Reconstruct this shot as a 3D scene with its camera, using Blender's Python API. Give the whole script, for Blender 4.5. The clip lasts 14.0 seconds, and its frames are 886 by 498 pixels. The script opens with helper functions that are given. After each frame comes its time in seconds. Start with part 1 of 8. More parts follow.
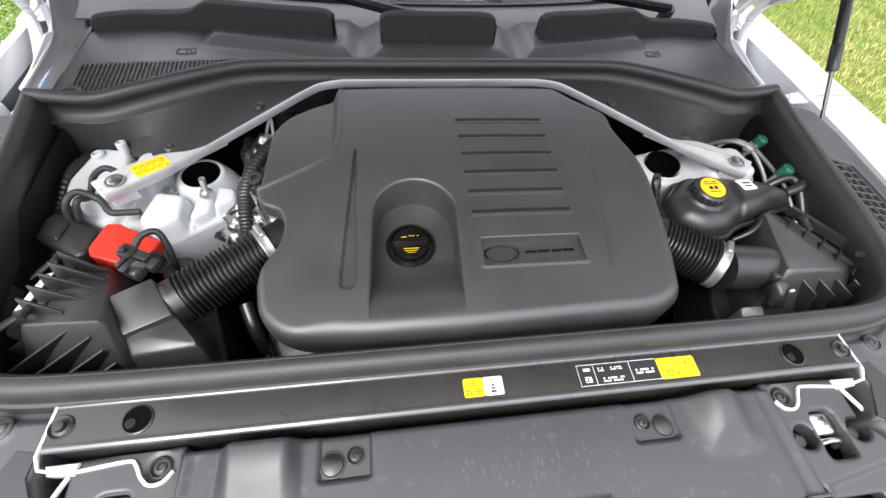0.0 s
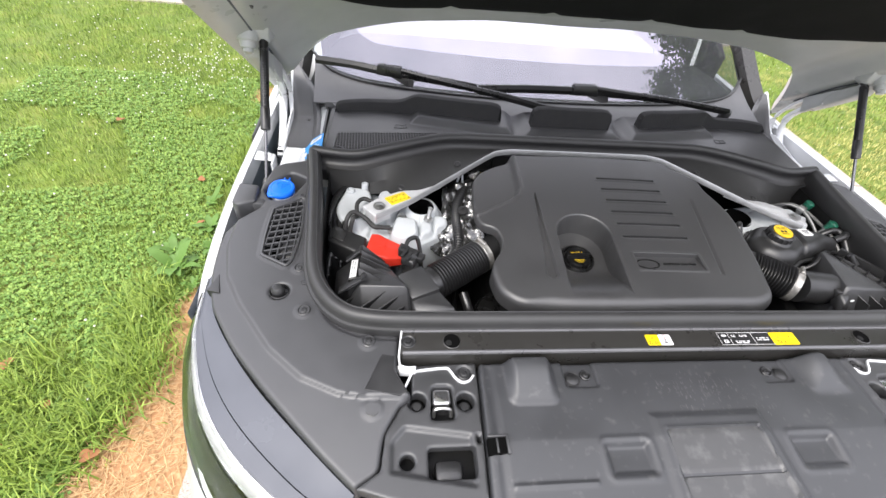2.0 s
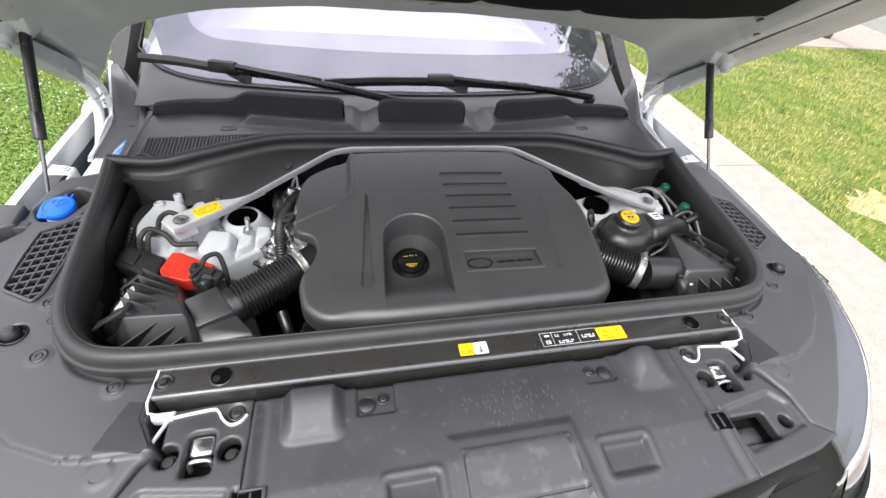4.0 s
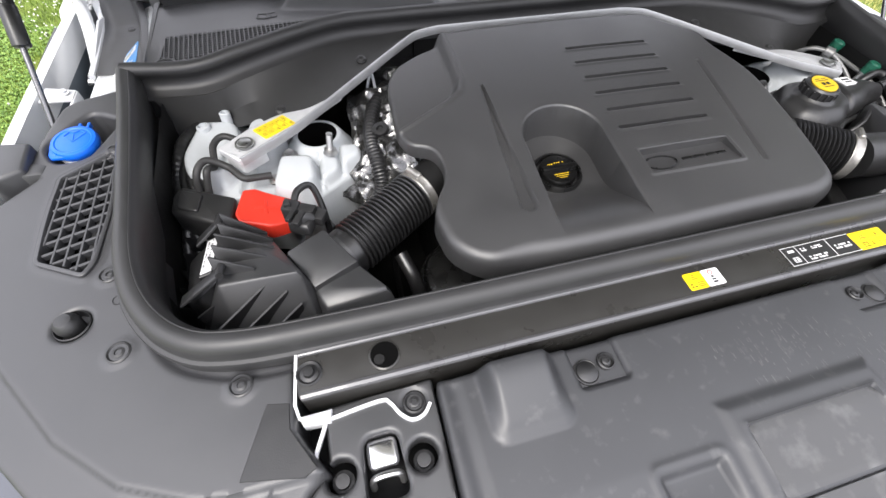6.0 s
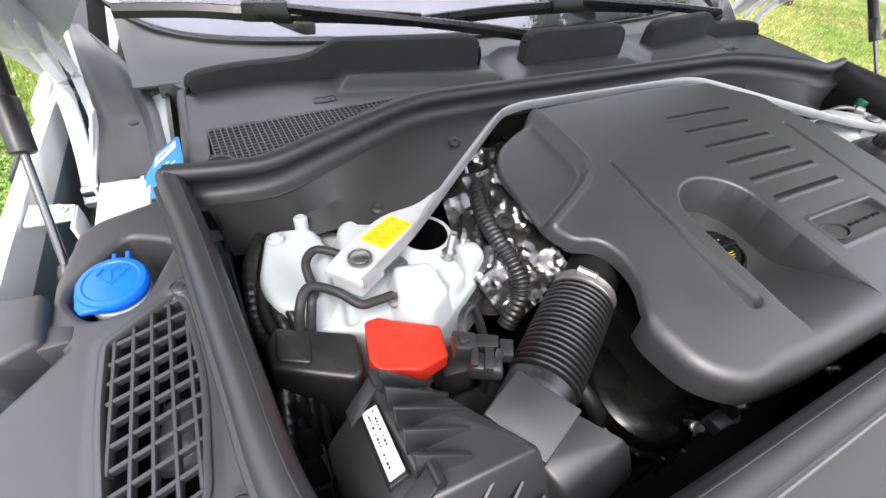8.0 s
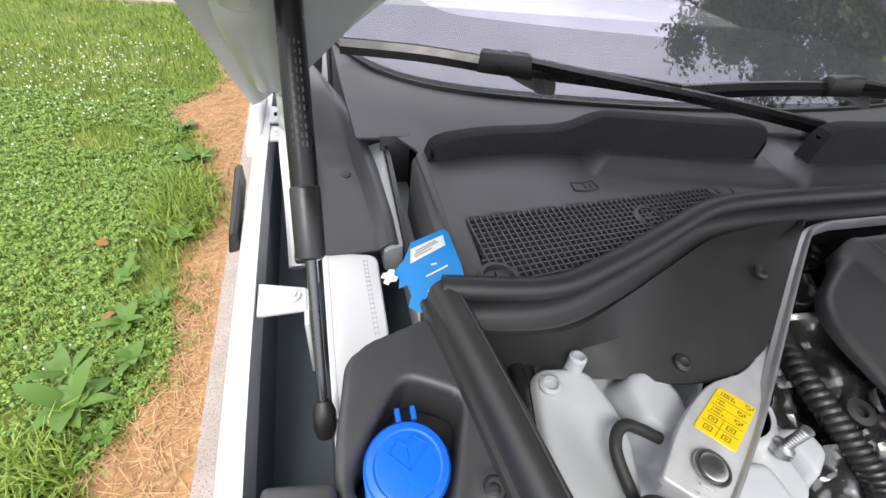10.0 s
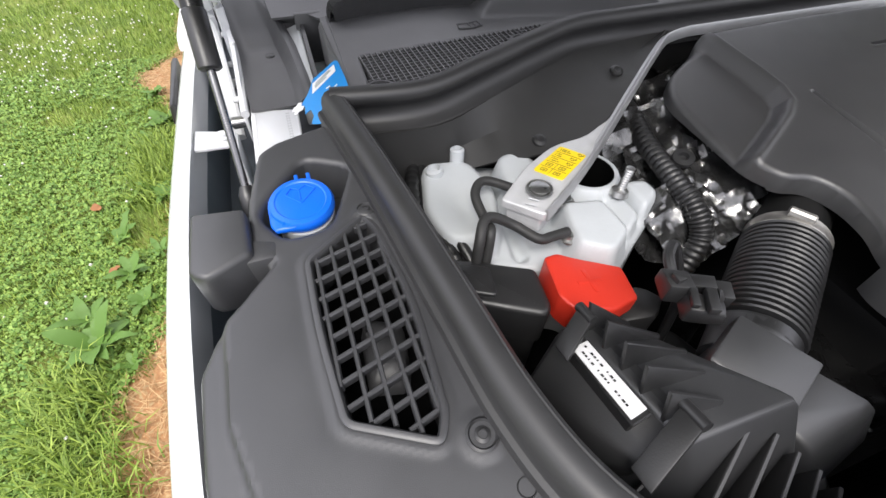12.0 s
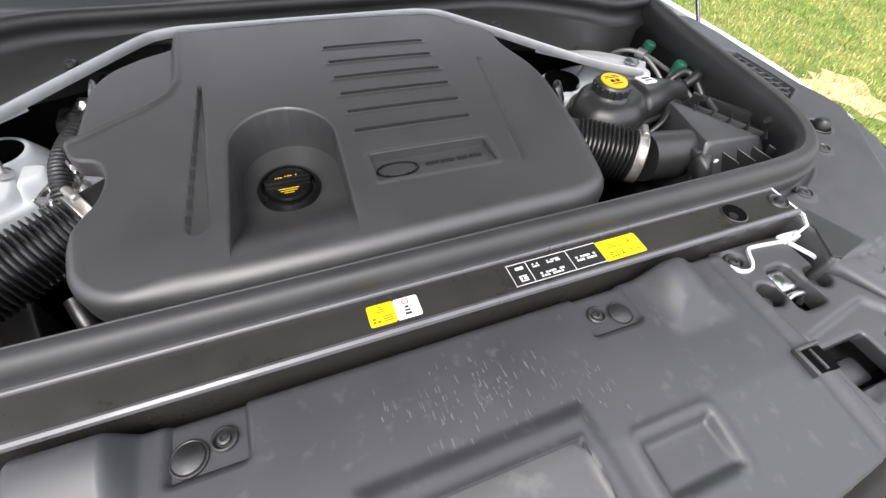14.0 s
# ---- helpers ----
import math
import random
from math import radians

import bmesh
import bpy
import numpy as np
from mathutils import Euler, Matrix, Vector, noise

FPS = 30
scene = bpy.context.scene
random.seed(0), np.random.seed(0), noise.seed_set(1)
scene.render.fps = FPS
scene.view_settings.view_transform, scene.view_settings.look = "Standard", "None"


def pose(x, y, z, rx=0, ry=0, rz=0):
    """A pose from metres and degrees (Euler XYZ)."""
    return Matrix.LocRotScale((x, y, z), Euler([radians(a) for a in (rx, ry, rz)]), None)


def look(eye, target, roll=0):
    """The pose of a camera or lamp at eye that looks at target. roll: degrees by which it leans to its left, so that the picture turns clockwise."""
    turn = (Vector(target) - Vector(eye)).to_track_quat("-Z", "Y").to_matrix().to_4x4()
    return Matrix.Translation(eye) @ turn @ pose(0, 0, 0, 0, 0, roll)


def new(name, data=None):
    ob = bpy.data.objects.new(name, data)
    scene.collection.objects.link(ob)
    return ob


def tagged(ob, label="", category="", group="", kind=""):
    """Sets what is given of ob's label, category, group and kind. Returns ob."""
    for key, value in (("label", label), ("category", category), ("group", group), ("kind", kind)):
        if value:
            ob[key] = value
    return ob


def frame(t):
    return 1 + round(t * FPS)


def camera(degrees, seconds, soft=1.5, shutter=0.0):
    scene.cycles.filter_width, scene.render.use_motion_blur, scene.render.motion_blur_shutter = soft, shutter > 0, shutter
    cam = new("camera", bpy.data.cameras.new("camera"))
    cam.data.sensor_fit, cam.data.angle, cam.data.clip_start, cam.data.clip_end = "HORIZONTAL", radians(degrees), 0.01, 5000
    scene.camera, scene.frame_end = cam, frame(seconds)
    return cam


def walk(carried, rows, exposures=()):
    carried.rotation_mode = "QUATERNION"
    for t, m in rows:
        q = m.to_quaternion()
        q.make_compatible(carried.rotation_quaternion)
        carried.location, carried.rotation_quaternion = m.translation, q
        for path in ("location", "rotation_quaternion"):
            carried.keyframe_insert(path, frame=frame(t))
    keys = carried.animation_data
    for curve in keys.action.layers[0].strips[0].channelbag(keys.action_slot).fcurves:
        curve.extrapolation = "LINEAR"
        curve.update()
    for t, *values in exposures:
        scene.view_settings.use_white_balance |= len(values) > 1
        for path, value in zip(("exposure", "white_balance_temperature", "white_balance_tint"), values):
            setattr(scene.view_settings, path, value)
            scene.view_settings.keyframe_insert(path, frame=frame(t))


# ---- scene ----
cam = camera(93.1, 14.0)
PATH = [
    (0, (-0.128, -0.152, 1.657), (0.133, 0.983, 0.031), 7.4),
    (0.5, (-0.171, -0.211, 1.686), (0.094, 1.069, 0.172), 7.9),
    (1, (-0.191, -0.285, 1.686), (0.034, 1.041, 0.205), 6.6),
    (1.5, (-0.372, -0.366, 1.717), (-0.147, 1.0, 0.274), 7.0),
    (2, (-0.519, -0.409, 1.78), (-0.289, 0.998, 0.376), 7.4),
    (2.5, (-0.493, -0.4, 1.763), (-0.236, 1.027, 0.386), 8.7),
    (3, (-0.386, -0.381, 1.765), (-0.09, 1.049, 0.399), 9.6),
    (3.2, (-0.332, -0.376, 1.765), (-0.011, 1.057, 0.407), 9.2),
    (5.3, (-0.172, -0.357, 1.635), (0.307, 0.847, 0.112), 10.2),
    (5.5, (-0.27, -0.304, 1.608), (0.173, 0.867, 0.049), 9.7),
    (6, (-0.416, -0.174, 1.565), (-0.045, 0.938, -0.056), 3.8),
    (6.5, (-0.433, -0.052, 1.525), (-0.049, 1.155, -0.023), -0.6),
    (7, (-0.552, 0.011, 1.47), (-0.08, 1.27, -0.011), 2.4),
    (7.2, (-0.59, 0.028, 1.467), (-0.031, 1.258, -0.008), 4.7),
    (9.3, (-0.712, 0.185, 1.495), (0.092, 1.503, 0.225), 5.6),
    (9.5, (-0.758, 0.236, 1.478), (-0.05, 1.585, 0.183), 8.6),
    (10, (-0.831, 0.331, 1.454), (-0.308, 1.691, 0.083), 9.8),
    (10.5, (-0.855, 0.357, 1.433), (-0.358, 1.693, 0.029), 10.4),
    (11, (-0.842, 0.335, 1.446), (-0.36, 1.65, 0.018), 9.2),
    (11.5, (-0.815, 0.199, 1.406), (-0.357, 1.433, -0.1), 3.8),
    (12, (-0.767, 0.11, 1.42), (-0.301, 1.321, -0.102), 1.9),
    (12.5, (-0.662, 0.005, 1.439), (-0.081, 1.162, -0.085), 4.3),
    (13, (-0.464, -0.135, 1.481), (0.099, 0.982, -0.079), -1.2),
    (13.5, (-0.282, -0.242, 1.5), (0.263, 0.907, -0.044), 4.4),
    (14, (-0.074, -0.207, 1.482), (0.483, 0.962, -0.042), 6.0),
]
walk(cam, [(t, look(eye, target, roll)) for t, eye, target, roll in PATH],
     exposures=[(0, 1.3), (0.5, 1.15), (2, 1.18), (3.2, 1.2), (5.5, 0.74), (6.0, 1.2), (6.5, 1.38), (7.2, 1.48), (9.3, 1.27), (10, 0.81), (10.5, 0.63), (11, 0.49), (11.5, 0.8), (12, 0.88), (12.5, 1.21), (13, 1.48), (13.5, 1.45), (14, 1.17)])

# ==== body
# ---- world, sun ----
world = bpy.data.worlds.new("overcast_sky")
scene.world = world
world.use_nodes = True
wn, wl = world.node_tree.nodes, world.node_tree.links
sky = wn.new("ShaderNodeTexSky")
sky.sky_type = "NISHITA"
sky.sun_disc = False
sky.sun_elevation, sky.sun_rotation = radians(58), radians(214)
sky.air_density, sky.dust_density, sky.ozone_density = 1.0, 3.0, 1.0
wn["Background"].inputs[1].default_value = 0.15
SKY_MIX = wn.new("ShaderNodeMix")
SKY_MIX.data_type = "RGBA"
cl_tc, cl_n, cl_r = wn.new("ShaderNodeTexCoord"), wn.new("ShaderNodeTexNoise"), wn.new("ShaderNodeValToRGB")
cl_n.inputs["Scale"].default_value, cl_n.inputs["Detail"].default_value = 3.0, 5.0
cl_r.color_ramp.elements[0].position, cl_r.color_ramp.elements[0].color = 0.3, (6.6, 6.7, 7.4, 1)
cl_r.color_ramp.elements[1].position, cl_r.color_ramp.elements[1].color = 0.72, (10.5, 10.2, 10.8, 1)
wl.new(cl_tc.outputs["Generated"], cl_n.inputs["Vector"])
wl.new(cl_n.outputs[0], cl_r.inputs[0])
SKY_MIX.inputs[0].default_value = 0.85
wl.new(sky.outputs[0], SKY_MIX.inputs[6])
# an overcast sky is about three times as bright overhead as at the horizon
cl_s, cl_z, cl_m = wn.new("ShaderNodeSeparateXYZ"), wn.new("ShaderNodeMapRange"), wn.new("ShaderNodeVectorMath")
cl_z.inputs["From Min"].default_value, cl_z.inputs["From Max"].default_value = 0.0, 1.0
cl_z.inputs["To Min"].default_value, cl_z.inputs["To Max"].default_value = 0.43, 1.29
cl_m.operation = "SCALE"
wl.new(cl_tc.outputs["Generated"], cl_s.inputs[0])
wl.new(cl_s.outputs["Z"], cl_z.inputs["Value"])
wl.new(cl_r.outputs[0], cl_m.inputs[0])
wl.new(cl_z.outputs[0], cl_m.inputs["Scale"])
wl.new(cl_m.outputs[0], SKY_MIX.inputs[7])
wl.new(SKY_MIX.outputs[2], wn["Background"].inputs[0])
sun = new("sun", bpy.data.lights.new("sun", "SUN"))
sun.data.energy, sun.data.angle, sun.data.color = 1.35, radians(25), (1.0, 0.96, 0.9)
sun.matrix_world = look((-3.2, -4.8, 9), (0, 0, 0))


# ---- materials ----
def material(name, color, rough=0.5, metal=0.0, vary=0.12, scale=40.0, bump=0.0, bump_scale=400.0, coat=0.0, spots=None, dust=0.0, spec=0.5, rvary=0.12):
    """A Principled material with mottling at two scales, uneven gloss and fine relief."""
    m = bpy.data.materials.new(name)
    m.use_nodes = True
    n, l = m.node_tree.nodes, m.node_tree.links
    b = n["Principled BSDF"]
    b.inputs["Metallic"].default_value = metal
    b.inputs["Specular IOR Level"].default_value = spec
    if coat:
        b.inputs["Coat Weight"].default_value, b.inputs["Coat Roughness"].default_value = coat, 0.05
    tc = n.new("ShaderNodeTexCoord")
    n1, n2 = n.new("ShaderNodeTexNoise"), n.new("ShaderNodeTexNoise")
    n1.inputs["Scale"].default_value, n1.inputs["Detail"].default_value = scale, 5
    n2.inputs["Scale"].default_value, n2.inputs["Detail"].default_value = scale / 9, 3
    for k in (n1, n2):
        l.new(tc.outputs["Object"], k.inputs["Vector"])
    add = n.new("ShaderNodeMath")
    add.operation = "ADD"
    l.new(n1.outputs[0], add.inputs[0])
    l.new(n2.outputs[0], add.inputs[1])
    rng = n.new("ShaderNodeMapRange")
    rng.inputs["From Min"].default_value, rng.inputs["From Max"].default_value = 0.6, 1.4
    rng.inputs["To Min"].default_value, rng.inputs["To Max"].default_value = 1 - vary, 1 + vary
    l.new(add.outputs[0], rng.inputs["Value"])
    mul = n.new("ShaderNodeVectorMath")
    mul.operation = "SCALE"
    mul.inputs[0].default_value = color
    l.new(rng.outputs[0], mul.inputs["Scale"])
    out = mul.outputs[0]
    if spots:
        col, sc, lo, hi = spots
        n3, r3, mx = n.new("ShaderNodeTexNoise"), n.new("ShaderNodeMapRange"), n.new("ShaderNodeMix")
        n3.inputs["Scale"].default_value, n3.inputs["Detail"].default_value = sc, 6
        l.new(tc.outputs["Object"], n3.inputs["Vector"])
        r3.inputs["From Min"].default_value, r3.inputs["From Max"].default_value = lo, hi
        l.new(n3.outputs[0], r3.inputs["Value"])
        mx.data_type = "RGBA"
        l.new(r3.outputs[0], mx.inputs[0])
        l.new(out, mx.inputs[6])
        mx.inputs[7].default_value = (*col, 1)
        out = mx.outputs[2]
    l.new(out, b.inputs["Base Color"])
    rr = n.new("ShaderNodeMapRange")
    rr.inputs["From Min"].default_value, rr.inputs["From Max"].default_value = 0.6, 1.4
    rr.inputs["To Min"].default_value, rr.inputs["To Max"].default_value = max(rough - rvary, 0.02), min(rough + rvary, 1)
    l.new(add.outputs[0], rr.inputs["Value"])
    l.new(rr.outputs[0], b.inputs["Roughness"])
    if bump:
        n4, bp = n.new("ShaderNodeTexNoise"), n.new("ShaderNodeBump")
        n4.inputs["Scale"].default_value, n4.inputs["Detail"].default_value = bump_scale, 4
        l.new(tc.outputs["Object"], n4.inputs["Vector"])
        bp.inputs["Strength"].default_value, bp.inputs["Distance"].default_value = bump, 0.002
        l.new(n4.outputs[0], bp.inputs["Height"])
        l.new(bp.outputs[0], b.inputs["Normal"])
    return m


WINGPL = material("grey_black_wing_plastic", (0.044, 0.0445, 0.047), 0.45, bump=0.1, bump_scale=1600, vary=0.14, scale=22, spec=0.8, rvary=0.1)
PLASTIC = material("black_grained_plastic", (0.034, 0.0345, 0.036), 0.42, bump=0.1, bump_scale=1600, vary=0.16, scale=22, spec=0.85, rvary=0.12)
COVER = material("engine_cover_plastic", (0.041, 0.041, 0.042), 0.42, bump=0.12, bump_scale=1700, vary=0.12, scale=16, spec=0.95, rvary=0.08)
SHIELD = material("dusty_black_plastic", (0.034, 0.035, 0.038), 0.45, bump=0.06, bump_scale=1400, vary=0.28, scale=9, spots=((0.085, 0.085, 0.085), 60, 0.6, 0.85), spec=0.75, rvary=0.14)
SCUFF = material("dried_dust_marks", (0.11, 0.11, 0.112), 0.8, vary=0.4, scale=300)
SHIELDUST = material("dust_filmed_black_plastic", (0.046, 0.046, 0.047), 0.5, bump=0.06, bump_scale=1400, vary=0.3, scale=30, spots=((0.11, 0.11, 0.11), 45, 0.52, 0.8), spec=0.8, rvary=0.16)
DARKPL = material("dark_moulded_plastic", (0.019, 0.019, 0.0195), 0.42, bump=0.07, bump_scale=700, spec=0.7)
BLACKMET = material("satin_black_paint", (0.028, 0.027, 0.025), 0.32, vary=0.08, coat=0.15)
RUBBER = material("black_rubber", (0.014, 0.014, 0.0145), 0.4, vary=0.15, bump=0.1, bump_scale=300, spec=0.8)
SEALRUB = material("matt_seal_rubber", (0.031, 0.031, 0.0315), 0.5, vary=0.2, scale=18, bump=0.06, bump_scale=400, spec=0.6)
CAPBLK = material("gloss_black_plastic", (0.006, 0.006, 0.006), 0.3, vary=0.1)
CHANNEL = material("blue_grey_channel", (0.10, 0.12, 0.14), 0.4, vary=0.12, scale=12)
FOAM = material("black_foam", (0.018, 0.018, 0.019), 0.85, vary=0.15, bump=0.6, bump_scale=350)
# near-black for bay walls, engine block, backings and deep floors
BAYDARK = material("near_black", (0.010, 0.010, 0.010), 0.6, vary=0.3, spec=0.25)
# near-black colour stands in for the shade inside openings and wells
CAVITY_SHADE = material("cavity_shade_black", (0.003, 0.003, 0.003), 0.9, vary=0.2, spec=0.05)
DARKROD = material("dark_polished_steel", (0.16, 0.16, 0.165), 0.22, 0.95, vary=0.15)
WHITEP = material("white_body_paint", (0.78, 0.79, 0.8), 0.22, vary=0.02, scale=3, coat=0.6)
PRIMER = material("pale_grey_paint", (0.45, 0.465, 0.46), 0.35, vary=0.14, scale=14, bump=0.12, bump_scale=60)
CASTW = material("white_cast_plastic", (0.53, 0.555, 0.57), 0.45, vary=0.07, scale=25, bump=0.1, bump_scale=200)
ALU = material("cast_aluminium", (0.58, 0.585, 0.59), 0.44, 0.3, vary=0.14, scale=60, bump=0.08, bump_scale=300)
BARALU = material("extruded_aluminium", (0.44, 0.445, 0.45), 0.4, 0.6, vary=0.1, scale=60, bump=0.03, bump_scale=300)
STEEL = material("zinc_plated_steel", (0.5, 0.5, 0.49), 0.33, 0.95, vary=0.15)
CHROME = material("chrome", (0.8, 0.8, 0.82), 0.08, 1.0, vary=0.03)
CLAMP = material("dull_clamp_steel", (0.36, 0.35, 0.33), 0.4, 0.7, vary=0.35, scale=70)
FOIL = material("crumpled_foil", (0.27, 0.27, 0.27), 0.22, 0.85, vary=0.3, bump=0.35, bump_scale=70, rvary=0.1)
RED = material("red_plastic", (0.62, 0.035, 0.018), 0.4, vary=0.06, bump=0.1)
BLUE = material("blue_plastic", (0.006, 0.14, 0.75), 0.35, vary=0.04, bump=0.08)
YELLOW = material("yellow_label", (0.85, 0.62, 0.005), 0.45, vary=0.04)
YELLOWP = material("yellow_print", (0.75, 0.5, 0.02), 0.5, vary=0.05)
OLIVE = material("dark_olive_print", (0.16, 0.12, 0.01), 0.5, vary=0.05)
WHITEL = material("white_label", (0.8, 0.8, 0.8), 0.45, vary=0.03)
INK = material("black_ink", (0.015, 0.015, 0.015), 0.5)
CARD = material("blue_printed_card", (0.002, 0.24, 0.66), 0.35, vary=0.06)
GREENCAP = material("green_plastic", (0.01, 0.1, 0.06), 0.4)
BADGE = material("green_enamel", (0.03, 0.06, 0.04), 0.3, coat=0.4)
LINER = material("black_felt_liner", (0.010, 0.0105, 0.011), 0.9, vary=0.3, scale=18, bump=0.5, bump_scale=250, spec=0.15)
CREAM = material("grey_cabin_trim", (0.12, 0.115, 0.115), 0.7, vary=0.08, scale=6)
DASH = material("dark_grey_dashboard", (0.06, 0.06, 0.065), 0.7, vary=0.08)
MATTBLK = material("matt_black_liner", (0.031, 0.031, 0.0305), 0.6, vary=0.15, bump=0.15, bump_scale=700, spec=0.45)
COWLPL = material("grey_black_cowl_plastic", (0.068, 0.068, 0.070), 0.46, bump=0.08, bump_scale=1600, vary=0.14, scale=18, spec=0.75)
TYRE = material("tyre_rubber", (0.02, 0.02, 0.02), 0.75)
CONCRETE = material("exposed_aggregate_concrete", (0.40, 0.345, 0.30), 0.85, vary=0.22, scale=90, bump=0.8, bump_scale=160, spots=((0.2, 0.15, 0.12), 170, 0.54, 0.66))
SOIL = material("dry_soil_and_straw", (0.38, 0.2, 0.09), 0.95, vary=0.35, scale=50, bump=0.8, bump_scale=90, spots=((0.46, 0.33, 0.17), 60, 0.5, 0.65))
SANDSOIL = material("pale_sandy_soil", (0.47, 0.37, 0.2), 0.95, vary=0.3, scale=40, bump=0.8, bump_scale=90, spots=((0.35, 0.3, 0.1), 30, 0.5, 0.65))
LAWN = material("lawn_turf", (0.10, 0.15, 0.018), 0.9, vary=0.4, scale=28, bump=1.0, bump_scale=120, spots=((0.26, 0.27, 0.06), 3.5, 0.45, 0.85))
BARK = material("tree_bark", (0.1, 0.07, 0.05), 0.9, vary=0.3, bump=0.6, bump_scale=20)


def leaf_material(name, a, b):
    m = bpy.data.materials.new(name)
    m.use_nodes = True
    n, l = m.node_tree.nodes, m.node_tree.links
    g, r = n.new("ShaderNodeNewGeometry"), n.new("ShaderNodeValToRGB")
    r.color_ramp.elements[0].color, r.color_ramp.elements[1].color = (*a, 1), (*b, 1)
    l.new(g.outputs["Random Per Island"], r.inputs[0])
    l.new(r.outputs[0], n["Principled BSDF"].inputs["Base Color"])
    n["Principled BSDF"].inputs["Roughness"].default_value = 0.6
    return m


GRASS = leaf_material("grass_blades", (0.10, 0.18, 0.018), (0.31, 0.41, 0.065))
DRYGRASS = leaf_material("sun_bleached_grass_blades", (0.24, 0.26, 0.05), (0.62, 0.56, 0.2))
CLOVER = leaf_material("clover_leaves", (0.08, 0.18, 0.022), (0.255, 0.38, 0.07))
WEED = leaf_material("broad_weed_leaves", (0.05, 0.12, 0.015), (0.13, 0.24, 0.035))
FLOWER = leaf_material("white_clover_flowers", (0.6, 0.6, 0.5), (0.85, 0.84, 0.76))
STRAW = leaf_material("dry_straw", (0.34, 0.18, 0.07), (0.6, 0.40, 0.19))
DEADLEAF = material("dry_brown_leaf", (0.30, 0.13, 0.05), 0.8, vary=0.35, scale=60)
FOLIAGE = leaf_material("tree_leaves", (0.028, 0.062, 0.013), (0.08, 0.15, 0.032))

GLASS = bpy.data.materials.new("windscreen_glass")
GLASS.use_nodes = True
gn, gl = GLASS.node_tree.nodes, GLASS.node_tree.links
gb = gn["Principled BSDF"]
gb.inputs["Base Color"].default_value = (0.5, 0.53, 0.54, 1)
gb.inputs["Roughness"].default_value, gb.inputs["Transmission Weight"].default_value, gb.inputs["IOR"].default_value = 0.0, 1.0, 1.32
LENS = bpy.data.materials.new("headlamp_lens")
LENS.use_nodes = True
lb = LENS.node_tree.nodes["Principled BSDF"]
lb.inputs["Base Color"].default_value = (0.9, 0.92, 0.93, 1)
lb.inputs["Roughness"].default_value, lb.inputs["Transmission Weight"].default_value, lb.inputs["IOR"].default_value = 0.03, 1.0, 1.3


# ---- building helpers ----
def finish(name, me, mat, parent, label, angle=35):
    me.materials.append(mat)
    me.polygons.foreach_set("use_smooth", [True] * len(me.polygons))
    me.set_sharp_from_angle(angle=radians(angle))
    ob = new(name, me)
    if parent:
        ob.parent = parent
    if label:
        ob["label"] = label
    return ob


def part(name, bm, mat, parent=None, label="", angle=35):
    bmesh.ops.recalc_face_normals(bm, faces=bm.faces)
    me = bpy.data.meshes.new(name)
    bm.to_mesh(me)
    bm.free()
    return finish(name, me, mat, parent, label, angle)


def thing(name, label, category, group="", kind=""):
    return tagged(new(name), label, category, group, kind)


def fillet(pts, r, n=5):
    """The closed outline with its corners rounded; r is one radius or one for each corner."""
    out, k = [], len(pts)
    for i in range(k):
        p, a, b = Vector(pts[i][:2]), Vector(pts[i - 1][:2]), Vector(pts[(i + 1) % k][:2])
        rad = r[i] if isinstance(r, (list, tuple)) else r
        u, v = (a - p), (b - p)
        cut = min(rad, u.length * 0.48, v.length * 0.48)
        if cut < 1e-5:
            out.append((p.x, p.y))
            continue
        s, e = p + u.normalized() * cut, p + v.normalized() * cut
        for j in range(n + 1):
            t = j / n
            q = s * (1 - t) ** 2 + p * 2 * t * (1 - t) + e * t * t
            out.append((q.x, q.y))
    return out


def ccw(pts):
    area = sum(pts[i - 1][0] * pts[i][1] - pts[i][0] * pts[i - 1][1] for i in range(len(pts)))
    return pts if area > 0 else pts[::-1]


def inset(pts, d):
    out, k = [], len(pts)
    for i in range(k):
        a, p, b = Vector(pts[i - 1][:2]), Vector(pts[i][:2]), Vector(pts[(i + 1) % k][:2])
        u, v = (p - a).normalized(), (b - p).normalized()
        n1, n2 = Vector((-u.y, u.x)), Vector((-v.y, v.x))
        m = n1 + n2
        m = m / max(m.dot(n1), 0.5) if m.length > 1e-6 else n1
        out.append((p.x + m.x * d, p.y + m.y * d))
    return out


def slab(bm, pts, z0, z1, b=0.004, tilt=(0.0, 0.0), n=3):
    """A plate or block on an outline, with a rounded upper edge; tilt: rise of its top for each metre in x and y."""
    pts = ccw(pts)
    rings = [(pts, z0, 0)]
    for j in range(n + 1):
        a = math.pi / 2 * j / n
        rings.append((inset(pts, b * (1 - math.cos(a))), z1 - b + b * math.sin(a), 1))
    prev = None
    for ring, z, t in rings:
        vs = [bm.verts.new((x, y, z + t * (tilt[0] * x + tilt[1] * y))) for x, y in ring]
        if prev:
            for i in range(len(vs)):
                bm.faces.new((prev[i - 1], prev[i], vs[i], vs[i - 1]))
        else:
            bm.faces.new(vs[::-1])
        prev = vs
    bm.faces.new(prev)


def rect(x0, y0, x1, y1, r=0.004, n=3):
    return fillet([(x0, y0), (x1, y0), (x1, y1), (x0, y1)], r, n)


def disc(x, y, r, n=20, sy=1.0):
    return [(x + r * math.cos(2 * math.pi * i / n), y + r * sy * math.sin(2 * math.pi * i / n)) for i in range(n)]


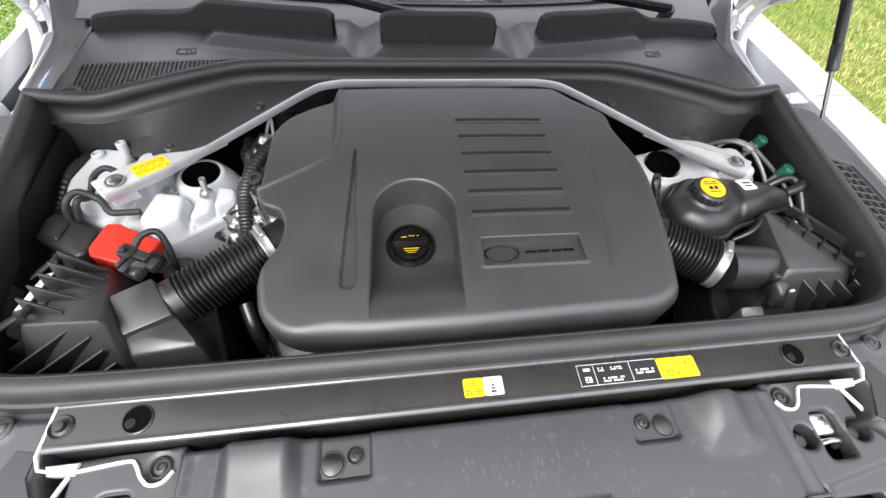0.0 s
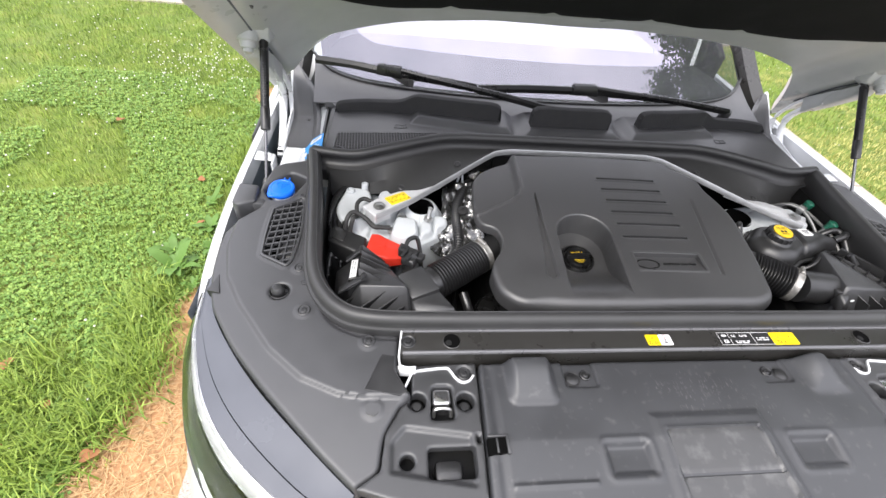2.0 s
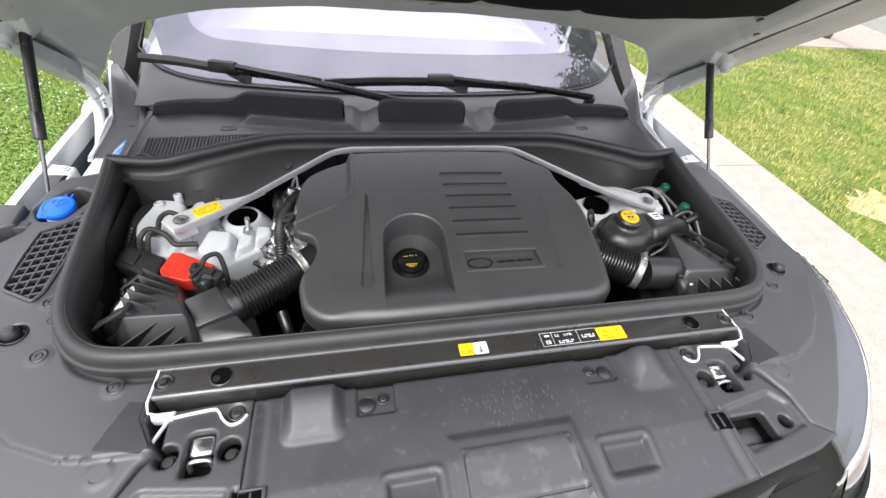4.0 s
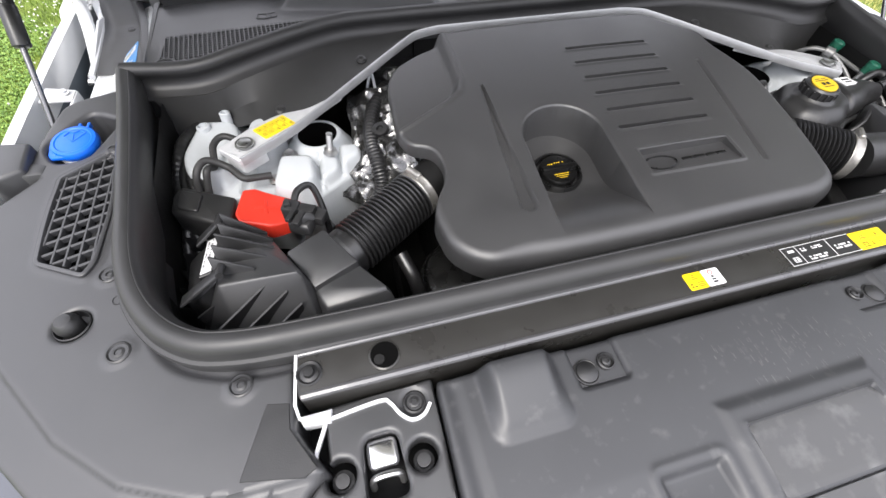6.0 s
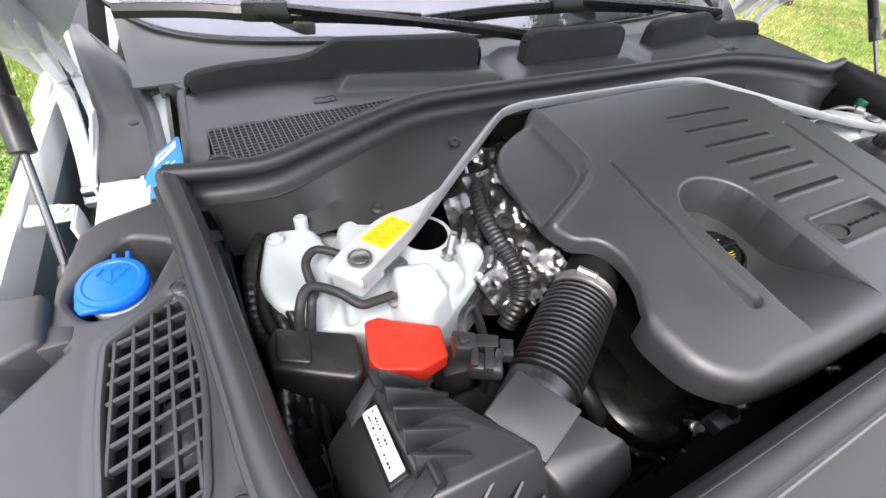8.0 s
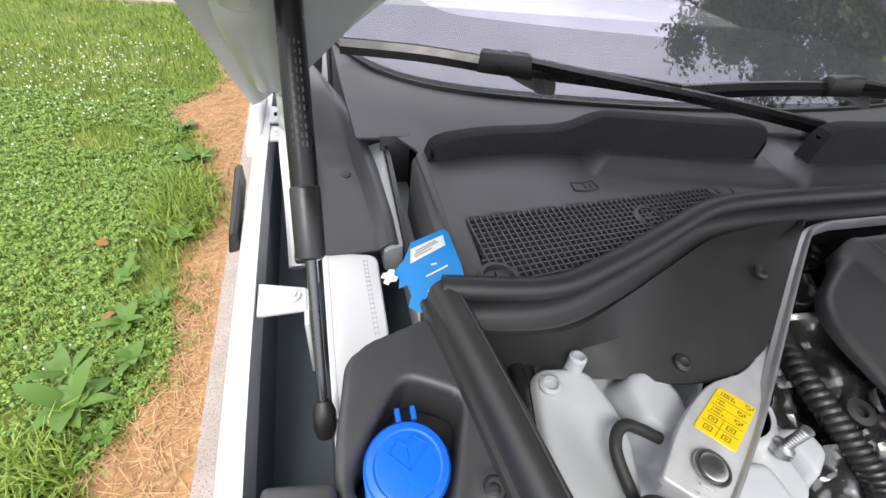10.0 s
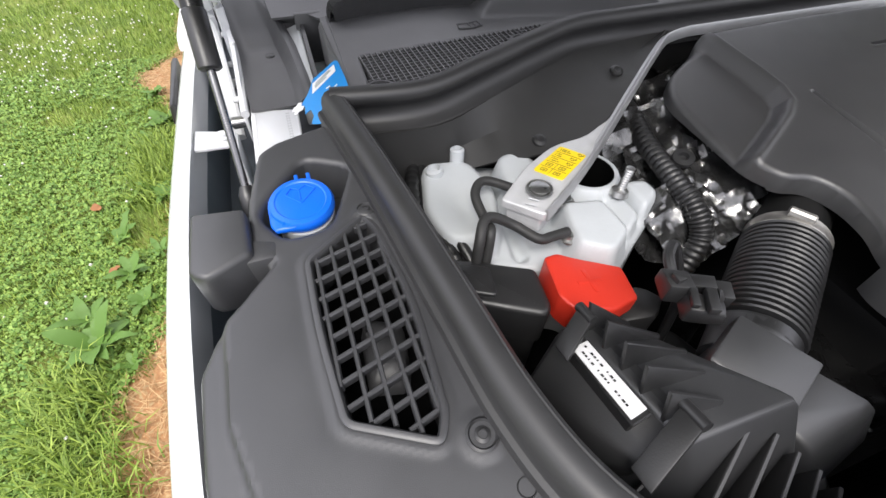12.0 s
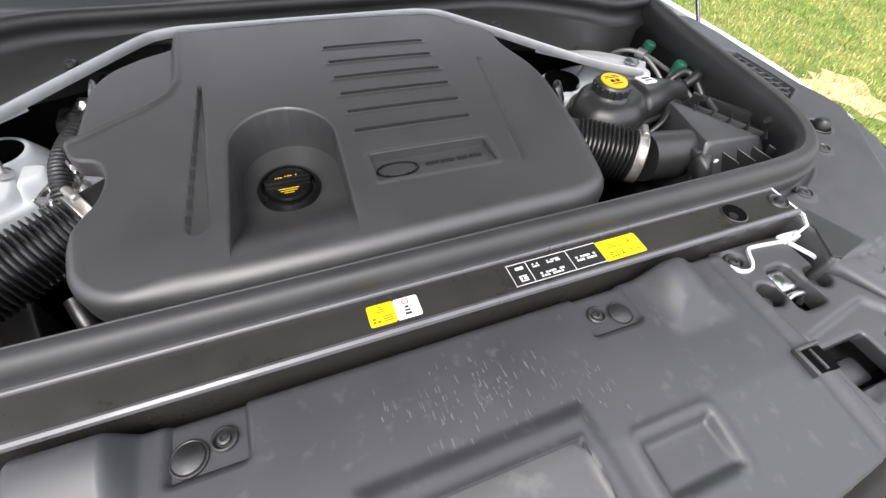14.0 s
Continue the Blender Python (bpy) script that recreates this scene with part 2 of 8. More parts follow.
def smooth_path(pts, n=6, closed=False):
    """A Catmull-Rom curve through the points."""
    P, out, k = [Vector(p) for p in pts], [], len(pts)
    for i in range(k if closed else k - 1):
        if closed:
            a, b, c, d = P[i - 1], P[i], P[(i + 1) % k], P[(i + 2) % k]
        else:
            a, b, c, d = P[max(i - 1, 0)], P[i], P[i + 1], P[min(i + 2, k - 1)]
        for j in range(n):
            t = j / n
            out.append(0.5 * ((2 * b) + (c - a) * t + (2 * a - 5 * b + 4 * c - d) * t * t + (3 * b - a - 3 * c + d) * t ** 3))
    if not closed:
        out.append(P[-1])
    return out


def sweep(bm, path, profile, closed=False, up=(0, 0, 1), caps=True, scales=None):
    """Carries a closed profile (sideways, upward) along a path."""
    k, rows, up = len(path), [], Vector(up)
    for i in range(k):
        a = path[i - 1] if (closed or i > 0) else path[0]
        b = path[(i + 1) % k] if (closed or i < k - 1) else path[-1]
        t = (Vector(b) - Vector(a)).normalized()
        side = t.cross(up)
        side = side.normalized() if side.length > 1e-4 else Vector((1, 0, 0))
        top = side.cross(t).normalized()
        s = scales[i] if scales else 1.0
        rows.append([bm.verts.new(Vector(path[i]) + side * u * s + top * v * s) for u, v in profile])
    m = len(profile)
    for i in range(k if closed else k - 1):
        r0, r1 = rows[i], rows[(i + 1) % k]
        for j in range(m):
            bm.faces.new((r0[j - 1], r0[j], r1[j], r1[j - 1]))
    if not closed and caps:
        bm.faces.new(rows[0])
        bm.faces.new(rows[-1][::-1])


def ring(r, n=10):
    return [(r * math.cos(2 * math.pi * i / n), r * math.sin(2 * math.pi * i / n)) for i in range(n)]


def tube(bm, pts, r, n=10, closed=False, smooth=6, scales=None):
    path = smooth_path(pts, smooth, closed) if smooth else [Vector(p) for p in pts]
    sweep(bm, path, ring(r, n), closed, scales=scales)


def lathe(bm, profile, base=(0, 0, 0), axis=(0, 0, 1), n=28):
    """Turns a profile of (radius, height) round an axis."""
    q = Vector((0, 0, 1)).rotation_difference(Vector(axis).normalized())
    rows = []
    for r, h in profile:
        if r < 1e-6:
            rows.append([bm.verts.new(Vector(base) + q @ Vector((0, 0, h)))])
        else:
            rows.append([bm.verts.new(Vector(base) + q @ Vector((r * math.cos(2 * math.pi * i / n), r * math.sin(2 * math.pi * i / n), h))) for i in range(n)])
    for a, b in zip(rows, rows[1:]):
        if len(a) == 1 and len(b) == 1:
            continue
        for i in range(n):
            if len(a) == 1:
                bm.faces.new((a[0], b[i], b[i - 1]))
            elif len(b) == 1:
                bm.faces.new((a[i - 1], a[i], b[0]))
            else:
                bm.faces.new((a[i - 1], a[i], b[i], b[i - 1]))


def hull(bm, pts, bevel=0.004, seg=2):
    """The convex solid round some corners, with rounded edges."""
    tmp = bmesh.new()
    for p in pts:
        tmp.verts.new(p)
    bmesh.ops.convex_hull(tmp, input=tmp.verts)
    bmesh.ops.dissolve_limit(tmp, angle_limit=radians(3), verts=tmp.verts, edges=tmp.edges)
    if bevel:
        bmesh.ops.bevel(tmp, geom=list(tmp.edges), offset=bevel, segments=seg, profile=0.5, affect="EDGES")
    me = bpy.data.meshes.new("tmp")
    tmp.to_mesh(me)
    tmp.free()
    bm.from_mesh(me)
    bpy.data.meshes.remove(me)


def block(bm, x0, y0, z0, x1, y1, z1, bevel=0.004, seg=2):
    hull(bm, [(x, y, z) for x in (x0, x1) for y in (y0, y1) for z in (z0, z1)], bevel, seg)


def polydist(X, Y, pts):
    """Distance from points to a closed outline, positive inside, and the nearest points on it."""
    best = np.full(X.shape, 1e9)
    bx, by = X.copy(), Y.copy()
    inside = np.zeros(X.shape, bool)
    for i in range(len(pts)):
        (ax, ay), (cx, cy) = pts[i - 1], pts[i]
        ex, ey = cx - ax, cy - ay
        L = ex * ex + ey * ey
        if L < 1e-14:
            continue
        t = np.clip(((X - ax) * ex + (Y - ay) * ey) / L, 0, 1)
        qx, qy = ax + t * ex, ay + t * ey
        d = np.hypot(X - qx, Y - qy)
        near = d < best
        best, bx, by = np.where(near, d, best), np.where(near, qx, bx), np.where(near, qy, by)
        if ay != cy:
            inside ^= ((ay > Y) != (cy > Y)) & (X < ex * (Y - ay) / (cy - ay) + ax)
    return np.where(inside, best, -best), bx, by


def ramp(v, a, b):
    t = np.clip((v - a) / (b - a), 0, 1)
    return t * t * (3 - 2 * t)


def rbox(X, Y, x0, y0, x1, y1, r=0.01):
    """Distance inside a rounded box, positive inside."""
    qx, qy = np.abs(X - (x0 + x1) / 2) - (x1 - x0) / 2 + r, np.abs(Y - (y0 + y1) / 2) - (y1 - y0) / 2 + r
    return r - np.hypot(np.maximum(qx, 0), np.maximum(qy, 0)) - np.minimum(np.maximum(qx, qy), 0)


def field(name, outline, step, zf, z0, mat, parent=None, label="", holes=(), angle=40):
    """A moulded panel: a fine sheet over an outline whose height is zf(x, y, distance from the rim), with a skirt down to z0."""
    xs, ys = [p[0] for p in outline], [p[1] for p in outline]
    gx = np.arange(min(xs) - step, max(xs) + 2 * step, step)
    gy = np.arange(min(ys) - step, max(ys) + 2 * step, step)
    X, Y = np.meshgrid(gx, gy)
    D, bx, by = polydist(X, Y, outline)
    for h in holes:
        dh, hx, hy = polydist(X, Y, h)
        nearer = -dh < D
        D, bx, by = np.where(nearer, -dh, D), np.where(nearer, hx, bx), np.where(nearer, hy, by)
    ok = D > -1.45 * step
    snap = (D < 0) & ok
    X, Y = np.where(snap, bx, X), np.where(snap, by, Y)
    Z = zf(X, Y, np.maximum(D, 0))
    index, verts, faces = np.full(X.shape, -1), [], []
    idx = np.flatnonzero(ok.ravel())
    index.ravel()[idx] = np.arange(len(idx))
    verts = np.stack([X.ravel()[idx], Y.ravel()[idx], Z.ravel()[idx]], 1).tolist()
    a, b, c, d = index[:-1, :-1], index[:-1, 1:], index[1:, 1:], index[1:, :-1]
    inn = D > 0
    some = inn[:-1, :-1] | inn[:-1, 1:] | inn[1:, 1:] | inn[1:, :-1]
    keep = (a >= 0) & (b >= 0) & (c >= 0) & (d >= 0) & some
    faces = np.stack([a[keep], b[keep], c[keep], d[keep]], 1).tolist()
    count = {}
    for f in faces:
        for i in range(4):
            e = (f[i - 1], f[i])
            if (e[1], e[0]) in count:
                count[(e[1], e[0])] = 2
            else:
                count[e] = 1
    low = {}
    for (i, j), c in list(count.items()):
        if c == 1:
            for v in (i, j):
                if v not in low:
                    low[v] = len(verts)
                    verts.append((verts[v][0], verts[v][1], z0(verts[v][0], verts[v][1]) if callable(z0) else z0))
            faces.append((j, i, low[i], low[j]))
    me = bpy.data.meshes.new(name)
    me.from_pydata(verts, [], faces)
    me.validate()
    return finish(name, me, mat, parent, label, angle)


def roll(D, r):
    return r - np.sqrt(np.maximum(r * r - np.maximum(r - D, 0) ** 2, 0))


def mirrored(pts):
    return [(-p[0], *p[1:]) for p in pts][::-1]


def loft(bm, rows, close=False):
    """Joins rows of points of equal length with faces; returns the rows of vertices."""
    vs = [[bm.verts.new(p) for p in r] for r in rows]
    for a, b in zip(vs, vs[1:]):
        for i in range(len(a) - 1):
            bm.faces.new((a[i], a[i + 1], b[i + 1], b[i]))
    return vs


def sheet(name, rows, thick, mat, parent, label=""):
    """A curved sheet of some thickness through rows of points."""
    bm = bmesh.new()
    loft(bm, rows)
    bmesh.ops.recalc_face_normals(bm, faces=bm.faces)
    bmesh.ops.solidify(bm, geom=bm.faces[:], thickness=thick)
    return part(name, bm, mat, parent, label)


def both(path):
    return path + [(-x, y, z) for x, y, z in path[::-1]]


# ---- ground ----
def edge_x(y):
    """The lawn's edge along the driveway's left side."""
    return -1.30 - (0.15 + 0.09 * noise.noise((y * 1.1, 3.3, 0)) + 0.05 * noise.noise((y * 4.0, 1.3, 0)) + 0.28 * math.exp(-((y - 3.3) / 0.28) ** 2) + 0.20 * math.exp(-((y - 0.25) / 0.4) ** 2) + 0.10 * math.exp(-((y - 0.9) / 0.25) ** 2))


bm = bmesh.new()
bm.faces.new([bm.verts.new(p) for p in ((-400, -400, -0.03), (400, -400, -0.03), (400, 400, -0.03), (-400, 400, -0.03))])
tagged(part("ground", bm, LAWN), "mown green lawn with clover round the driveway", "lawn", kind="structure")
road = thing("driveway", "pale exposed-aggregate concrete driveway beside the lawn", "driveway", kind="structure")
for j, (y0, y1) in enumerate(((-9, -4.6), (-4.592, -1.2), (-1.192, 2.2), (2.208, 5.6))):
    bm = bmesh.new()
    slab(bm, [(-1.285, y0), (3.38, y0), (3.38, y1), (-1.285, y1)], -0.2, 0.0, 0.01)
    part("slab", bm, CONCRETE, road)
bm = bmesh.new()
slab(bm, [(-60, 5.62), (60, 5.62), (60, 10.5), (-60, 10.5)], -0.2, -0.004, 0.01)
tagged(part("road", bm, CONCRETE), "pale concrete road crossing behind the lawn", "road", kind="structure")
bm = bmesh.new()
loft(bm, [[(-1.28, y, -0.012) for y in np.arange(-3, 5.6, 0.1)],
          [(edge_x(y) - 0.05, y, -0.026) for y in np.arange(-3, 5.6, 0.1)]])
tagged(part("soil_strip", bm, SOIL), "bare dry soil with straw along the driveway edge", "soil", kind="structure")
bm = bmesh.new()
slab(bm, [(4.08 + (0.27 + 0.07 * math.sin(3 * a) + 0.05 * math.sin(7 * a)) * math.cos(a), 1.48 + (0.40 + 0.1 * math.sin(2 * a + 1) + 0.05 * math.sin(9 * a)) * math.sin(a)) for a in [2 * math.pi * i / 40 for i in range(40)]], -0.06, -0.024, 0.002, n=1)
tagged(part("soil_patch", bm, SANDSOIL), "bare pale soil patch in the lawn", "soil", kind="structure")

# ---- engine bay walls and floor ----
BAY = [(-0.70, 0.56), (-0.685, 0.2), (-0.655, 0.11), (-0.6, 0.055), (-0.52, 0.04), (0.52, 0.04), (0.6, 0.055), (0.655, 0.11), (0.685, 0.2), (0.70, 0.56), (0.55, 0.6), (0.40, 0.66), (-0.40, 0.66), (-0.55, 0.6)]
bay = thing("engine_bay", "near-black engine bay tub of a white car", "engine bay", kind="structure")
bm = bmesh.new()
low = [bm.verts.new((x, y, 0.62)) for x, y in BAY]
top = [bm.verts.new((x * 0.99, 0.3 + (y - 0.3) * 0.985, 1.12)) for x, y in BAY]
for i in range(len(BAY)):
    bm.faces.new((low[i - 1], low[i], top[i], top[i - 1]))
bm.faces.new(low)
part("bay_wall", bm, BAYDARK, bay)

# ---- bay seal ----
SEAL = [(-0.735, 0.572, 1.158), (-0.716, 0.45, 1.156), (-0.695, 0.28, 1.153), (-0.682, 0.18, 1.151), (-0.66, 0.115, 1.15), (-0.62, 0.066, 1.15), (-0.565, 0.044, 1.15), (-0.45, 0.038, 1.15), (-0.2, 0.037, 1.15)]
SEAL = both(SEAL + [(0, 0.037, 1.15)])
SEAL = SEAL[:len(SEAL) // 2] + SEAL[len(SEAL) // 2 + 1:]
REAR = both([(-0.735, 0.562, 1.156), (-0.63, 0.546, 1.158), (-0.55, 0.562, 1.168), (-0.46, 0.594, 1.174), (-0.38, 0.624, 1.174), (-0.28, 0.637, 1.170), (-0.1, 0.637, 1.170)])
BULB = [(-0.0185, -0.030), (-0.0195, -0.010), (-0.0185, 0.0), (-0.0155, 0.0075), (-0.0128, 0.0102), (-0.0122, 0.0122), (-0.0108, 0.0132), (-0.0098, 0.0122), (-0.0085, 0.0130), (-0.0020, 0.0145), (0.0050, 0.0125), (0.0095, 0.0070), (0.0112, 0.0005), (0.0112, -0.0060), (0.0125, -0.0085), (0.0165, -0.0095), (0.0180, -0.0130), (0.0160, -0.030), (0.012, -0.075), (-0.012, -0.075)]
FOLD = [(-0.020, -0.075), (-0.020, 0.008), (-0.016, 0.016), (-0.009, 0.0195), (-0.002, 0.0185), (0.0035, 0.0145), (0.0055, 0.0085), (0.0035, 0.002), (-0.002, -0.003), (-0.004, -0.010), (-0.002, -0.018), (0.004, -0.024), (0.013, -0.027), (0.0175, -0.0295), (0.0185, -0.033), (0.015, -0.0355), (0.008, -0.037), (0.006, -0.075)]
seal = thing("bonnet_seal", "black rubber bonnet seal running round the engine bay", "seal")
bm = bmesh.new()
sweep(bm, smooth_path(SEAL, 8), BULB)
part("front_and_side_seal", bm, SEALRUB, seal, angle=48)
bm = bmesh.new()
sweep(bm, smooth_path(REAR, 8), FOLD)
part("rear_seal", bm, SEALRUB, seal, angle=48)

# ---- bulkhead liners between seal and brace ----
liner = thing("bulkhead_liner", "matt black bulkhead liner below the rear seal", "liner")
for s in (-1, 1):
    up = [(-0.70, 0.540, 1.13), (-0.62, 0.528, 1.132), (-0.55, 0.545, 1.14), (-0.46, 0.578, 1.147), (-0.38, 0.608, 1.15), (-0.30, 0.621, 1.15), (-0.215, 0.624, 1.156)]
    lowr = [(-0.69, 0.528, 1.05), (-0.62, 0.515, 1.06), (-0.56, 0.485, 1.09), (-0.49, 0.455, 1.114), (-0.42, 0.468, 1.132), (-0.33, 0.536, 1.146), (-0.225, 0.614, 1.16)]
    mid = [tuple((np.array(a) * 0.5 + np.array(b) * 0.5) + np.array((0, 0.006, -0.008))) for a, b in zip(up, lowr)]
    rows = [[(-s * x, y, z) for x, y, z in smooth_path(r, 4)] for r in (up, mid, lowr)]
    sheet("liner_panel", rows, 0.004, MATTBLK, liner)
    for x, y, z in ((-0.352, 0.553, 1.142), (-0.503, 0.478, 1.112)):
        bm = bmesh.new()
        lathe(bm, [(0.0095, 0), (0.009, 0.003), (0.005, 0.0045), (0, 0.003)], (-s * x, y, z + 0.004), (0, -0.3, 0.95), 14)
        part("push_clip", bm, DARKPL, liner)
bm = bmesh.new()
block(bm, -0.24, 0.622, 1.0, 0.24, 0.634, 1.145, 0.003)
part("liner_panel", bm, BAYDARK, liner)


# ---- fixings ----
def screw(parent, x, y, z, r=0.0125):
    """A recessed Torx screw in a dished plastic washer."""
    bm = bmesh.new()
    lathe(bm, [(r, -0.004), (r, 0.0012), (r * 0.86, 0.0022), (r * 0.74, 0.0004), (r * 0.66, -0.0015), (0.0, -0.0015)], (x, y, z), n=18)
    w = part("washer", bm, DARKPL, parent)
    bm = bmesh.new()
    lathe(bm, [(r * 0.52, -0.0015), (r * 0.5, 0.001), (r * 0.3, 0.0018), (r * 0.26, 0.0), (0.0, 0.0)], (x, y, z), n=12)
    part("screw_head", bm, DARKPL, w)


# ---- slam panel ----
slam = thing("slam_panel", "satin black front cross panel with warning stickers", "cross panel")
bm = bmesh.new()
slab(bm, rect(-0.505, -0.024, 0.505, 0.03, 0.004), 1.06, 1.1395, 0.002)
part("panel", bm, BLACKMET, slam)
# lighter grey than the panel: the lip's bright reflection is put into its colour
LIP = material("lip_highlight_grey", (0.115, 0.115, 0.12), 0.32, 0.2, vary=0.15, coat=0.3)
for y, r in ((-0.0225, 0.0042), (0.0215, 0.0026)):
    bm = bmesh.new()
    tube(bm, [(-0.502, y, 1.1395), (0.502, y, 1.1395)], r, 8, smooth=0)
    part("rolled_edge", bm, LIP, slam)
for s in (-1, 1):
    bm = bmesh.new()
    path = [(s * 0.504, 0.024, 1.1395), (s * 0.509, -0.028, 1.1365), (s * 0.507, -0.040, 1.13), (s * 0.488, -0.044, 1.122)]
    sweep(bm, [Vector(p) for p in path], [(-0.0015, -0.003), (-0.0015, 0.0008), (0.0015, 0.0008), (0.0015, -0.003)])
    part("painted_edge", bm, WHITEP, slam, "white painted flange edge")
    bm = bmesh.new()
    lathe(bm, [(0.0135, 0.0005), (0.012, 0.002), (0.0095, -0.0), (0.006, 0.001), (0.005, 0.006), (0, 0.0065)], (s * 0.4925, 0.0, 1.1395), n=18)
    part("bolt", bm, DARKPL, slam)
    bm = bmesh.new()
    lathe(bm, [(0.0145, -0.0), (0.0148, 0.002), (0.0165, 0.0012), (0.017, -0.001)], (s * 0.415, 0.0, 1.1395), n=22)
    part("hole_rim", bm, BLACKMET, slam)
    # flat black disc on the panel paints the dark of an open hole
    bm = bmesh.new()
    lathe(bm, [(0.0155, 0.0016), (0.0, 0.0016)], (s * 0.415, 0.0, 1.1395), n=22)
    hole = part("hole", bm, CAVITY_SHADE, slam)
    bm = bmesh.new()
    lathe(bm, [(0.006, 0.001), (0.0055, 0.0026), (0.0, 0.0028)], (s * 0.415 - 0.006, -0.004, 1.1395), n=14)
    part("plug", bm, BAYDARK, hole)


def bars(name, rows, z, mat, parent, label=""):
    """Flat print: boxes of (x0, y0, x1, y1) on a level face."""
    for x0, y0, x1, y1 in rows:
        bm = bmesh.new()
        slab(bm, [(x0, y0), (x1, y0), (x1, y1), (x0, y1)], z - 0.0003, z + 0.0002, 0.00005, n=1)
        part(name, bm, mat, parent, label)


def dashes(x0, y0, x1, y1, n, rows):
    """Short bars in rows, for lettering too small to read."""
    out = []
    for r in range(rows):
        for k in range(n):
            if (3 * k + r) % 5 != 4:
                w, h = (x1 - x0) / n, (y1 - y0) / rows
                out.append((x0 + k * w, y0 + r * h, x0 + (k + 0.62 + 0.12 * ((k + r) % 3)) * w, y0 + (r + 0.6) * h))
    return out


def sticker(name, x0, y0, x1, y1, mat, label):
    bm = bmesh.new()
    slab(bm, rect(x0, y0, x1, y1, 0.0025), 1.138, 1.1404, 0.0002, n=1)
    return part(name, bm, mat, slam, label)


st = sticker("sticker", -0.045, -0.0135, -0.0195, 0.0095, YELLOW, "yellow warning sticker")
bars("print", dashes(-0.042, -0.0105, -0.0335, -0.0035, 2, 2) + [(-0.032, -0.0105, -0.0225, -0.0095), (-0.032, -0.008, -0.0225, -0.007), (-0.032, -0.0055, -0.0225, -0.0045), (-0.037, 0.0, -0.028, 0.001), (-0.0355, 0.0025, -0.0295, 0.0035), (-0.034, 0.005, -0.031, 0.006)], 1.1406, OLIVE, st)
st = sticker("sticker", -0.0193, -0.0135, 0.005, 0.0095, WHITEL, "white sticker with black symbols")
bars("print", [(-0.011, -0.01, -0.0045, -0.0075), (-0.0105, -0.006, -0.005, -0.004), (-0.0095, -0.0025, -0.006, 0.0)], 1.1406, INK, st)
bm = bmesh.new()
lathe(bm, [(0.0034, 0.0004), (0.0034, 0.0007), (0.0024, 0.0007), (0.0024, 0.0004)], (-0.008, 0.0045, 1.1403), n=16)
part("ring", bm, RED, st)
st = sticker("sticker", 0.104, -0.015, 0.2148, 0.0125, INK, "black information sticker with white print")
bars("print", [(0.104, 0.0118, 0.2148, 0.0124), (0.104, -0.0148, 0.2148, -0.0142), (0.1045, -0.015, 0.105, 0.0125), (0.1265, -0.015, 0.1271, 0.0125), (0.176, -0.015, 0.1766, 0.0125),
               (0.112, -0.0105, 0.121, -0.0095), (0.112, -0.0045, 0.121, -0.0035), (0.112, -0.0085, 0.1145, -0.0055), (0.1165, -0.0085, 0.121, -0.0055), (0.1125, 0.004, 0.1215, 0.0075)]
     + dashes(0.1325, 0.0025, 0.1405, 0.0085, 3, 2) + dashes(0.15, 0.0030, 0.166, 0.0080, 6, 2) + dashes(0.136, -0.0115, 0.166, -0.0045, 9, 2) + dashes(0.183, -0.0055, 0.2085, 0.0025, 8, 2), 1.1406, WHITEL, st)
st = sticker("sticker", 0.215, -0.0155, 0.269, 0.012, YELLOW, "yellow warning sticker")
bars("print", dashes(0.224, -0.0125, 0.234, -0.004, 3, 3) + [(0.238, -0.0115, 0.242, -0.0102), (0.2395, -0.0102, 0.2408, -0.006), (0.2505, -0.0115, 0.2545, -0.0105), (0.2505, -0.0085, 0.2545, -0.0075), (0.259, -0.010, 0.2625, -0.0085), (0.2265, 0.001, 0.2375, 0.002), (0.229, 0.004, 0.235, 0.005), (0.2535, 0.0015, 0.257, 0.003), (0.2545, 0.003, 0.256, 0.0065), (0.2215, -0.0006, 0.2635, -0.0001)], 1.1406, OLIVE, st)

# ---- engine cover ----
COVER_OUT = fillet([(-0.207, 0.575), (0.225, 0.575), (0.25, 0.548), (0.32, 0.5), (0.318, 0.46), (0.352, 0.37), (0.335, 0.2), (0.312, 0.105), (0.262, 0.082), (-0.03, 0.074), (-0.16, 0.076), (-0.272, 0.088), (-0.307, 0.122), (-0.314, 0.178), (-0.302, 0.204), (-0.286, 0.226), (-0.278, 0.262), (-0.288, 0.294), (-0.318, 0.305), (-0.331, 0.335), (-0.322, 0.473), (-0.3, 0.512), (-0.222, 0.556)],
                   [0.02, 0.02, 0.02, 0.03, 0.02, 0.05, 0.1, 0.04, 0.05, 0.03, 0.03, 0.04, 0.04, 0.02, 0.03, 0.03, 0.03, 0.03, 0.012, 0.03, 0.04, 0.03, 0.02], 6)
STEP_AREA = [(-0.203, 0.7), (-0.203, 0.47), (-0.205, 0.43), (-0.215, 0.405), (-0.24, 0.385), (-0.31, 0.348), (-0.45, 0.28), (-0.45, 0.7)]
BOWL = [(-0.158, 0.10)] + [(-0.083 - 0.0645 * math.cos(math.pi * i / 24), 0.272 + 0.0645 * math.sin(math.pi * i / 24)) for i in range(25)] + [(-0.026, 0.10)]


BADGE_OUT = fillet([(0.012, 0.171), (0.171, 0.1715), (0.170, 0.216), (0.013, 0.216)], 0.002, 2)
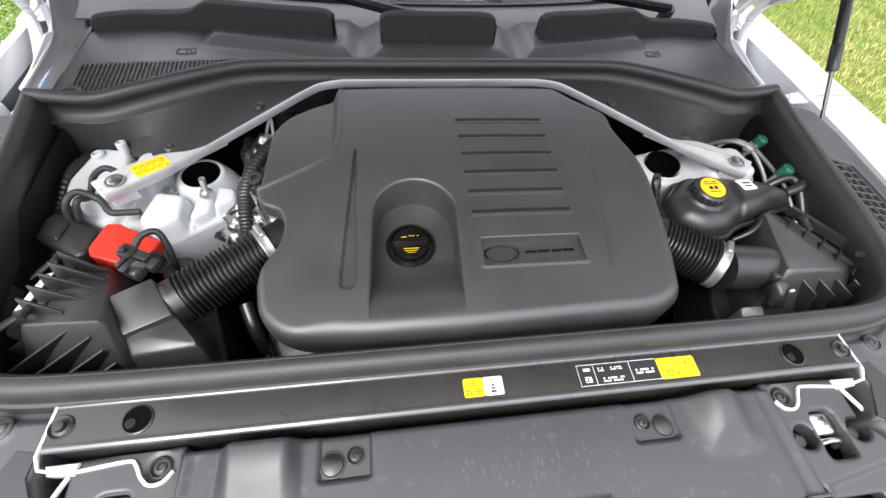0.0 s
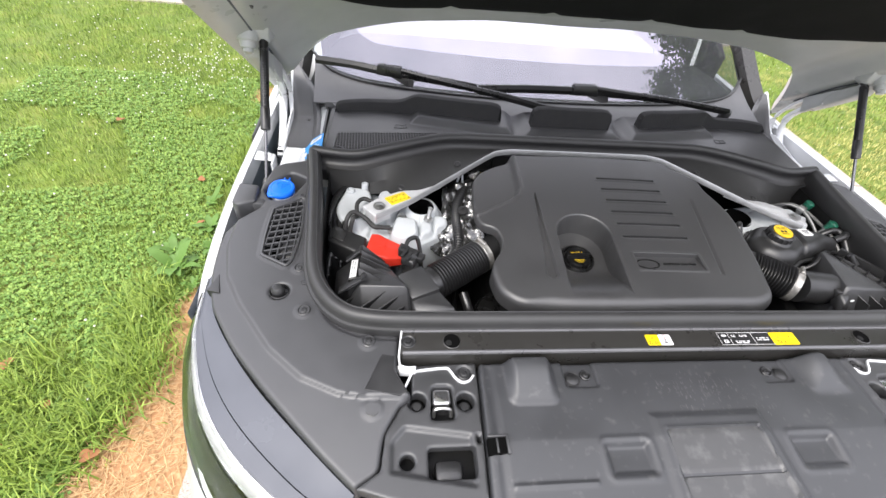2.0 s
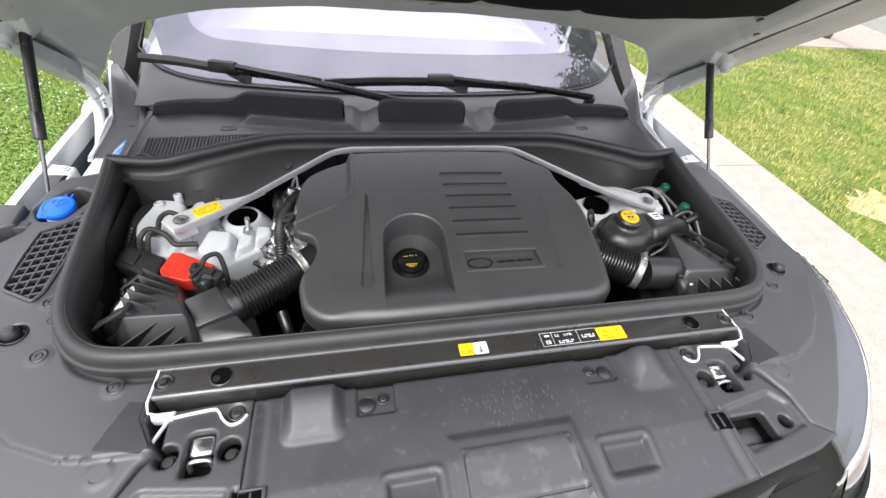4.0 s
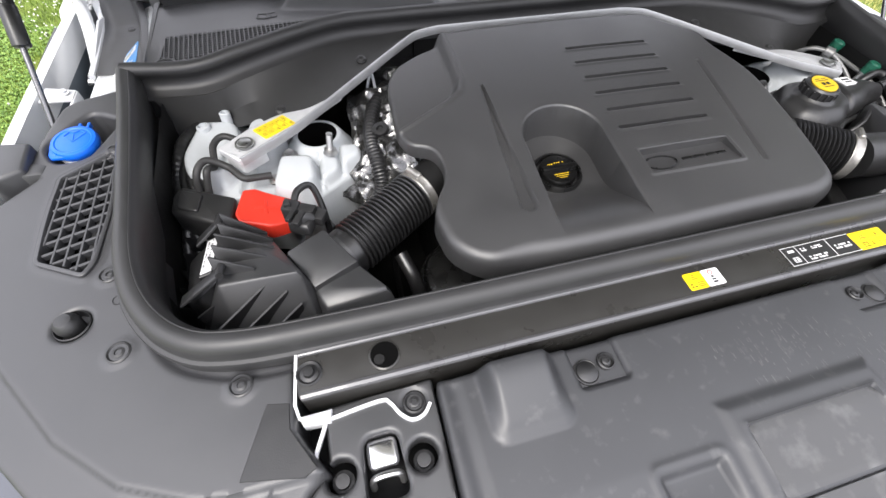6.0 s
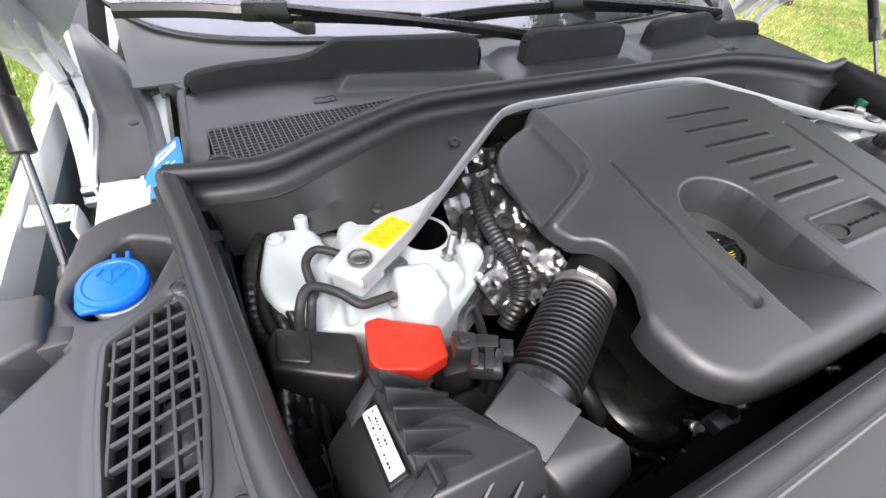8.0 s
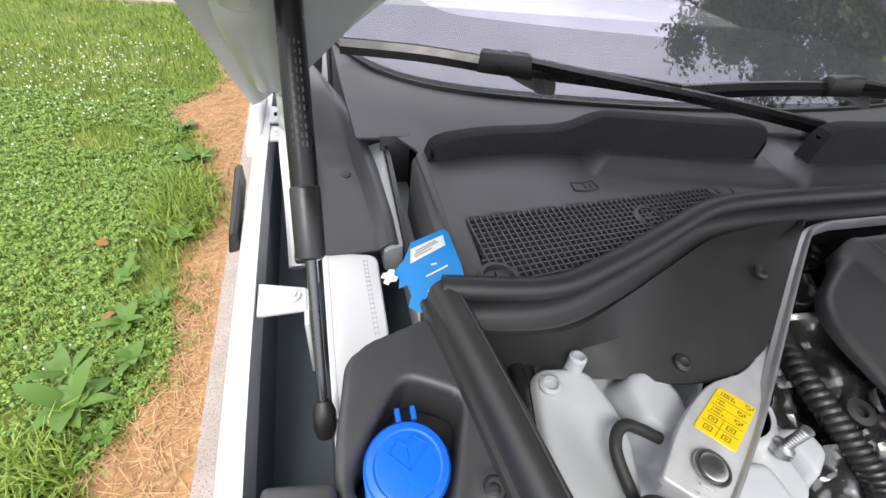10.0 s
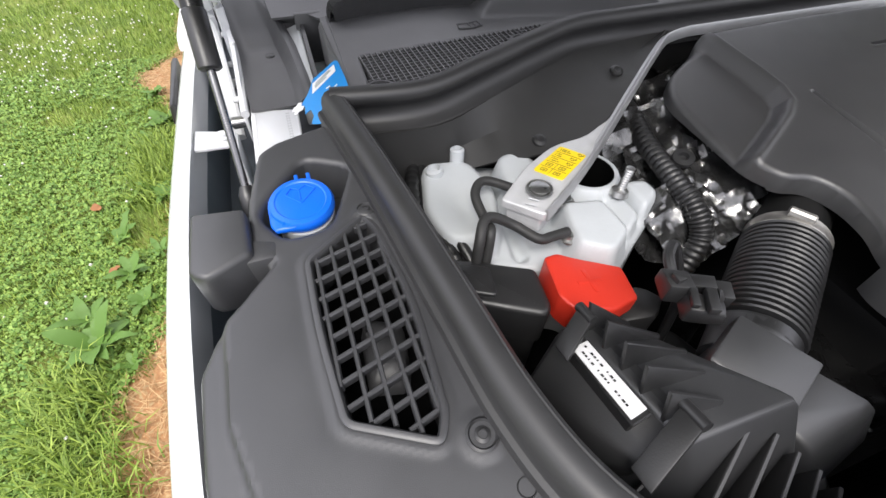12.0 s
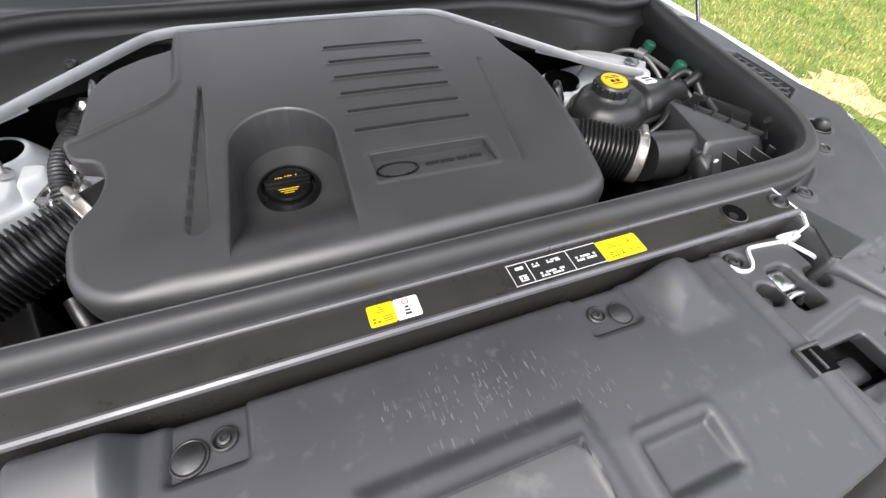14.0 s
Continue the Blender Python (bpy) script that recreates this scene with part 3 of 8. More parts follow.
GROOVES = [fillet([(0.006, 0.4688 - 0.0412 * i), (0.170, 0.4688 - 0.0412 * i), (0.170, 0.4762 - 0.0412 * i), (0.006, 0.4762 - 0.0412 * i)], 0.0015, 2) for i in range(6)]


def strip(X, Y, a, b):
    """Distance from the line a-b and the way along it, 0 to 1."""
    ex, ey = b[0] - a[0], b[1] - a[1]
    t = np.clip(((X - a[0]) * ex + (Y - a[1]) * ey) / (ex * ex + ey * ey), 0, 1)
    return np.hypot(X - a[0] - t * ex, Y - a[1] - t * ey), t


def cover_top(X, Y):
    z = 1.150 + 0.075 * (Y - 0.18) - 0.10 * X * X
    s, _, _ = polydist(X, Y, STEP_AREA)
    z = z - 0.016 * ramp(s, 0.0, 0.013) + 0.0028 * np.exp(-((s + 0.003) / 0.004) ** 2)
    for i in range(6):
        lip = np.exp(-((Y - 0.4658 + 0.0412 * i) / 0.0022) ** 2) * ramp(X, -0.002, 0.006) * (1 - ramp(X, 0.168, 0.176))
        z = z + 0.0013 * lip
    b = rbox(X, Y, 0.009, 0.168, 0.174, 0.219, 0.004)
    z = z + 0.0016 * np.exp(-(b / 0.0025) ** 2)
    d, t = strip(X, Y, (-0.173, 0.41), (-0.186, 0.16))
    z = z - (0.007 + 0.001 * t) * (1 - ramp(d, 0.0002 + 0.0085 * t, 0.0025 + 0.0105 * t))
    d, t = strip(X, Y, (0.247, 0.405), (0.207, 0.165))
    z = z - 0.003 * (1 - ramp(d, 0.001, 0.006))
    D = np.maximum(polydist(X, Y, COVER_OUT)[0], 0)
    front = np.maximum(ramp(Y, 0.14, 0.3), ramp(Y, 0.185, 0.215) * ramp(-X, 0.2, 0.26))
    left = ramp(-X, 0.2, 0.26)
    r = (0.024 - 0.009 * left) * (1 - front) + (0.02 - 0.013 * left) * front
    r = 0.005 + (r - 0.005) * ramp(np.hypot(X + 0.305, Y - 0.254), 0.056, 0.08)
    return z - roll(D, r)


def well_floor(X, Y, D):
    return cover_top(X, Y) - 0.062 * ramp(Y, 0.100, 0.225)


def cover_height(X, Y, D):
    q = np.maximum(-polydist(X, Y, BOWL)[0], 0)
    return cover_top(X, Y) - roll(q, 0.004) * ramp(Y, 0.105, 0.15)


def cover_foot(x, y):
    if abs(polydist(np.array([x]), np.array([y]), BOWL)[0][0]) < 0.001 and y > 0.0995:
        return float(well_floor(np.array([x]), np.array([y]), None)[0]) - 0.001
    if math.hypot(x + 0.312, y - 0.254) < 0.060:
        return 1.126
    if 0.0 < x < 0.18 and 0.16 < y < 0.225:
        return 1.134
    if 0.0 < x < 0.18 and 0.25 < y < 0.48:
        return float(cover_top(np.array([x]), np.array([y]))[0]) - 0.014
    return 1.128 if x < -0.2 and y > 0.285 else 1.074 + 0.022 * float(ramp(-x, 0.2, 0.29))


cover = thing("engine_cover", "matt black moulded plastic engine cover with ribs", "engine cover")
field("shell", COVER_OUT, 0.0021, cover_height, cover_foot, COVER, cover, holes=[BOWL, BADGE_OUT] + GROOVES, angle=50)
for i, g in enumerate(GROOVES):
    bm = bmesh.new()
    slab(bm, inset(ccw(g), -0.002), 1.12 + 0.075 * (0.29 - 0.0412 * i), 1.1365 + 0.075 * (0.29 - 0.0412 * i), 0.0005, n=1)
    part("groove_floor", bm, COVER, cover)
field("filler_well", BOWL, 0.003, well_floor, lambda x, y: float(well_floor(np.array([x]), np.array([y]), None)[0]) - 0.004, COVER, cover, angle=50)


def badge_z(y):
    """Height of the badge recess floor, which falls away to the rear."""
    return 1.1437 - (y - 0.171) * 0.10


bm = bmesh.new()
hull(bm, [(x, y, badge_z(y) + dz) for x in (0.009, 0.174) for y in (0.168, 0.219) for dz in (-0.008, 0.0)], 0.0003, 1)
floor_b = part("badge_recess", bm, COVER, cover)
bm = bmesh.new()
tube(bm, [(0.043 + 0.026 * math.cos(a), 0.193 + 0.0145 * math.sin(a), badge_z(0.193 + 0.0145 * math.sin(a)) + 0.0006) for a in [2 * math.pi * i / 40 for i in range(40)]], 0.0016, 8, closed=True, smooth=0)
part("oval_ring", bm, CAPBLK, floor_b)
bm = bmesh.new()
for x0, x1 in ((0.080, 0.097), (0.100, 0.119), (0.123, 0.138), (0.141, 0.158)):
    hull(bm, [(x, y, badge_z(y) + dz) for x in (x0, x1) for y in (0.190, 0.1955) for dz in (-0.001, 0.0016)], 0.0003, 1)
part("moulded_lettering", bm, CAPBLK, floor_b)

cap = thing("oil_filler_cap", "black oil filler cap with yellow print", "oil cap")
bm = bmesh.new()
lathe(bm, [(0.040, -0.01), (0.0405, 0.0), (0.038, 0.0045), (0.0345, 0.005), (0.033, 0.001), (0.033, -0.01)], (-0.09, 0.25, 1.098), (0, -0.06, 1), 36)
part("collar", bm, CAPBLK, cap)
bm = bmesh.new()
lathe(bm, [(0.0305, -0.01), (0.0305, 0.004), (0.0285, 0.0075), (0.026, 0.0078), (0.0, 0.0078)], (-0.09, 0.25, 1.098), (0, -0.06, 1), 36)
block(bm, -0.119, 0.2455, 1.104, -0.061, 0.2545, 1.1115, 0.002)
part("grip", bm, CAPBLK, cap)
bars("print", dashes(-0.105, 0.2595, -0.096, 0.2665, 3, 2) + dashes(-0.093, 0.2612, -0.076, 0.2652, 5, 1) + [(-0.103, 0.2368, -0.078, 0.238), (-0.101, 0.2328, -0.080, 0.2338), (-0.097, 0.2292, -0.084, 0.230)], 1.1064, YELLOWP, cap, "yellow printed symbols")

# ---- strut brace ----
brace = thing("strut_brace", "bare aluminium strut brace bolted over the towers", "strut brace")
bm = bmesh.new()
BR = [(-0.564, 0.3545, 1.1285), (-0.50, 0.396, 1.1315), (-0.45, 0.433, 1.137), (-0.35, 0.512, 1.151), (-0.262, 0.580, 1.163), (-0.232, 0.597, 1.165), (-0.195, 0.604, 1.166)]
BR = smooth_path(BR, 4)
BR = BR + [Vector((-p.x, p.y, p.z)) for p in BR[::-1]]
sweep(bm, BR, [(-0.007, -0.007), (-0.007, -0.0045), (-0.003, -0.003), (-0.0015, 0.0015), (-0.0008, 0.0025), (0.0012, 0.0025), (0.002, 0.0012), (0.0034, -0.0095), (0.0034, -0.012), (0.0018, -0.0125), (0.0, -0.0065)])
part("bar", bm, BARALU, brace, angle=28)
for s in (-1, 1):
    bm = bmesh.new()
    out = fillet([(-0.598, 0.388), (-0.566, 0.352), (-0.522, 0.381), (-0.445, 0.437), (-0.40, 0.473), (-0.415, 0.474), (-0.459, 0.450), (-0.503, 0.4505), (-0.554, 0.424)], [0.004, 0.004, 0.006, 0.006, 0.001, 0.004, 0.02, 0.02, 0.02], 3)
    slab(bm, [(-s * x, y) for x, y in out], 1.121, 1.1305, 0.002)
    slab(bm, [(-s * x, y) for x, y in fillet([(-0.592, 0.386), (-0.566, 0.357), (-0.53, 0.379), (-0.556, 0.41)], 0.004, 3)], 1.10, 1.1225, 0.002)
    bmesh.ops.rotate(bm, verts=bm.verts, cent=(s * 0.5, 0.43, 1.125), matrix=Matrix.Rotation(s * radians(2.5), 3, "Y"))
    part("end_plate", bm, ALU, brace)
    bm = bmesh.new()
    lathe(bm, [(0.0145, 0.0005), (0.014, 0.0025), (0.0125, 0.0025), (0.0118, 0.0005), (0.011, 0.0005), (0.0108, 0.0032), (0.009, 0.0042), (0.0, 0.0042)], (s * 0.557, 0.384, 1.1315), n=24)
    part("bolt", bm, STEEL, brace)
    for k in range(4):
        bm = bmesh.new()
        t = k * 0.006
        tube(bm, [(s * (0.580 - t), 0.371 + 0.9 * t, 1.1313 + 0.0003 * k), (s * (0.571 - t), 0.3635 + 0.9 * t, 1.1313 + 0.0003 * k)], 0.0008, 6, smooth=0)
        part("groove_ridge", bm, ALU, brace)
bm = bmesh.new()
lab = [(-0.546, 0.4175), (-0.498, 0.443), (-0.479, 0.4175), (-0.5255, 0.3905)]
slab(bm, fillet(lab, 0.003, 3), 1.127, 1.1318, 0.0002, n=1)
bmesh.ops.rotate(bm, verts=bm.verts, cent=(-0.5, 0.43, 1.125), matrix=Matrix.Rotation(-radians(2.5), 3, "Y"))
label = part("sticker", bm, YELLOW, brace, "yellow information sticker with black symbols")
bm = bmesh.new()
o, ex, ey = Vector((-0.546, 0.4175, 0)), Vector((0.048, 0.0255, 0)), Vector((0.020, -0.0262, 0))
marks = [(u, 0.06, u + 0.012, 0.94) for u in (0.21, 0.405, 0.60, 0.79)] + [(0.03, 0.49, 0.405, 0.505)]
for u, v in ((0.11, 0.27), (0.11, 0.72), (0.31, 0.27), (0.31, 0.72)):
    marks += [(u - 0.05, v - 0.11, u + 0.05, v - 0.085), (u - 0.05, v + 0.085, u + 0.05, v + 0.11), (u - 0.05, v - 0.085, u - 0.035, v + 0.085), (u + 0.035, v - 0.085, u + 0.05, v + 0.085), (u - 0.012, v - 0.04, u + 0.012, v + 0.04)]
for u, v, k in ((0.46, 0.12, 5), (0.53, 0.12, 4), (0.655, 0.12, 4), (0.72, 0.12, 3), (0.85, 0.12, 6), (0.90, 0.12, 5)):
    marks += [(u, v + 0.065 * i, u + 0.03, v + 0.065 * i + (0.05 if i % 3 else 0.03)) for i in range(k)]
for u, v in ((0.47, 0.68), (0.66, 0.64), (0.87, 0.72)):
    marks += [(u + 0.032 * i, v + 0.055 * j, u + 0.032 * i + 0.024, v + 0.055 * j + 0.042) for i in range(3) for j in range(4) if (i * 2 + j) % 3]
for a, b, c, d in marks:
    slab(bm, [tuple((o + ex * u + ey * v)[:2]) for u, v in ((a, b), (c, b), (c, d), (a, d))], 1.1316, 1.1321, 0.0001, n=1)
bmesh.ops.rotate(bm, verts=bm.verts, cent=(-0.5, 0.43, 1.125), matrix=Matrix.Rotation(-radians(2.5), 3, "Y"))
part("print", bm, OLIVE, label)

# ---- radiator cover ----
FRONT = [(-0.575, -0.222), (-0.516, -0.242), (-0.33, -0.27), (-0.14, -0.288), (0.0, -0.292), (0.14, -0.288), (0.33, -0.27), (0.516, -0.242), (0.575, -0.222)]


def shield_height(X, Y, D):
    z = 1.123 - 0.10 * np.maximum(-0.17 - Y, 0) + 0.0012 * np.sin(9 * X + 3) * np.sin(14 * Y)
    for s in (-1, 1):
        b = rbox(X * s, Y, 0.235, -0.115, 0.328, 0.02, 0.018)
        z = z + 0.021 * ramp(Y, -0.125, -0.045) * ramp(b, 0, 0.02 if s < 0 else 0.042) + 0.002 * ramp(b, 0, 0.006 if s < 0 else 0.03)
        p = rbox(X * s, Y, 0.158, -0.084, 0.220, -0.02, 0.006)
        z = z - 0.006 * ramp(p, 0, 0.003)
        k = rbox(X * s + (0.012 if s > 0 else 0), Y, 0.11 if s < 0 else 0.15, -0.226, 0.186 if s < 0 else 0.23, -0.176, 0.006)
        z = z - (0.004 + 0.005 * ramp(Y, -0.23, -0.18)) * ramp(k, 0, 0.008) + 0.0014 * np.exp(-((k + 0.005) / 0.004) ** 2)
    m = polydist(X, Y, [(-0.074, -0.158), (0.093, -0.158), (0.104, -0.33), (-0.082, -0.33)])[0]
    z = z + 0.004 * ramp(polydist(X, Y, [(-0.095, -0.13), (0.112, -0.13), (0.13, -0.33), (-0.105, -0.33)])[0], 0, 0.014)
    z = z - 0.0035 * ramp(m, 0, 0.003) + 0.0012 * np.exp(-((m - 0.0) / 0.002) ** 2)
    z = z - 0.0025 * ramp(np.minimum(m, -0.229 - Y), 0, 0.002)
    g = rbox(X, Y, -0.34, -0.236, -0.21, -0.229, 0.003)
    z = z + 0.0025 * ramp(g, -0.002, 0.003)
    gg = np.abs(np.abs(X) - 0.352)
    z = z - 0.003 * (1 - ramp(gg, 0.0, 0.012)) * ramp(-Y, 0.02, 0.05)
    return z - roll(D, 0.006)


shield = thing("radiator_cover", "scuffed black plastic cover over the radiator", "radiator cover")
field("shield", fillet([(-0.368, -0.035), (0.368, -0.035), (0.375, -0.262), (0.14, -0.287), (0.0, -0.291), (-0.14, -0.287), (-0.375, -0.262)], 0.006), 0.0026, shield_height, 1.075, SHIELD, shield, angle=50)
for s in (-1, 1):
    screw(shield, s * 0.178, -0.060, 1.119, 0.010)
    bm = bmesh.new()
    lathe(bm, [(0.0148, -0.002), (0.0145, 0.0004), (0.0132, 0.0006), (0.0125, 0.0002), (0.0118, 0.0018), (0.007, 0.0034), (0.0, 0.0038)], (s * 0.204, -0.066, 1.118), n=24)
    part("push_clip", bm, RUBBER, shield)

sr = random.Random(3)
bm = bmesh.new()
for k in range(120):
    a = sr.gauss(0, 1)
    x, y = 0.035 + 0.055 * a, -0.098 - 0.010 * a + 0.017 * sr.gauss(0, 1)
    h, w = sr.uniform(0.0008, 0.0045), sr.uniform(0.0003, 0.0008)
    lean = sr.uniform(-0.25, 0.15)
    q = [(x - w, y - h), (x + w, y - h), (x + w * 0.7 + lean * h, y + h), (x - w * 0.7 + lean * h, y + h)]
    zs = shield_height(np.array([p[0] for p in q]), np.array([p[1] for p in q]), np.ones(4)) + 0.0003
    bm.faces.new([bm.verts.new((p[0], p[1], float(z))) for p, z in zip(q, zs)])
tagged(part("splash_residue", bm, SCUFF, shield, "dried pale splash marks"), kind="stuff")
PLATE = fillet([(-0.072, -0.160), (0.091, -0.160), (0.0995, -0.2275), (-0.0755, -0.2275)], 0.008, 3)
field("plate", PLATE, 0.004, lambda X, Y, D: shield_height(X, Y, 1.0 + 0.0 * D) + 0.0012 - roll(D, 0.0015), 1.115, SHIELDUST, shield, "dust-filmed raised plate")
PLATE = fillet([(-0.0757, -0.231), (0.100, -0.231), (0.1045, -0.284), (-0.079, -0.284)], 0.004, 3)
field("plate", PLATE, 0.004, lambda X, Y, D: shield_height(X, Y, 1.0 + 0.0 * D) + 0.0034 - roll(D, 0.0015), 1.105, SHIELDUST, shield, "dust-filmed raised plate")
for s in (-1, 1):
    # black plate in place of a cut slot, its shade given by colour
    bm = bmesh.new()
    slab(bm, [(-s * x, y) for x, y in ((-0.3725, -0.190), (-0.3435, -0.187), (-0.343, -0.163), (-0.3725, -0.165))], 1.115, 1.1245, 0.0005, n=1)
    slot = part("clip_slot_shade", bm, CAVITY_SHADE, shield, "black plate standing for the shade in a clip opening")
    bm = bmesh.new()
    block(bm, -s * -0.3435, -0.1895, 1.118, -s * -0.3385, -0.161, 1.1285, 0.001)
    block(bm, -s * -0.372, -0.164, 1.118, -s * -0.339, -0.160, 1.128, 0.001)
    block(bm, -s * -0.359, -0.187, 1.118, -s * -0.356, -0.165, 1.1265, 0.0006)
    part("clip_frame", bm, PLASTIC, slot)

# ---- latch carriers ----
SATIN = material("satin_striker_metal", (0.74, 0.74, 0.76), 0.14, 0.95, vary=0.1, rvary=0.06)


def carrier(s):
    c = thing("latch_carrier", "black plastic latch surround with a pale metal striker", "latch panel", "latch surrounds")
    out = fillet([(-0.3705, -0.026), (-0.486, -0.03), (-0.487, -0.09), (-0.505, -0.104), (-0.529, -0.146), (-0.535, -0.2), (-0.57, -0.223), (-0.516, -0.24), (-0.3775, -0.261)], 0.004, 3)
    slot = fillet([(-0.453, -0.068), (-0.418, -0.068), (-0.415, -0.128), (-0.457, -0.128)], 0.010, 4)
    holes = [slot, disc(-0.478, -0.096, 0.0155), disc(-0.397, -0.098, 0.0155), rect(-0.463, -0.214, -0.390, -0.168, 0.004), disc(-0.495, -0.188, 0.0115), rect(-0.385, -0.166, -0.3785, -0.152, 0.002)]
    notch = fillet([(-0.39, -0.15), (-0.5, -0.133), (-0.522, -0.158), (-0.522, -0.205), (-0.39, -0.23)], 0.006, 3)
    flip = (lambda p: p) if s < 0 else mirrored

    def h(X, Y, D):
        z = 1.109 + 0.0 * X - 0.006 * ramp(polydist(X, Y, flip(notch))[0], 0, 0.007)
        d = np.hypot(np.abs(X) - 0.394, Y + 0.046)
        return z - 0.003 * (1 - ramp(d, 0.012, 0.016)) - roll(D, 0.003)
    field("plate", flip(out), 0.003, h, 1.085, PLASTIC, c, holes=[flip(x) for x in holes], angle=50)
    bm = bmesh.new()
    slab(bm, [(s * -x if s > 0 else x, y) for x, y in rect(-0.53, -0.24, -0.372, -0.03, 0.005)], 1.03, 1.055, 0.003)
    part("pocket_floor", bm, BAYDARK, c)
    bm = bmesh.new()
    slab(bm, [(-s * x if s > 0 else x, y) for x, y in rect(-0.452, -0.099, -0.420, -0.07, 0.007)], 1.06, 1.101, 0.005)
    st = part("striker", bm, SATIN, c, "pale satin metal striker")
    bm = bmesh.new()
    tube(bm, [(s * 0.45, -0.112, 1.085), (s * 0.447, -0.106, 1.1), (s * 0.424, -0.106, 1.1), (s * 0.42, -0.112, 1.085)], 0.0035, 8)
    part("hook", bm, STEEL, st)
    for x, y in ((0.478, -0.096), (0.397, -0.098)):
        bm = bmesh.new()
        lathe(bm, [(0.011, 0), (0.011, 0.002), (0.0075, 0.003), (0.007, 0.009), (0.0, 0.0095)], (s * x, y - 0.003, 1.088), n=14)
        part("bolt", bm, RUBBER, c)
    bm = bmesh.new()
    block(bm, s * 0.452, -0.212, 1.05, s * 0.408, -0.18, 1.084, 0.008)
    part("catch", bm, RUBBER, c)
    bm = bmesh.new()
    path = smooth_path([(s * 0.487, -0.043, 1.112), (s * 0.43, -0.037, 1.112), (s * 0.419, -0.042, 1.112), (s * 0.411, -0.055, 1.112), (s * 0.40, -0.064, 1.112), (s * 0.387, -0.062, 1.112), (s * 0.378, -0.052, 1.112)], 5)
    sweep(bm, path, [(-0.0017, -0.003), (-0.0017, 0.001), (0.0017, 0.001), (0.0017, -0.003)])
    sweep(bm, [Vector((s * 0.486, -0.046, 1.1115)), Vector((s * 0.497, -0.07, 1.1115)), Vector((s * 0.504, -0.094, 1.1115))], [(-0.0018, -0.003), (-0.0018, 0.001), (0.0018, 0.001), (0.0018, -0.003)])
    slab(bm, [(s * x, y) for x, y in ((0.512, -0.033), (0.478, -0.033), (0.48, -0.046), (0.507, -0.044))], 1.10, 1.116, 0.003)
    part("painted_edge", bm, WHITEP, c, "white painted flange edge")
    screw(c, s * 0.394, -0.046, 1.107, 0.012)


carrier(-1)
carrier(1)

# ---- front grille and bumper ----
grille = thing("front_grille", "gloss black front grille with horizontal slats", "grille")
def nose(k, width, dy, z):
    return [(width * i / 12, -0.297 - dy + 0.075 * (i / 12) ** 2 * (1 + 0.3 * k / 4) + 0.03 * (i / 12) ** 6, z) for i in range(-12, 13)]
bm = bmesh.new()
sweep(bm, [Vector(p) for p in nose(0, 0.56, 0.006, 1.075)], [(-0.02, -0.03), (-0.02, 0.0), (-0.012, 0.008), (0.012, 0.018), (0.012, -0.03)])
part("surround", bm, BLACKMET, grille)
for k in range(1, 7):
    bm = bmesh.new()
    sweep(bm, [Vector(p) for p in nose(k, 0.54, 0.012 + 0.014 * k, 1.062 - 0.036 * k)], [(-0.012, -0.006), (-0.014, 0.002), (0.0, 0.009), (0.012, 0.004), (0.012, -0.006)])
    part("slat", bm, BLACKMET, grille)
for i in range(-4, 5):
    bm = bmesh.new()
    x = i * 0.12
    y = -0.29 + 0.075 * (x / 0.54) ** 2
    hull(bm, [(x - 0.008, y - 0.01, 1.06), (x + 0.008, y - 0.01, 1.06), (x - 0.008, y - 0.09, 0.83), (x + 0.008, y - 0.09, 0.83), (x - 0.006, y + 0.02, 1.05), (x + 0.006, y + 0.02, 1.05), (x - 0.006, y, 0.83), (x + 0.006, y, 0.83)], 0.002)
    part("upright", bm, BLACKMET, grille)
bm = bmesh.new()
lathe(bm, [(0.03, 0.0), (0.03, 0.004), (0.027, 0.006), (0.0, 0.007)], (0.34, -0.335, 0.965), (0, -0.85, 0.5), 24)
for v in bm.verts:
    v.co.x = 0.34 + (v.co.x - 0.34) * 1.45
badge = part("badge", bm, BADGE, grille, "oval dark green badge")
bm = bmesh.new()
lathe(bm, [(0.0295, 0.0), (0.0325, 0.0), (0.0325, 0.006), (0.031, 0.0075), (0.0295, 0.006), (0.0295, 0.0)], (0.34, -0.335, 0.965), (0, -0.85, 0.5), 24)
for v in bm.verts:
    v.co.x = 0.34 + (v.co.x - 0.34) * 1.45
part("rim", bm, CHROME, badge, "bright chrome rim")
bm = bmesh.new()
block(bm, -0.55, -0.26, 0.62, 0.55, -0.2, 1.06, 0.01)
part("backing", bm, BAYDARK, grille)

# ---- wing covers ----
TERRACE = [(-0.60, 0.8), (-0.79, 0.8), (-0.865, 0.40), (-0.862, 0.24), (-0.841, 0.16), (-0.803, 0.095), (-0.731, 0.0), (-0.669, -0.054), (-0.605, -0.083), (-0.564, -0.089), (-0.45, -0.091), (-0.4, 0.2)]
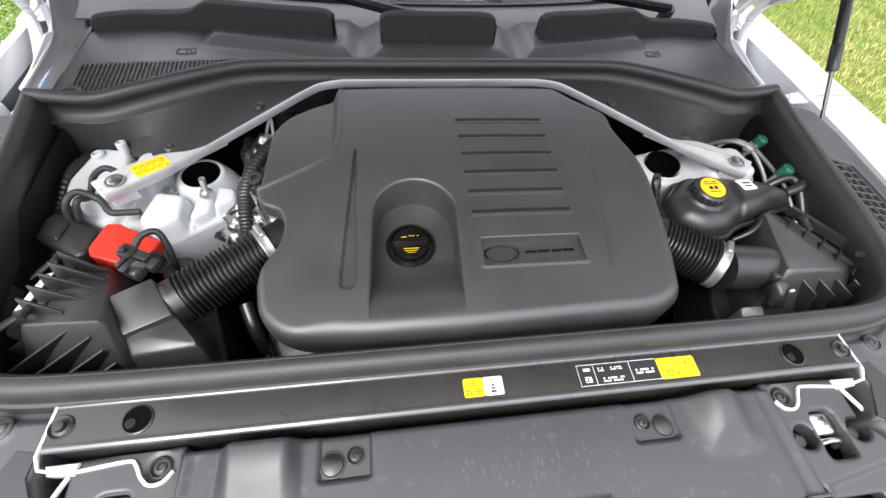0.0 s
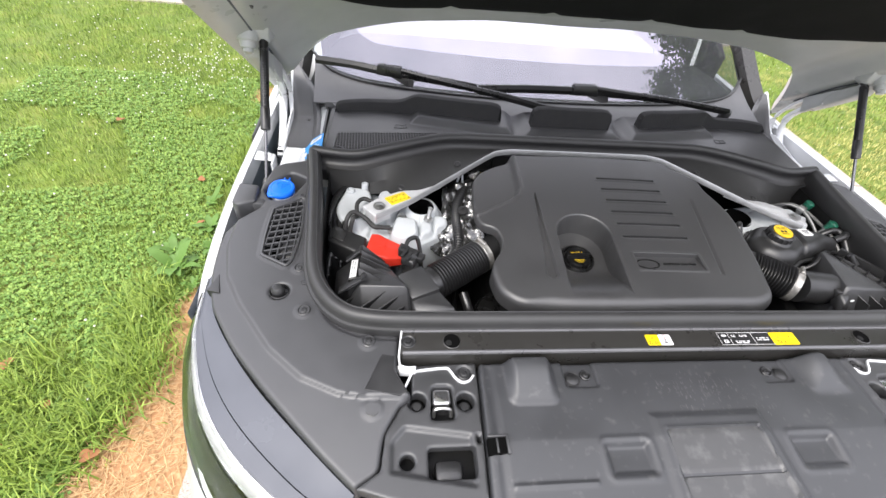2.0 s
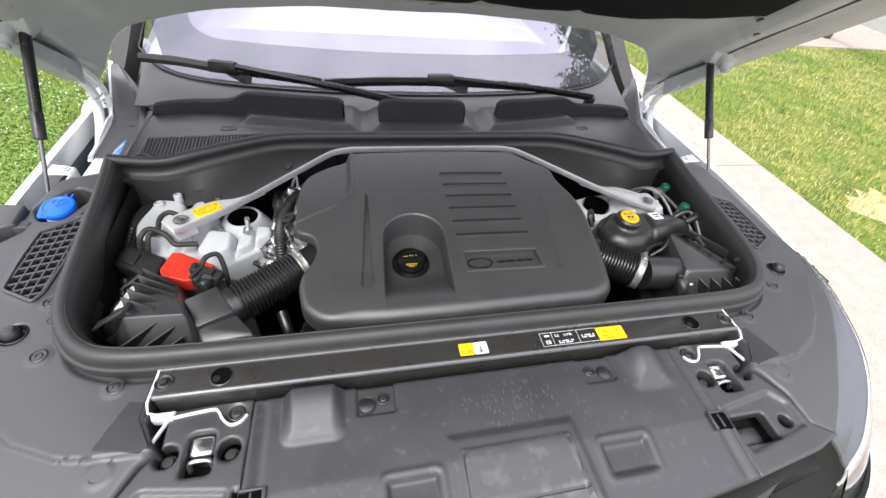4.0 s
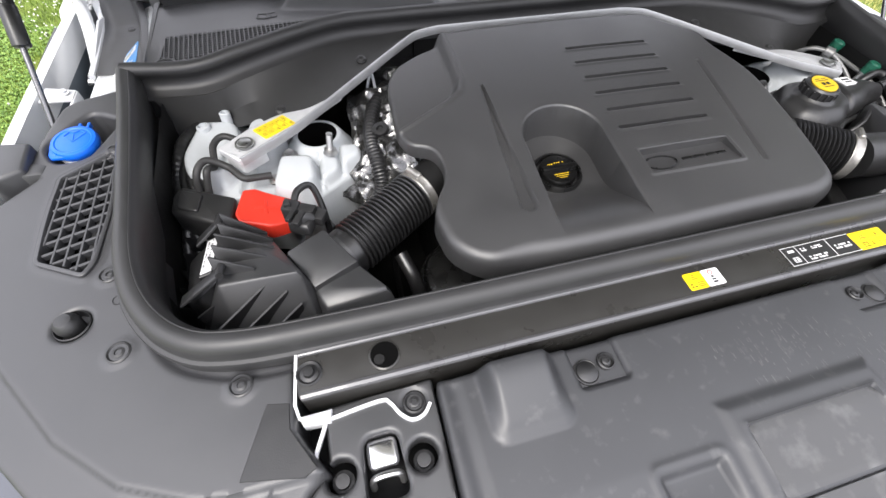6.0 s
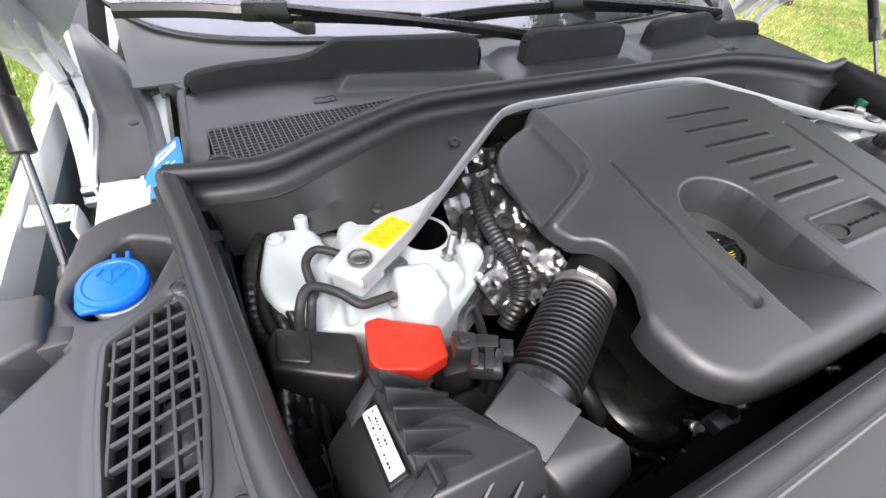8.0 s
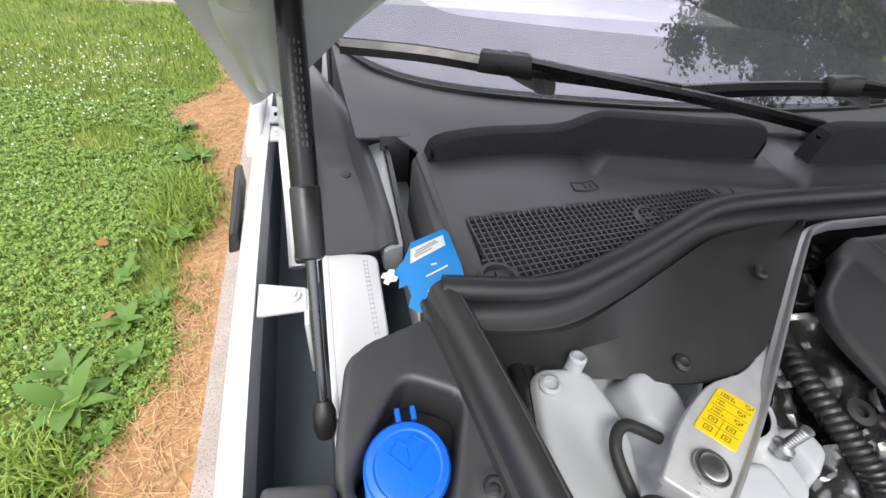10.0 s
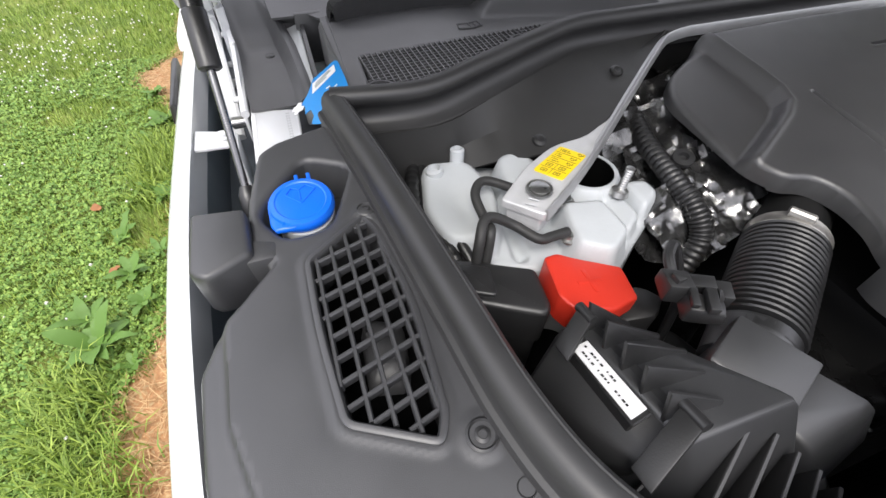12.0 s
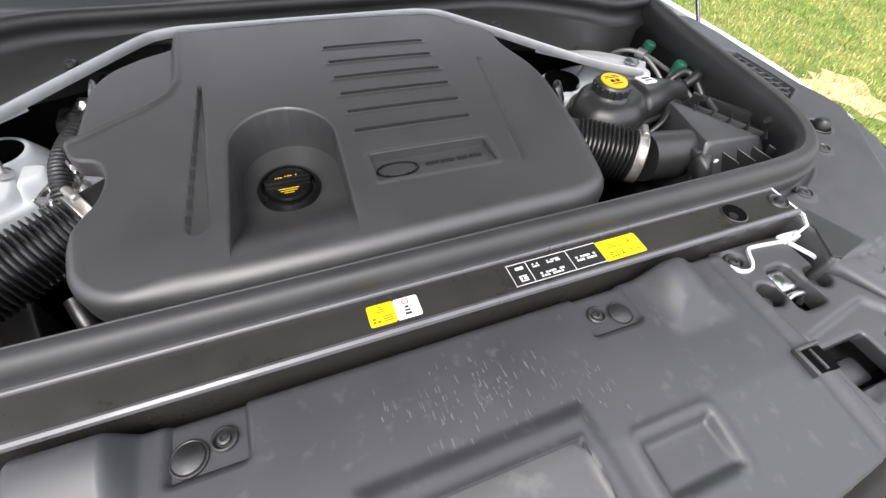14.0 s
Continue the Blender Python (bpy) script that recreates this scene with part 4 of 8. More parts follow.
WING = fillet([(-0.725, 0.6), (-0.706, 0.43), (-0.683, 0.25), (-0.663, 0.135), (-0.62, 0.06), (-0.56, 0.031), (-0.508, 0.026), (-0.513, -0.048), (-0.488, -0.092), (-0.507, -0.105), (-0.531, -0.147), (-0.537, -0.2), (-0.572, -0.222), (-0.635, -0.165), (-0.736, -0.062), (-0.803, 0.014), (-0.852, 0.088), (-0.868, 0.13), (-0.882, 0.196), (-0.886, 0.285), (-0.873, 0.313), (-0.822, 0.370), (-0.842, 0.376), (-0.84, 0.45), (-0.826, 0.525), (-0.805, 0.54), (-0.74, 0.56)], [0.01, 0.03, 0.03, 0.03, 0.03, 0.01, 0.003, 0.003, 0.003, 0.003, 0.01, 0.01, 0.004, 0.03, 0.03, 0.03, 0.01, 0.01, 0.02, 0.004, 0.004, 0.004, 0.004, 0.01, 0.01, 0.006, 0.01], 4)
VENT = fillet([(-0.738, 0.405), (-0.727, 0.385), (-0.718, 0.29), (-0.7235, 0.20), (-0.734, 0.180), (-0.793, 0.213), (-0.799, 0.29), (-0.798, 0.362)], [0.006, 0.01, 0.03, 0.008, 0.008, 0.008, 0.03, 0.008], 4)
POCKET = fillet([(-0.832, 0.43), (-0.805, 0.472), (-0.782, 0.502), (-0.735, 0.476), (-0.75, 0.44), (-0.77, 0.395), (-0.81, 0.392)], 0.014, 4)
FIXED = ((-0.684, 0.076, 0.0125), (-0.562, 0.009, 0.0125), (-0.55, -0.11, 0.0125), (-0.708, 0.180, 0.0115), (-0.734, 0.405, 0.0095))


# the other side has no filler, and its cover leaves the white wing edge bare
WING_R = fillet([(0.725, 0.6), (0.706, 0.43), (0.683, 0.25), (0.663, 0.135), (0.62, 0.06), (0.56, 0.031), (0.508, 0.026), (0.513, -0.048), (0.488, -0.092), (0.507, -0.105), (0.531, -0.147), (0.537, -0.2), (0.572, -0.222), (0.635, -0.165), (0.736, -0.062), (0.803, 0.014), (0.836, 0.075), (0.846, 0.13), (0.840, 0.20), (0.832, 0.235), (0.832, 0.36), (0.834, 0.45), (0.826, 0.525), (0.805, 0.54), (0.74, 0.56)][::-1], 0.006, 4)


def clip_line(outline, p, d, n=240, reach=0.3):
    """The longest stretch of a line that lies inside an outline."""
    t = np.linspace(-reach, reach, n)
    inn = polydist(p[0] + d[0] * t, p[1] + d[1] * t, outline)[0] > 0
    best, start = None, None
    for i in range(n):
        if inn[i] and start is None:
            start = i
        if start is not None and (not inn[i] or i == n - 1):
            if best is None or i - start > best[1] - best[0]:
                best = (start, i)
            start = None
    return None if best is None else [(p[0] + d[0] * t[k], p[1] + d[1] * t[k]) for k in best]


def wing_cover(s):
    flip = (lambda p: p) if s < 0 else mirrored

    def height(X, Y, D):
        z = 1.1275 + 0.022 * Y
        t = polydist(X, Y, flip(TERRACE))[0]
        z = z - 0.007 * (1 - ramp(t, -0.0045, 0.0)) - 0.10 * np.maximum(-t - 0.006, 0)
        sd = polydist(X, Y, flip(BAYSIDE))[0]
        z = z - 0.006 * ramp(sd, 0.0, 0.006)
        for x, y, r in FIXED:
            d = np.hypot(np.abs(X) + x, Y - y)
            z = z + 0.0015 * (1 - ramp(d, r * 1.15, r * 1.5))
        v = polydist(X, Y, flip(VENT))[0]
        z = z + 0.0014 * ramp(v, -0.007, -0.002)
        return z - roll(D, 0.006)
    w = thing("wing_cover", "black plastic wing cover with screws and a vent", "trim panel", "wing covers")
    field("panel", WING if s < 0 else WING_R, 0.0034, height, 1.05, WINGPL, w, holes=[flip(inset(ccw(VENT), 0.006)), disc(s * 0.737, 0.122, 0.0175)] + ([flip(POCKET)] if s < 0 else []), angle=50)
    vent = tagged(new("vent_grille"), "black lattice air intake grille")
    vent.parent = w
    bm = bmesh.new()
    outer, inner = ccw(flip(VENT)), inset(ccw(flip(VENT)), 0.006)
    rings = [[(x, y, 1.11) for x, y in outer], [(x, y, 1.1365) for x, y in outer], [(x, y, 1.1375) for x, y in inset(outer, 0.0015)], [(x, y, 1.1375) for x, y in inset(outer, 0.0045)], [(x, y, 1.135) for x, y in inner], [(x, y, 1.11) for x, y in inner]]
    vs = [[bm.verts.new(p) for p in r] for r in rings]
    for a, b in zip(vs, vs[1:]):
        for i in range(len(a)):
            bm.faces.new((a[i - 1], a[i], b[i], b[i - 1]))
    part("frame", bm, WINGPL, vent)
    for k in range(7):
        seg = clip_line(inner, (s * (0.7305 + 0.0145 * k), 0.30), (s * -0.02 * (k - 2) / 5, 1.0))
        if seg and math.dist(*seg) > 0.015:
            bm = bmesh.new()
            sweep(bm, [Vector((*seg[0], 1.1325)), Vector((*seg[1], 1.1325))], [(-0.0019, -0.006), (-0.0018, 0.0015), (-0.0010, 0.0027), (0.0010, 0.0027), (0.0018, 0.0015), (0.0019, -0.006)])
            part("bar", bm, WINGPL, vent)
    for k in range(14):
        seg = clip_line(inner, (s * 0.765, 0.175 + 0.019 * k), (-s * 0.94, 0.28))
        if seg and math.dist(*seg) > 0.012:
            bm = bmesh.new()
            sweep(bm, [Vector((*seg[0], 1.1325)), Vector((*seg[1], 1.1325))], [(-0.0019, -0.0055), (-0.0018, 0.0013), (-0.0010, 0.0024), (0.0010, 0.0024), (0.0018, 0.0013), (0.0019, -0.0055)])
            part("bar", bm, WINGPL, vent)
    # duct floor coloured black, as deep shade would leave it
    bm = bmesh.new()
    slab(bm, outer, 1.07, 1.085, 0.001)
    part("duct_floor", bm, CAVITY_SHADE, vent)
    bm = bmesh.new()
    hull(bm, [(s * x, y, z) for x, y, z in ((0.775, 0.245, 1.085), (0.735, 0.235, 1.085), (0.728, 0.30, 1.085), (0.768, 0.325, 1.085), (0.765, 0.262, 1.104), (0.74, 0.255, 1.10), (0.735, 0.295, 1.104), (0.762, 0.305, 1.10))], 0.006)
    part("duct_insert", bm, COWLPL, vent, "dull grey moulding inside the duct")
    bm = bmesh.new()
    slab(bm, [(s * -x, y) for x, y in ((-0.564, -0.081), (-0.538, -0.016), (-0.516, -0.021), (-0.517, -0.046), (-0.495, -0.086), (-0.507, -0.092))], 1.11, 1.1276, 0.0008, n=1)
    part("corner_plate", bm, DARKPL, w, "darker smooth corner plate")
    for x, y, r in FIXED:
        screw(w, s * -x, y, 1.1285 + 0.022 * y - (0.0105 if y < -0.1 else 0), r)
    bm = bmesh.new()
    lathe(bm, [(0.0175, -0.012), (0.0185, 0.0), (0.0175, 0.001), (0.0158, -0.010), (0.0, -0.011)], (s * 0.737, 0.122, 1.1295), n=26)
    part("buffer_cup", bm, DARKPL, w)
    bm = bmesh.new()
    lathe(bm, [(0.0110, -0.010), (0.0132, 0.003), (0.0122, 0.0100), (0.008, 0.0145), (0.0, 0.016)], (s * 0.739, 0.1215, 1.1285), n=22)
    part("buffer", bm, RUBBER, w, "round black rubber buffer")
    if s > 0:
        return w
    bm = bmesh.new()
    hull(bm, [(s * x, y, z) for x, y, z in ((0.886, 0.436, 1.09), (0.886, 0.436, 1.150), (0.840, 0.430, 1.150), (0.838, 0.430, 1.09), (0.838, 0.376, 1.147), (0.834, 0.374, 1.09), (0.872, 0.357, 1.147), (0.876, 0.360, 1.09), (0.887, 0.366, 1.147), (0.888, 0.37, 1.09))], 0.005, 3)
    hull(bm, [(s * x, y, z) for x, y, z in ((0.845, 0.40, 1.10), (0.845, 0.40, 1.139), (0.818, 0.392, 1.137), (0.818, 0.392, 1.10), (0.845, 0.371, 1.139), (0.845, 0.371, 1.09), (0.820, 0.373, 1.137), (0.820, 0.375, 1.09))], 0.003)
    part("corner_block", bm, WINGPL, w)
    for y in (0.155,):
        bm = bmesh.new()
        lathe(bm, [(0.0065, 0), (0.006, 0.001), (0.0045, -0.001), (0.0, -0.001)], (s * 0.694, y - 0.012, 1.1305), n=12)
        part("drain_notch", bm, DARKPL, w)
    return w


BAYSIDE = fillet([(-0.69, 0.62), (-0.725, 0.6), (-0.722, 0.43), (-0.704, 0.25), (-0.682, 0.125), (-0.635, 0.04), (-0.57, 0.012), (-0.49, 0.008), (-0.3, 0.2), (-0.5, 0.62)], 0.03)
wing_l = wing_cover(-1)
wing_r = wing_cover(1)

# ---- washer filler ----
wash = thing("washer_filler_cap", "bright blue screen-wash cap on a white neck", "washer cap")
bm = bmesh.new()
lathe(bm, [(0.0275, -0.05), (0.028, -0.02), (0.029, -0.004), (0.0, -0.004)], (-0.790, 0.4305, 1.132), (0.0, -0.1, 1), 30)
part("neck", bm, CASTW, wash, "white plastic filler neck")
bm = bmesh.new()
ax = Vector((0.0, -0.1, 1)).normalized()
lathe(bm, [(0.0295, -0.004), (0.031, 0.0), (0.031, 0.005), (0.029, 0.0085), (0.0245, 0.0095), (0.023, 0.0085), (0.0215, 0.0088), (0.0, 0.0095)], (-0.7905, 0.4325, 1.134), ax, 40)
hull(bm, [(-0.7905 + 0.0305 * math.cos(radians(a)), 0.4325 + 0.0305 * math.sin(radians(a)), z - 0.1 * 0.0305 * math.sin(radians(a)) * -1) for a in range(165, 292, 14) for z in (1.134, 1.1405)] + [(-0.8175, 0.4045, 1.1315), (-0.8175, 0.4045, 1.1365), (-0.8215, 0.412, 1.132), (-0.8215, 0.412, 1.137)], 0.0012)
for dx in (-0.006, 0.006):
    block(bm, -0.785 + dx - 0.002, 0.464, 1.132, -0.785 + dx + 0.002, 0.475, 1.14, 0.001)
lid = part("lid", bm, BLUE, wash)
bm = bmesh.new()
for a, b in (((-0.803, 0.44), (-0.79, 0.426)), ((-0.79, 0.426), (-0.775, 0.442)), ((-0.803, 0.44), (-0.797, 0.448)), ((-0.775, 0.442), (-0.783, 0.449)), ((-0.797, 0.448), (-0.79, 0.444)), ((-0.79, 0.444), (-0.783, 0.449)), ((-0.79, 0.43), (-0.79, 0.441))):
    tube(bm, [(a[0], a[1] + 0.001, 1.1438 + 0.1 * (a[1] - 0.433)), (b[0], b[1] + 0.001, 1.1438 + 0.1 * (b[1] - 0.433))], 0.0008, 6, smooth=0)
part("moulded_symbol", bm, BLUE, lid)
bm = bmesh.new()
slab(bm, POCKET, 1.06, 1.088, 0.002)
part("pocket_floor", bm, DARKPL, wash)


# ---- car body ----
BARSILVER = material("satin_silver_trim", (0.8, 0.8, 0.82), 0.25, 0.6, vary=0.06)
INNERP = material("blue_grey_inner_paint", (0.085, 0.09, 0.105), 0.2, vary=0.12, scale=12)
car = thing("car", "glossy white car with its bonnet raised", "car")
for s in (-1, 1):
    path = smooth_path([(-0.918, 1.45, 1.12), (-0.922, 1.08, 1.108), (-0.926, 0.75, 1.106), (-0.924, 0.44, 1.104), (-0.912, 0.22, 1.096), (-0.905, 0.1, 1.06), (-0.90, 0.0, 1.0), (-0.885, -0.1, 0.95)], 5)
    inner = [Vector((min(p.x + 0.019, -0.86), p.y, p.z)) for p in path]
    rows = [[Vector((v.x, v.y, v.z - 0.05)) for v in inner], inner, [Vector((v.x + 0.004, v.y, v.z + 0.004)) for v in path], path, [Vector((v.x - 0.006, v.y, v.z - 0.02)) for v in path], [Vector((v.x - 0.02, v.y, v.z - 0.14)) for v in path], [Vector((v.x - 0.03, v.y, v.z - 0.34)) for v in path], [Vector((v.x - 0.01, v.y, 0.42)) for v in path]]
    sheet("wing", [[(-s * p.x, p.y, p.z) for p in r] for r in rows], 0.003, WHITEP, car)
# bumper skin round the nose
rows = []
for out, z in ((0.0, 0.98), (0.03, 0.93), (0.045, 0.8), (0.04, 0.6), (0.0, 0.45)):
    rows.append([(x * (1 + out * 0.6), y - out, z) for x, y, _ in smooth_path([(-0.9, 0.02, 0), (-0.865, -0.1, 0), (-0.80, -0.2, 0), (-0.70, -0.29, 0), (-0.58, -0.34, 0)], 5)])
for s in (-1, 1):
    sheet("bumper", [[(-s * x, y, z) for x, y, z in r] for r in rows], 0.004, WHITEP, car)
bm = bmesh.new()
hull(bm, [(x, y, z) for x in (-0.92, 0.92) for y, z in ((-0.30, 0.32), (-0.30, 0.6), (1.2, 0.3), (1.2, 0.6), (4.1, 0.32), (4.2, 0.6))], 0.05)
part("underbody", bm, BAYDARK, car)
bm = bmesh.new()
hull(bm, [(sx * x, y, z) for sx in (-1, 1) for x, y, z in ((0.96, 1.35, 0.45), (0.97, 1.35, 0.9), (0.93, 1.35, 1.1), (0.96, 4.2, 0.45), (0.97, 4.3, 0.9), (0.9, 4.25, 1.1))], 0.04)
part("side_body", bm, WHITEP, car)
bm = bmesh.new()
hull(bm, [(sx * x, y, z) for sx in (-1, 1) for x, y, z in ((0.66, 1.78, 1.77), (0.68, 2.6, 1.84), (0.66, 3.9, 1.80), (0.66, 1.78, 1.73), (0.66, 3.9, 1.74))], 0.02)
part("roof", bm, WHITEP, car)
for s in (-1, 1):
    bm = bmesh.new()
    sweep(bm, smooth_path([(s * 0.86, 0.98, 1.13), (s * 0.845, 1.1, 1.2), (s * 0.80, 1.4, 1.44), (s * 0.72, 1.8, 1.745)], 5), [(-0.03, -0.03), (-0.03, 0.012), (0.02, 0.02), (0.03, -0.03)])
    part("screen_pillar", bm, BLACKMET, car)
    for y in (0.42, 3.4):
        bm = bmesh.new()
        lathe(bm, [(0.23, 0.0), (0.26, 0.01), (0.36, 0.01), (0.385, 0.05), (0.385, 0.2), (0.36, 0.24), (0.25, 0.24), (0.24, 0.2)], (s * 0.72, y, 0.385), (s, 0, 0), 40)
        wh = part("tyre", bm, TYRE, car)
        bm = bmesh.new()
        lathe(bm, [(0.25, 0.02), (0.25, 0.22), (0.23, 0.2), (0.08, 0.2), (0.05, 0.22), (0.0, 0.22)], (s * 0.72, y, 0.385), (s, 0, 0), 40)
        part("rim", bm, STEEL, wh)

# ---- inner wings beside the bay ----
inner_wing = thing("inner_wing", "dark blue-grey inner wing channel beside the bay", "body panel", kind="structure")
for s in (-1, 1):
    bm = bmesh.new()
    prof = [(-0.908, 1.09), (-0.905, 0.97), (-0.842, 0.965), (-0.84, 1.075)]
    rows = [[(-s * x, y, z) for x, z in prof] for y in (0.1, 0.45, 0.9, 1.35)]
    loft(bm, rows)
    part("channel", bm, CHANNEL, inner_wing)
    bm = bmesh.new()
    hull(bm, [(-s * x, y, z) for x in (-0.845, -0.70) for y in (0.1, 1.05) for z in (0.9, 0.98)], 0.01)
    part("shelf", bm, CHANNEL, inner_wing)

rail_l = thing("wing_rail", "white painted wing rail with a stamped number", "body rail", "wing rails")
rail_r = thing("wing_rail", "white painted wing rail beside the hinge", "body rail", "wing rails")
for s, rail in ((-1, rail_l), (1, rail_r)):
    out = fillet([(-0.838, 0.40), (-0.808, 0.40), (-0.806, 0.567), (-0.778, 0.572), (-0.774, 0.70), (-0.836, 0.712)], [0.003, 0.004, 0.012, 0.014, 0.014, 0.004], 4)
    bm = bmesh.new()
    slab(bm, [(-s * x, y) for x, y in out], 1.055, 1.083, 0.003)
    hull(bm, [(-s * x, y, z) for x in (-0.84, -0.832) for y in (0.40, 1.0) for z in (1.0, 1.083)], 0.002)
    part("rail", bm, WHITEP, rail)
    bm = bmesh.new()
    hull(bm, [(-s * x, y, z) for x, y, z in ((-0.906, 0.612, 1.100), (-0.906, 0.655, 1.100), (-0.858, 0.648, 1.094), (-0.858, 0.618, 1.094), (-0.906, 0.612, 1.095), (-0.906, 0.655, 1.095), (-0.858, 0.648, 1.089), (-0.858, 0.618, 1.089))], 0.0015)
    hull(bm, [(-s * x, y, z) for x in (-0.861, -0.856) for y in (0.60, 0.648) for z in (1.0, 1.092)], 0.0015)
    br = part("bracket", bm, WHITEP, rail)
    bm = bmesh.new()
    lathe(bm, [(0.0095, 0), (0.0095, 0.002), (0.006, 0.0025), (0.0058, 0.006), (0.0, 0.0068)], (-s * -0.873, 0.636, 1.0965), n=12)
    part("bolt", bm, WHITEP, br)
    bm = bmesh.new()
    hull(bm, [(-s * x, y, z) for x, y in ((-0.916, 0.942), (-0.882, 0.946), (-0.882, 0.985), (-0.914, 0.99)) for z in (1.0985, 1.1035)], 0.0018)
    hull(bm, [(-s * x, y, z) for x, y in ((-0.916, 0.99), (-0.889, 0.995), (-0.887, 1.045), (-0.914, 1.05)) for z in (1.1025, 1.1075)], 0.0018)
    hull(bm, [(-s * x, y, z) for x, y, z in ((-0.936, 0.90, 1.094), (-0.912, 0.925, 1.094), (-0.936, 0.93, 1.112), (-0.914, 0.95, 1.112), (-0.934, 1.08, 1.118), (-0.91, 1.07, 1.116), (-0.934, 1.08, 1.09), (-0.908, 1.07, 1.09))], 0.004)
    br = part("bracket", bm, WHITEP, rail)
    bm = bmesh.new()
    lathe(bm, [(0.010, 0), (0.010, 0.002), (0.0068, 0.0025), (0.0065, 0.008), (0.0, 0.0088)], (-s * -0.8935, 0.963, 1.1035), n=6)
    part("bolt", bm, WHITEP, br)
    # thin black block paints the dark of a square hole
    bm = bmesh.new()
    block(bm, -s * -0.893 - 0.006, 1.012, 1.107, -s * -0.893 + 0.006, 1.024, 1.1082, 0.0004, 1)
    part("square_hole_shade", bm, CAVITY_SHADE, br)
bm = bmesh.new()
for k in range(17):
    y = 0.688 - 0.0066 * k
    for dx in (0.0, 0.0042):
        slab(bm, [(-0.7925 + dx, y), (-0.7918 + dx, y), (-0.7918 + dx, y + 0.0042), (-0.7925 + dx, y + 0.0042)], 1.082, 1.0834, 0.0001, n=1)
    slab(bm, [(-0.7925, y + 0.0018), (-0.788, y + 0.0018), (-0.788, y + 0.0024), (-0.7925, y + 0.0024)], 1.082, 1.0834, 0.0001, n=1)
part("stamped_number", bm, PRIMER, rail_l)
bm = bmesh.new()
lathe(bm, [(0.008, 0), (0.0075, 0.003), (0.004, 0.004), (0, 0.003)], (-0.79, 0.56, 1.084), n=14)
part("plug", bm, DARKPL, rail_l)

bm = bmesh.new()
hull(bm, [(x, y, z) for x, y, z in ((-0.951, 0.745, 1.06), (-0.945, 0.745, 1.091), (-0.937, 0.748, 1.094), (-0.94, 0.895, 1.094), (-0.951, 0.90, 1.091), (-0.957, 0.90, 1.06), (-0.937, 0.748, 1.06), (-0.94, 0.895, 1.06))], 0.003)
part("side_strip", bm, DARKPL, car, "black plastic strip on the wing edge")

# ---- bonnet hinges ----
for s in (-1, 1):
    h = tagged(new("hinge"), "white painted bonnet hinge with two arms")
    h.parent = car
    for pts, r in (([(0.874, 0.750, 1.02), (0.875, 0.823, 1.06), (0.876, 0.880, 1.11), (0.871, 0.892, 1.17), (0.866, 0.845, 1.235), (0.866, 0.80, 1.275)], 0.0105), ([(0.853, 0.86, 1.05), (0.855, 0.905, 1.10), (0.857, 0.925, 1.16), (0.860, 0.885, 1.23), (0.862, 0.83, 1.28)], 0.007)):
        bm = bmesh.new()
        sweep(bm, smooth_path([(s * x, y, z) for x, y, z in pts], 6), [(-r, -r * 0.5), (-r, r * 0.5), (-r * 0.6, r * 0.8), (r * 0.6, r * 0.8), (r, r * 0.5), (r, -r * 0.5), (r * 0.6, -r * 0.8), (-r * 0.6, -r * 0.8)])
        part("arm", bm, WHITEP, h)
    for y, z in ((0.79, 1.062), (0.885, 1.075), (0.93, 1.105)):
        bm = bmesh.new()
        lathe(bm, [(0.005, 0.0), (0.005, 0.018), (0.0035, 0.0195), (0.0, 0.0195)], (s * 0.848, y, z), (s, 0, 0), 12)
        part("rivet", bm, WHITEP, h)
    bm = bmesh.new()
    hull(bm, [(s * x, y, z) for x in (0.845, 0.85) for y, z in ((0.70, 1.04), (0.70, 1.085), (0.93, 1.04), (0.93, 1.10), (0.86, 1.115))], 0.002)
    part("base_plate", bm, WHITEP, h)
    for y, z in ((0.735, 1.055), (0.86, 1.052)):
        bm = bmesh.new()
        lathe(bm, [(0.009, -0.012), (0.009, 0.012), (0.006, 0.014), (0, 0.014)], (s * 0.86, y, z), (s, 0, 0), 14)
        part("pivot", bm, STEEL, h)

# ---- bonnet ----
bonnet = thing("bonnet", "raised white bonnet with a black felt liner beneath", "bonnet")


def bonnet_z(x, y):
    e = abs(x) / 0.93
    return 1.262 - 0.092 * e ** 3.2 + 0.055 * max(1 - (e / 0.9) ** 6, 0) + (0.96 - y) * 0.775 - 0.25 * max(0.35 - y, 0) ** 2


def rear_edge(x):
    e = abs(x)
    return 0.80 + 0.02 * (e / 0.6) ** 2 + 0.175 * float(np.clip((e - 0.69) / 0.23, 0, 1)) ** 1.4


def front_edge(x):
    return 0.03 + 0.22 * (abs(x) / 0.93) ** 4


def bonnet_grid(nu, nv, off, shrink=0.0, v0=0.0, v1=1.0, width=0.93, shape=None):
    rows = []
    for j in range(nv + 1):
        r = []
        for i in range(nu + 1):
            x = width * (-1 + 2 * i / nu)
            a, b = rear_edge(x), front_edge(x)
            v = v0 + (v1 - v0) * j / nv
            y = a + (b - a) * v
            d = off + (shape(x, y) if shape else 0.0)
            r.append((x, y + d * 0.61, bonnet_z(x, y) + d * 0.79))
        rows.append(r)
    return rows


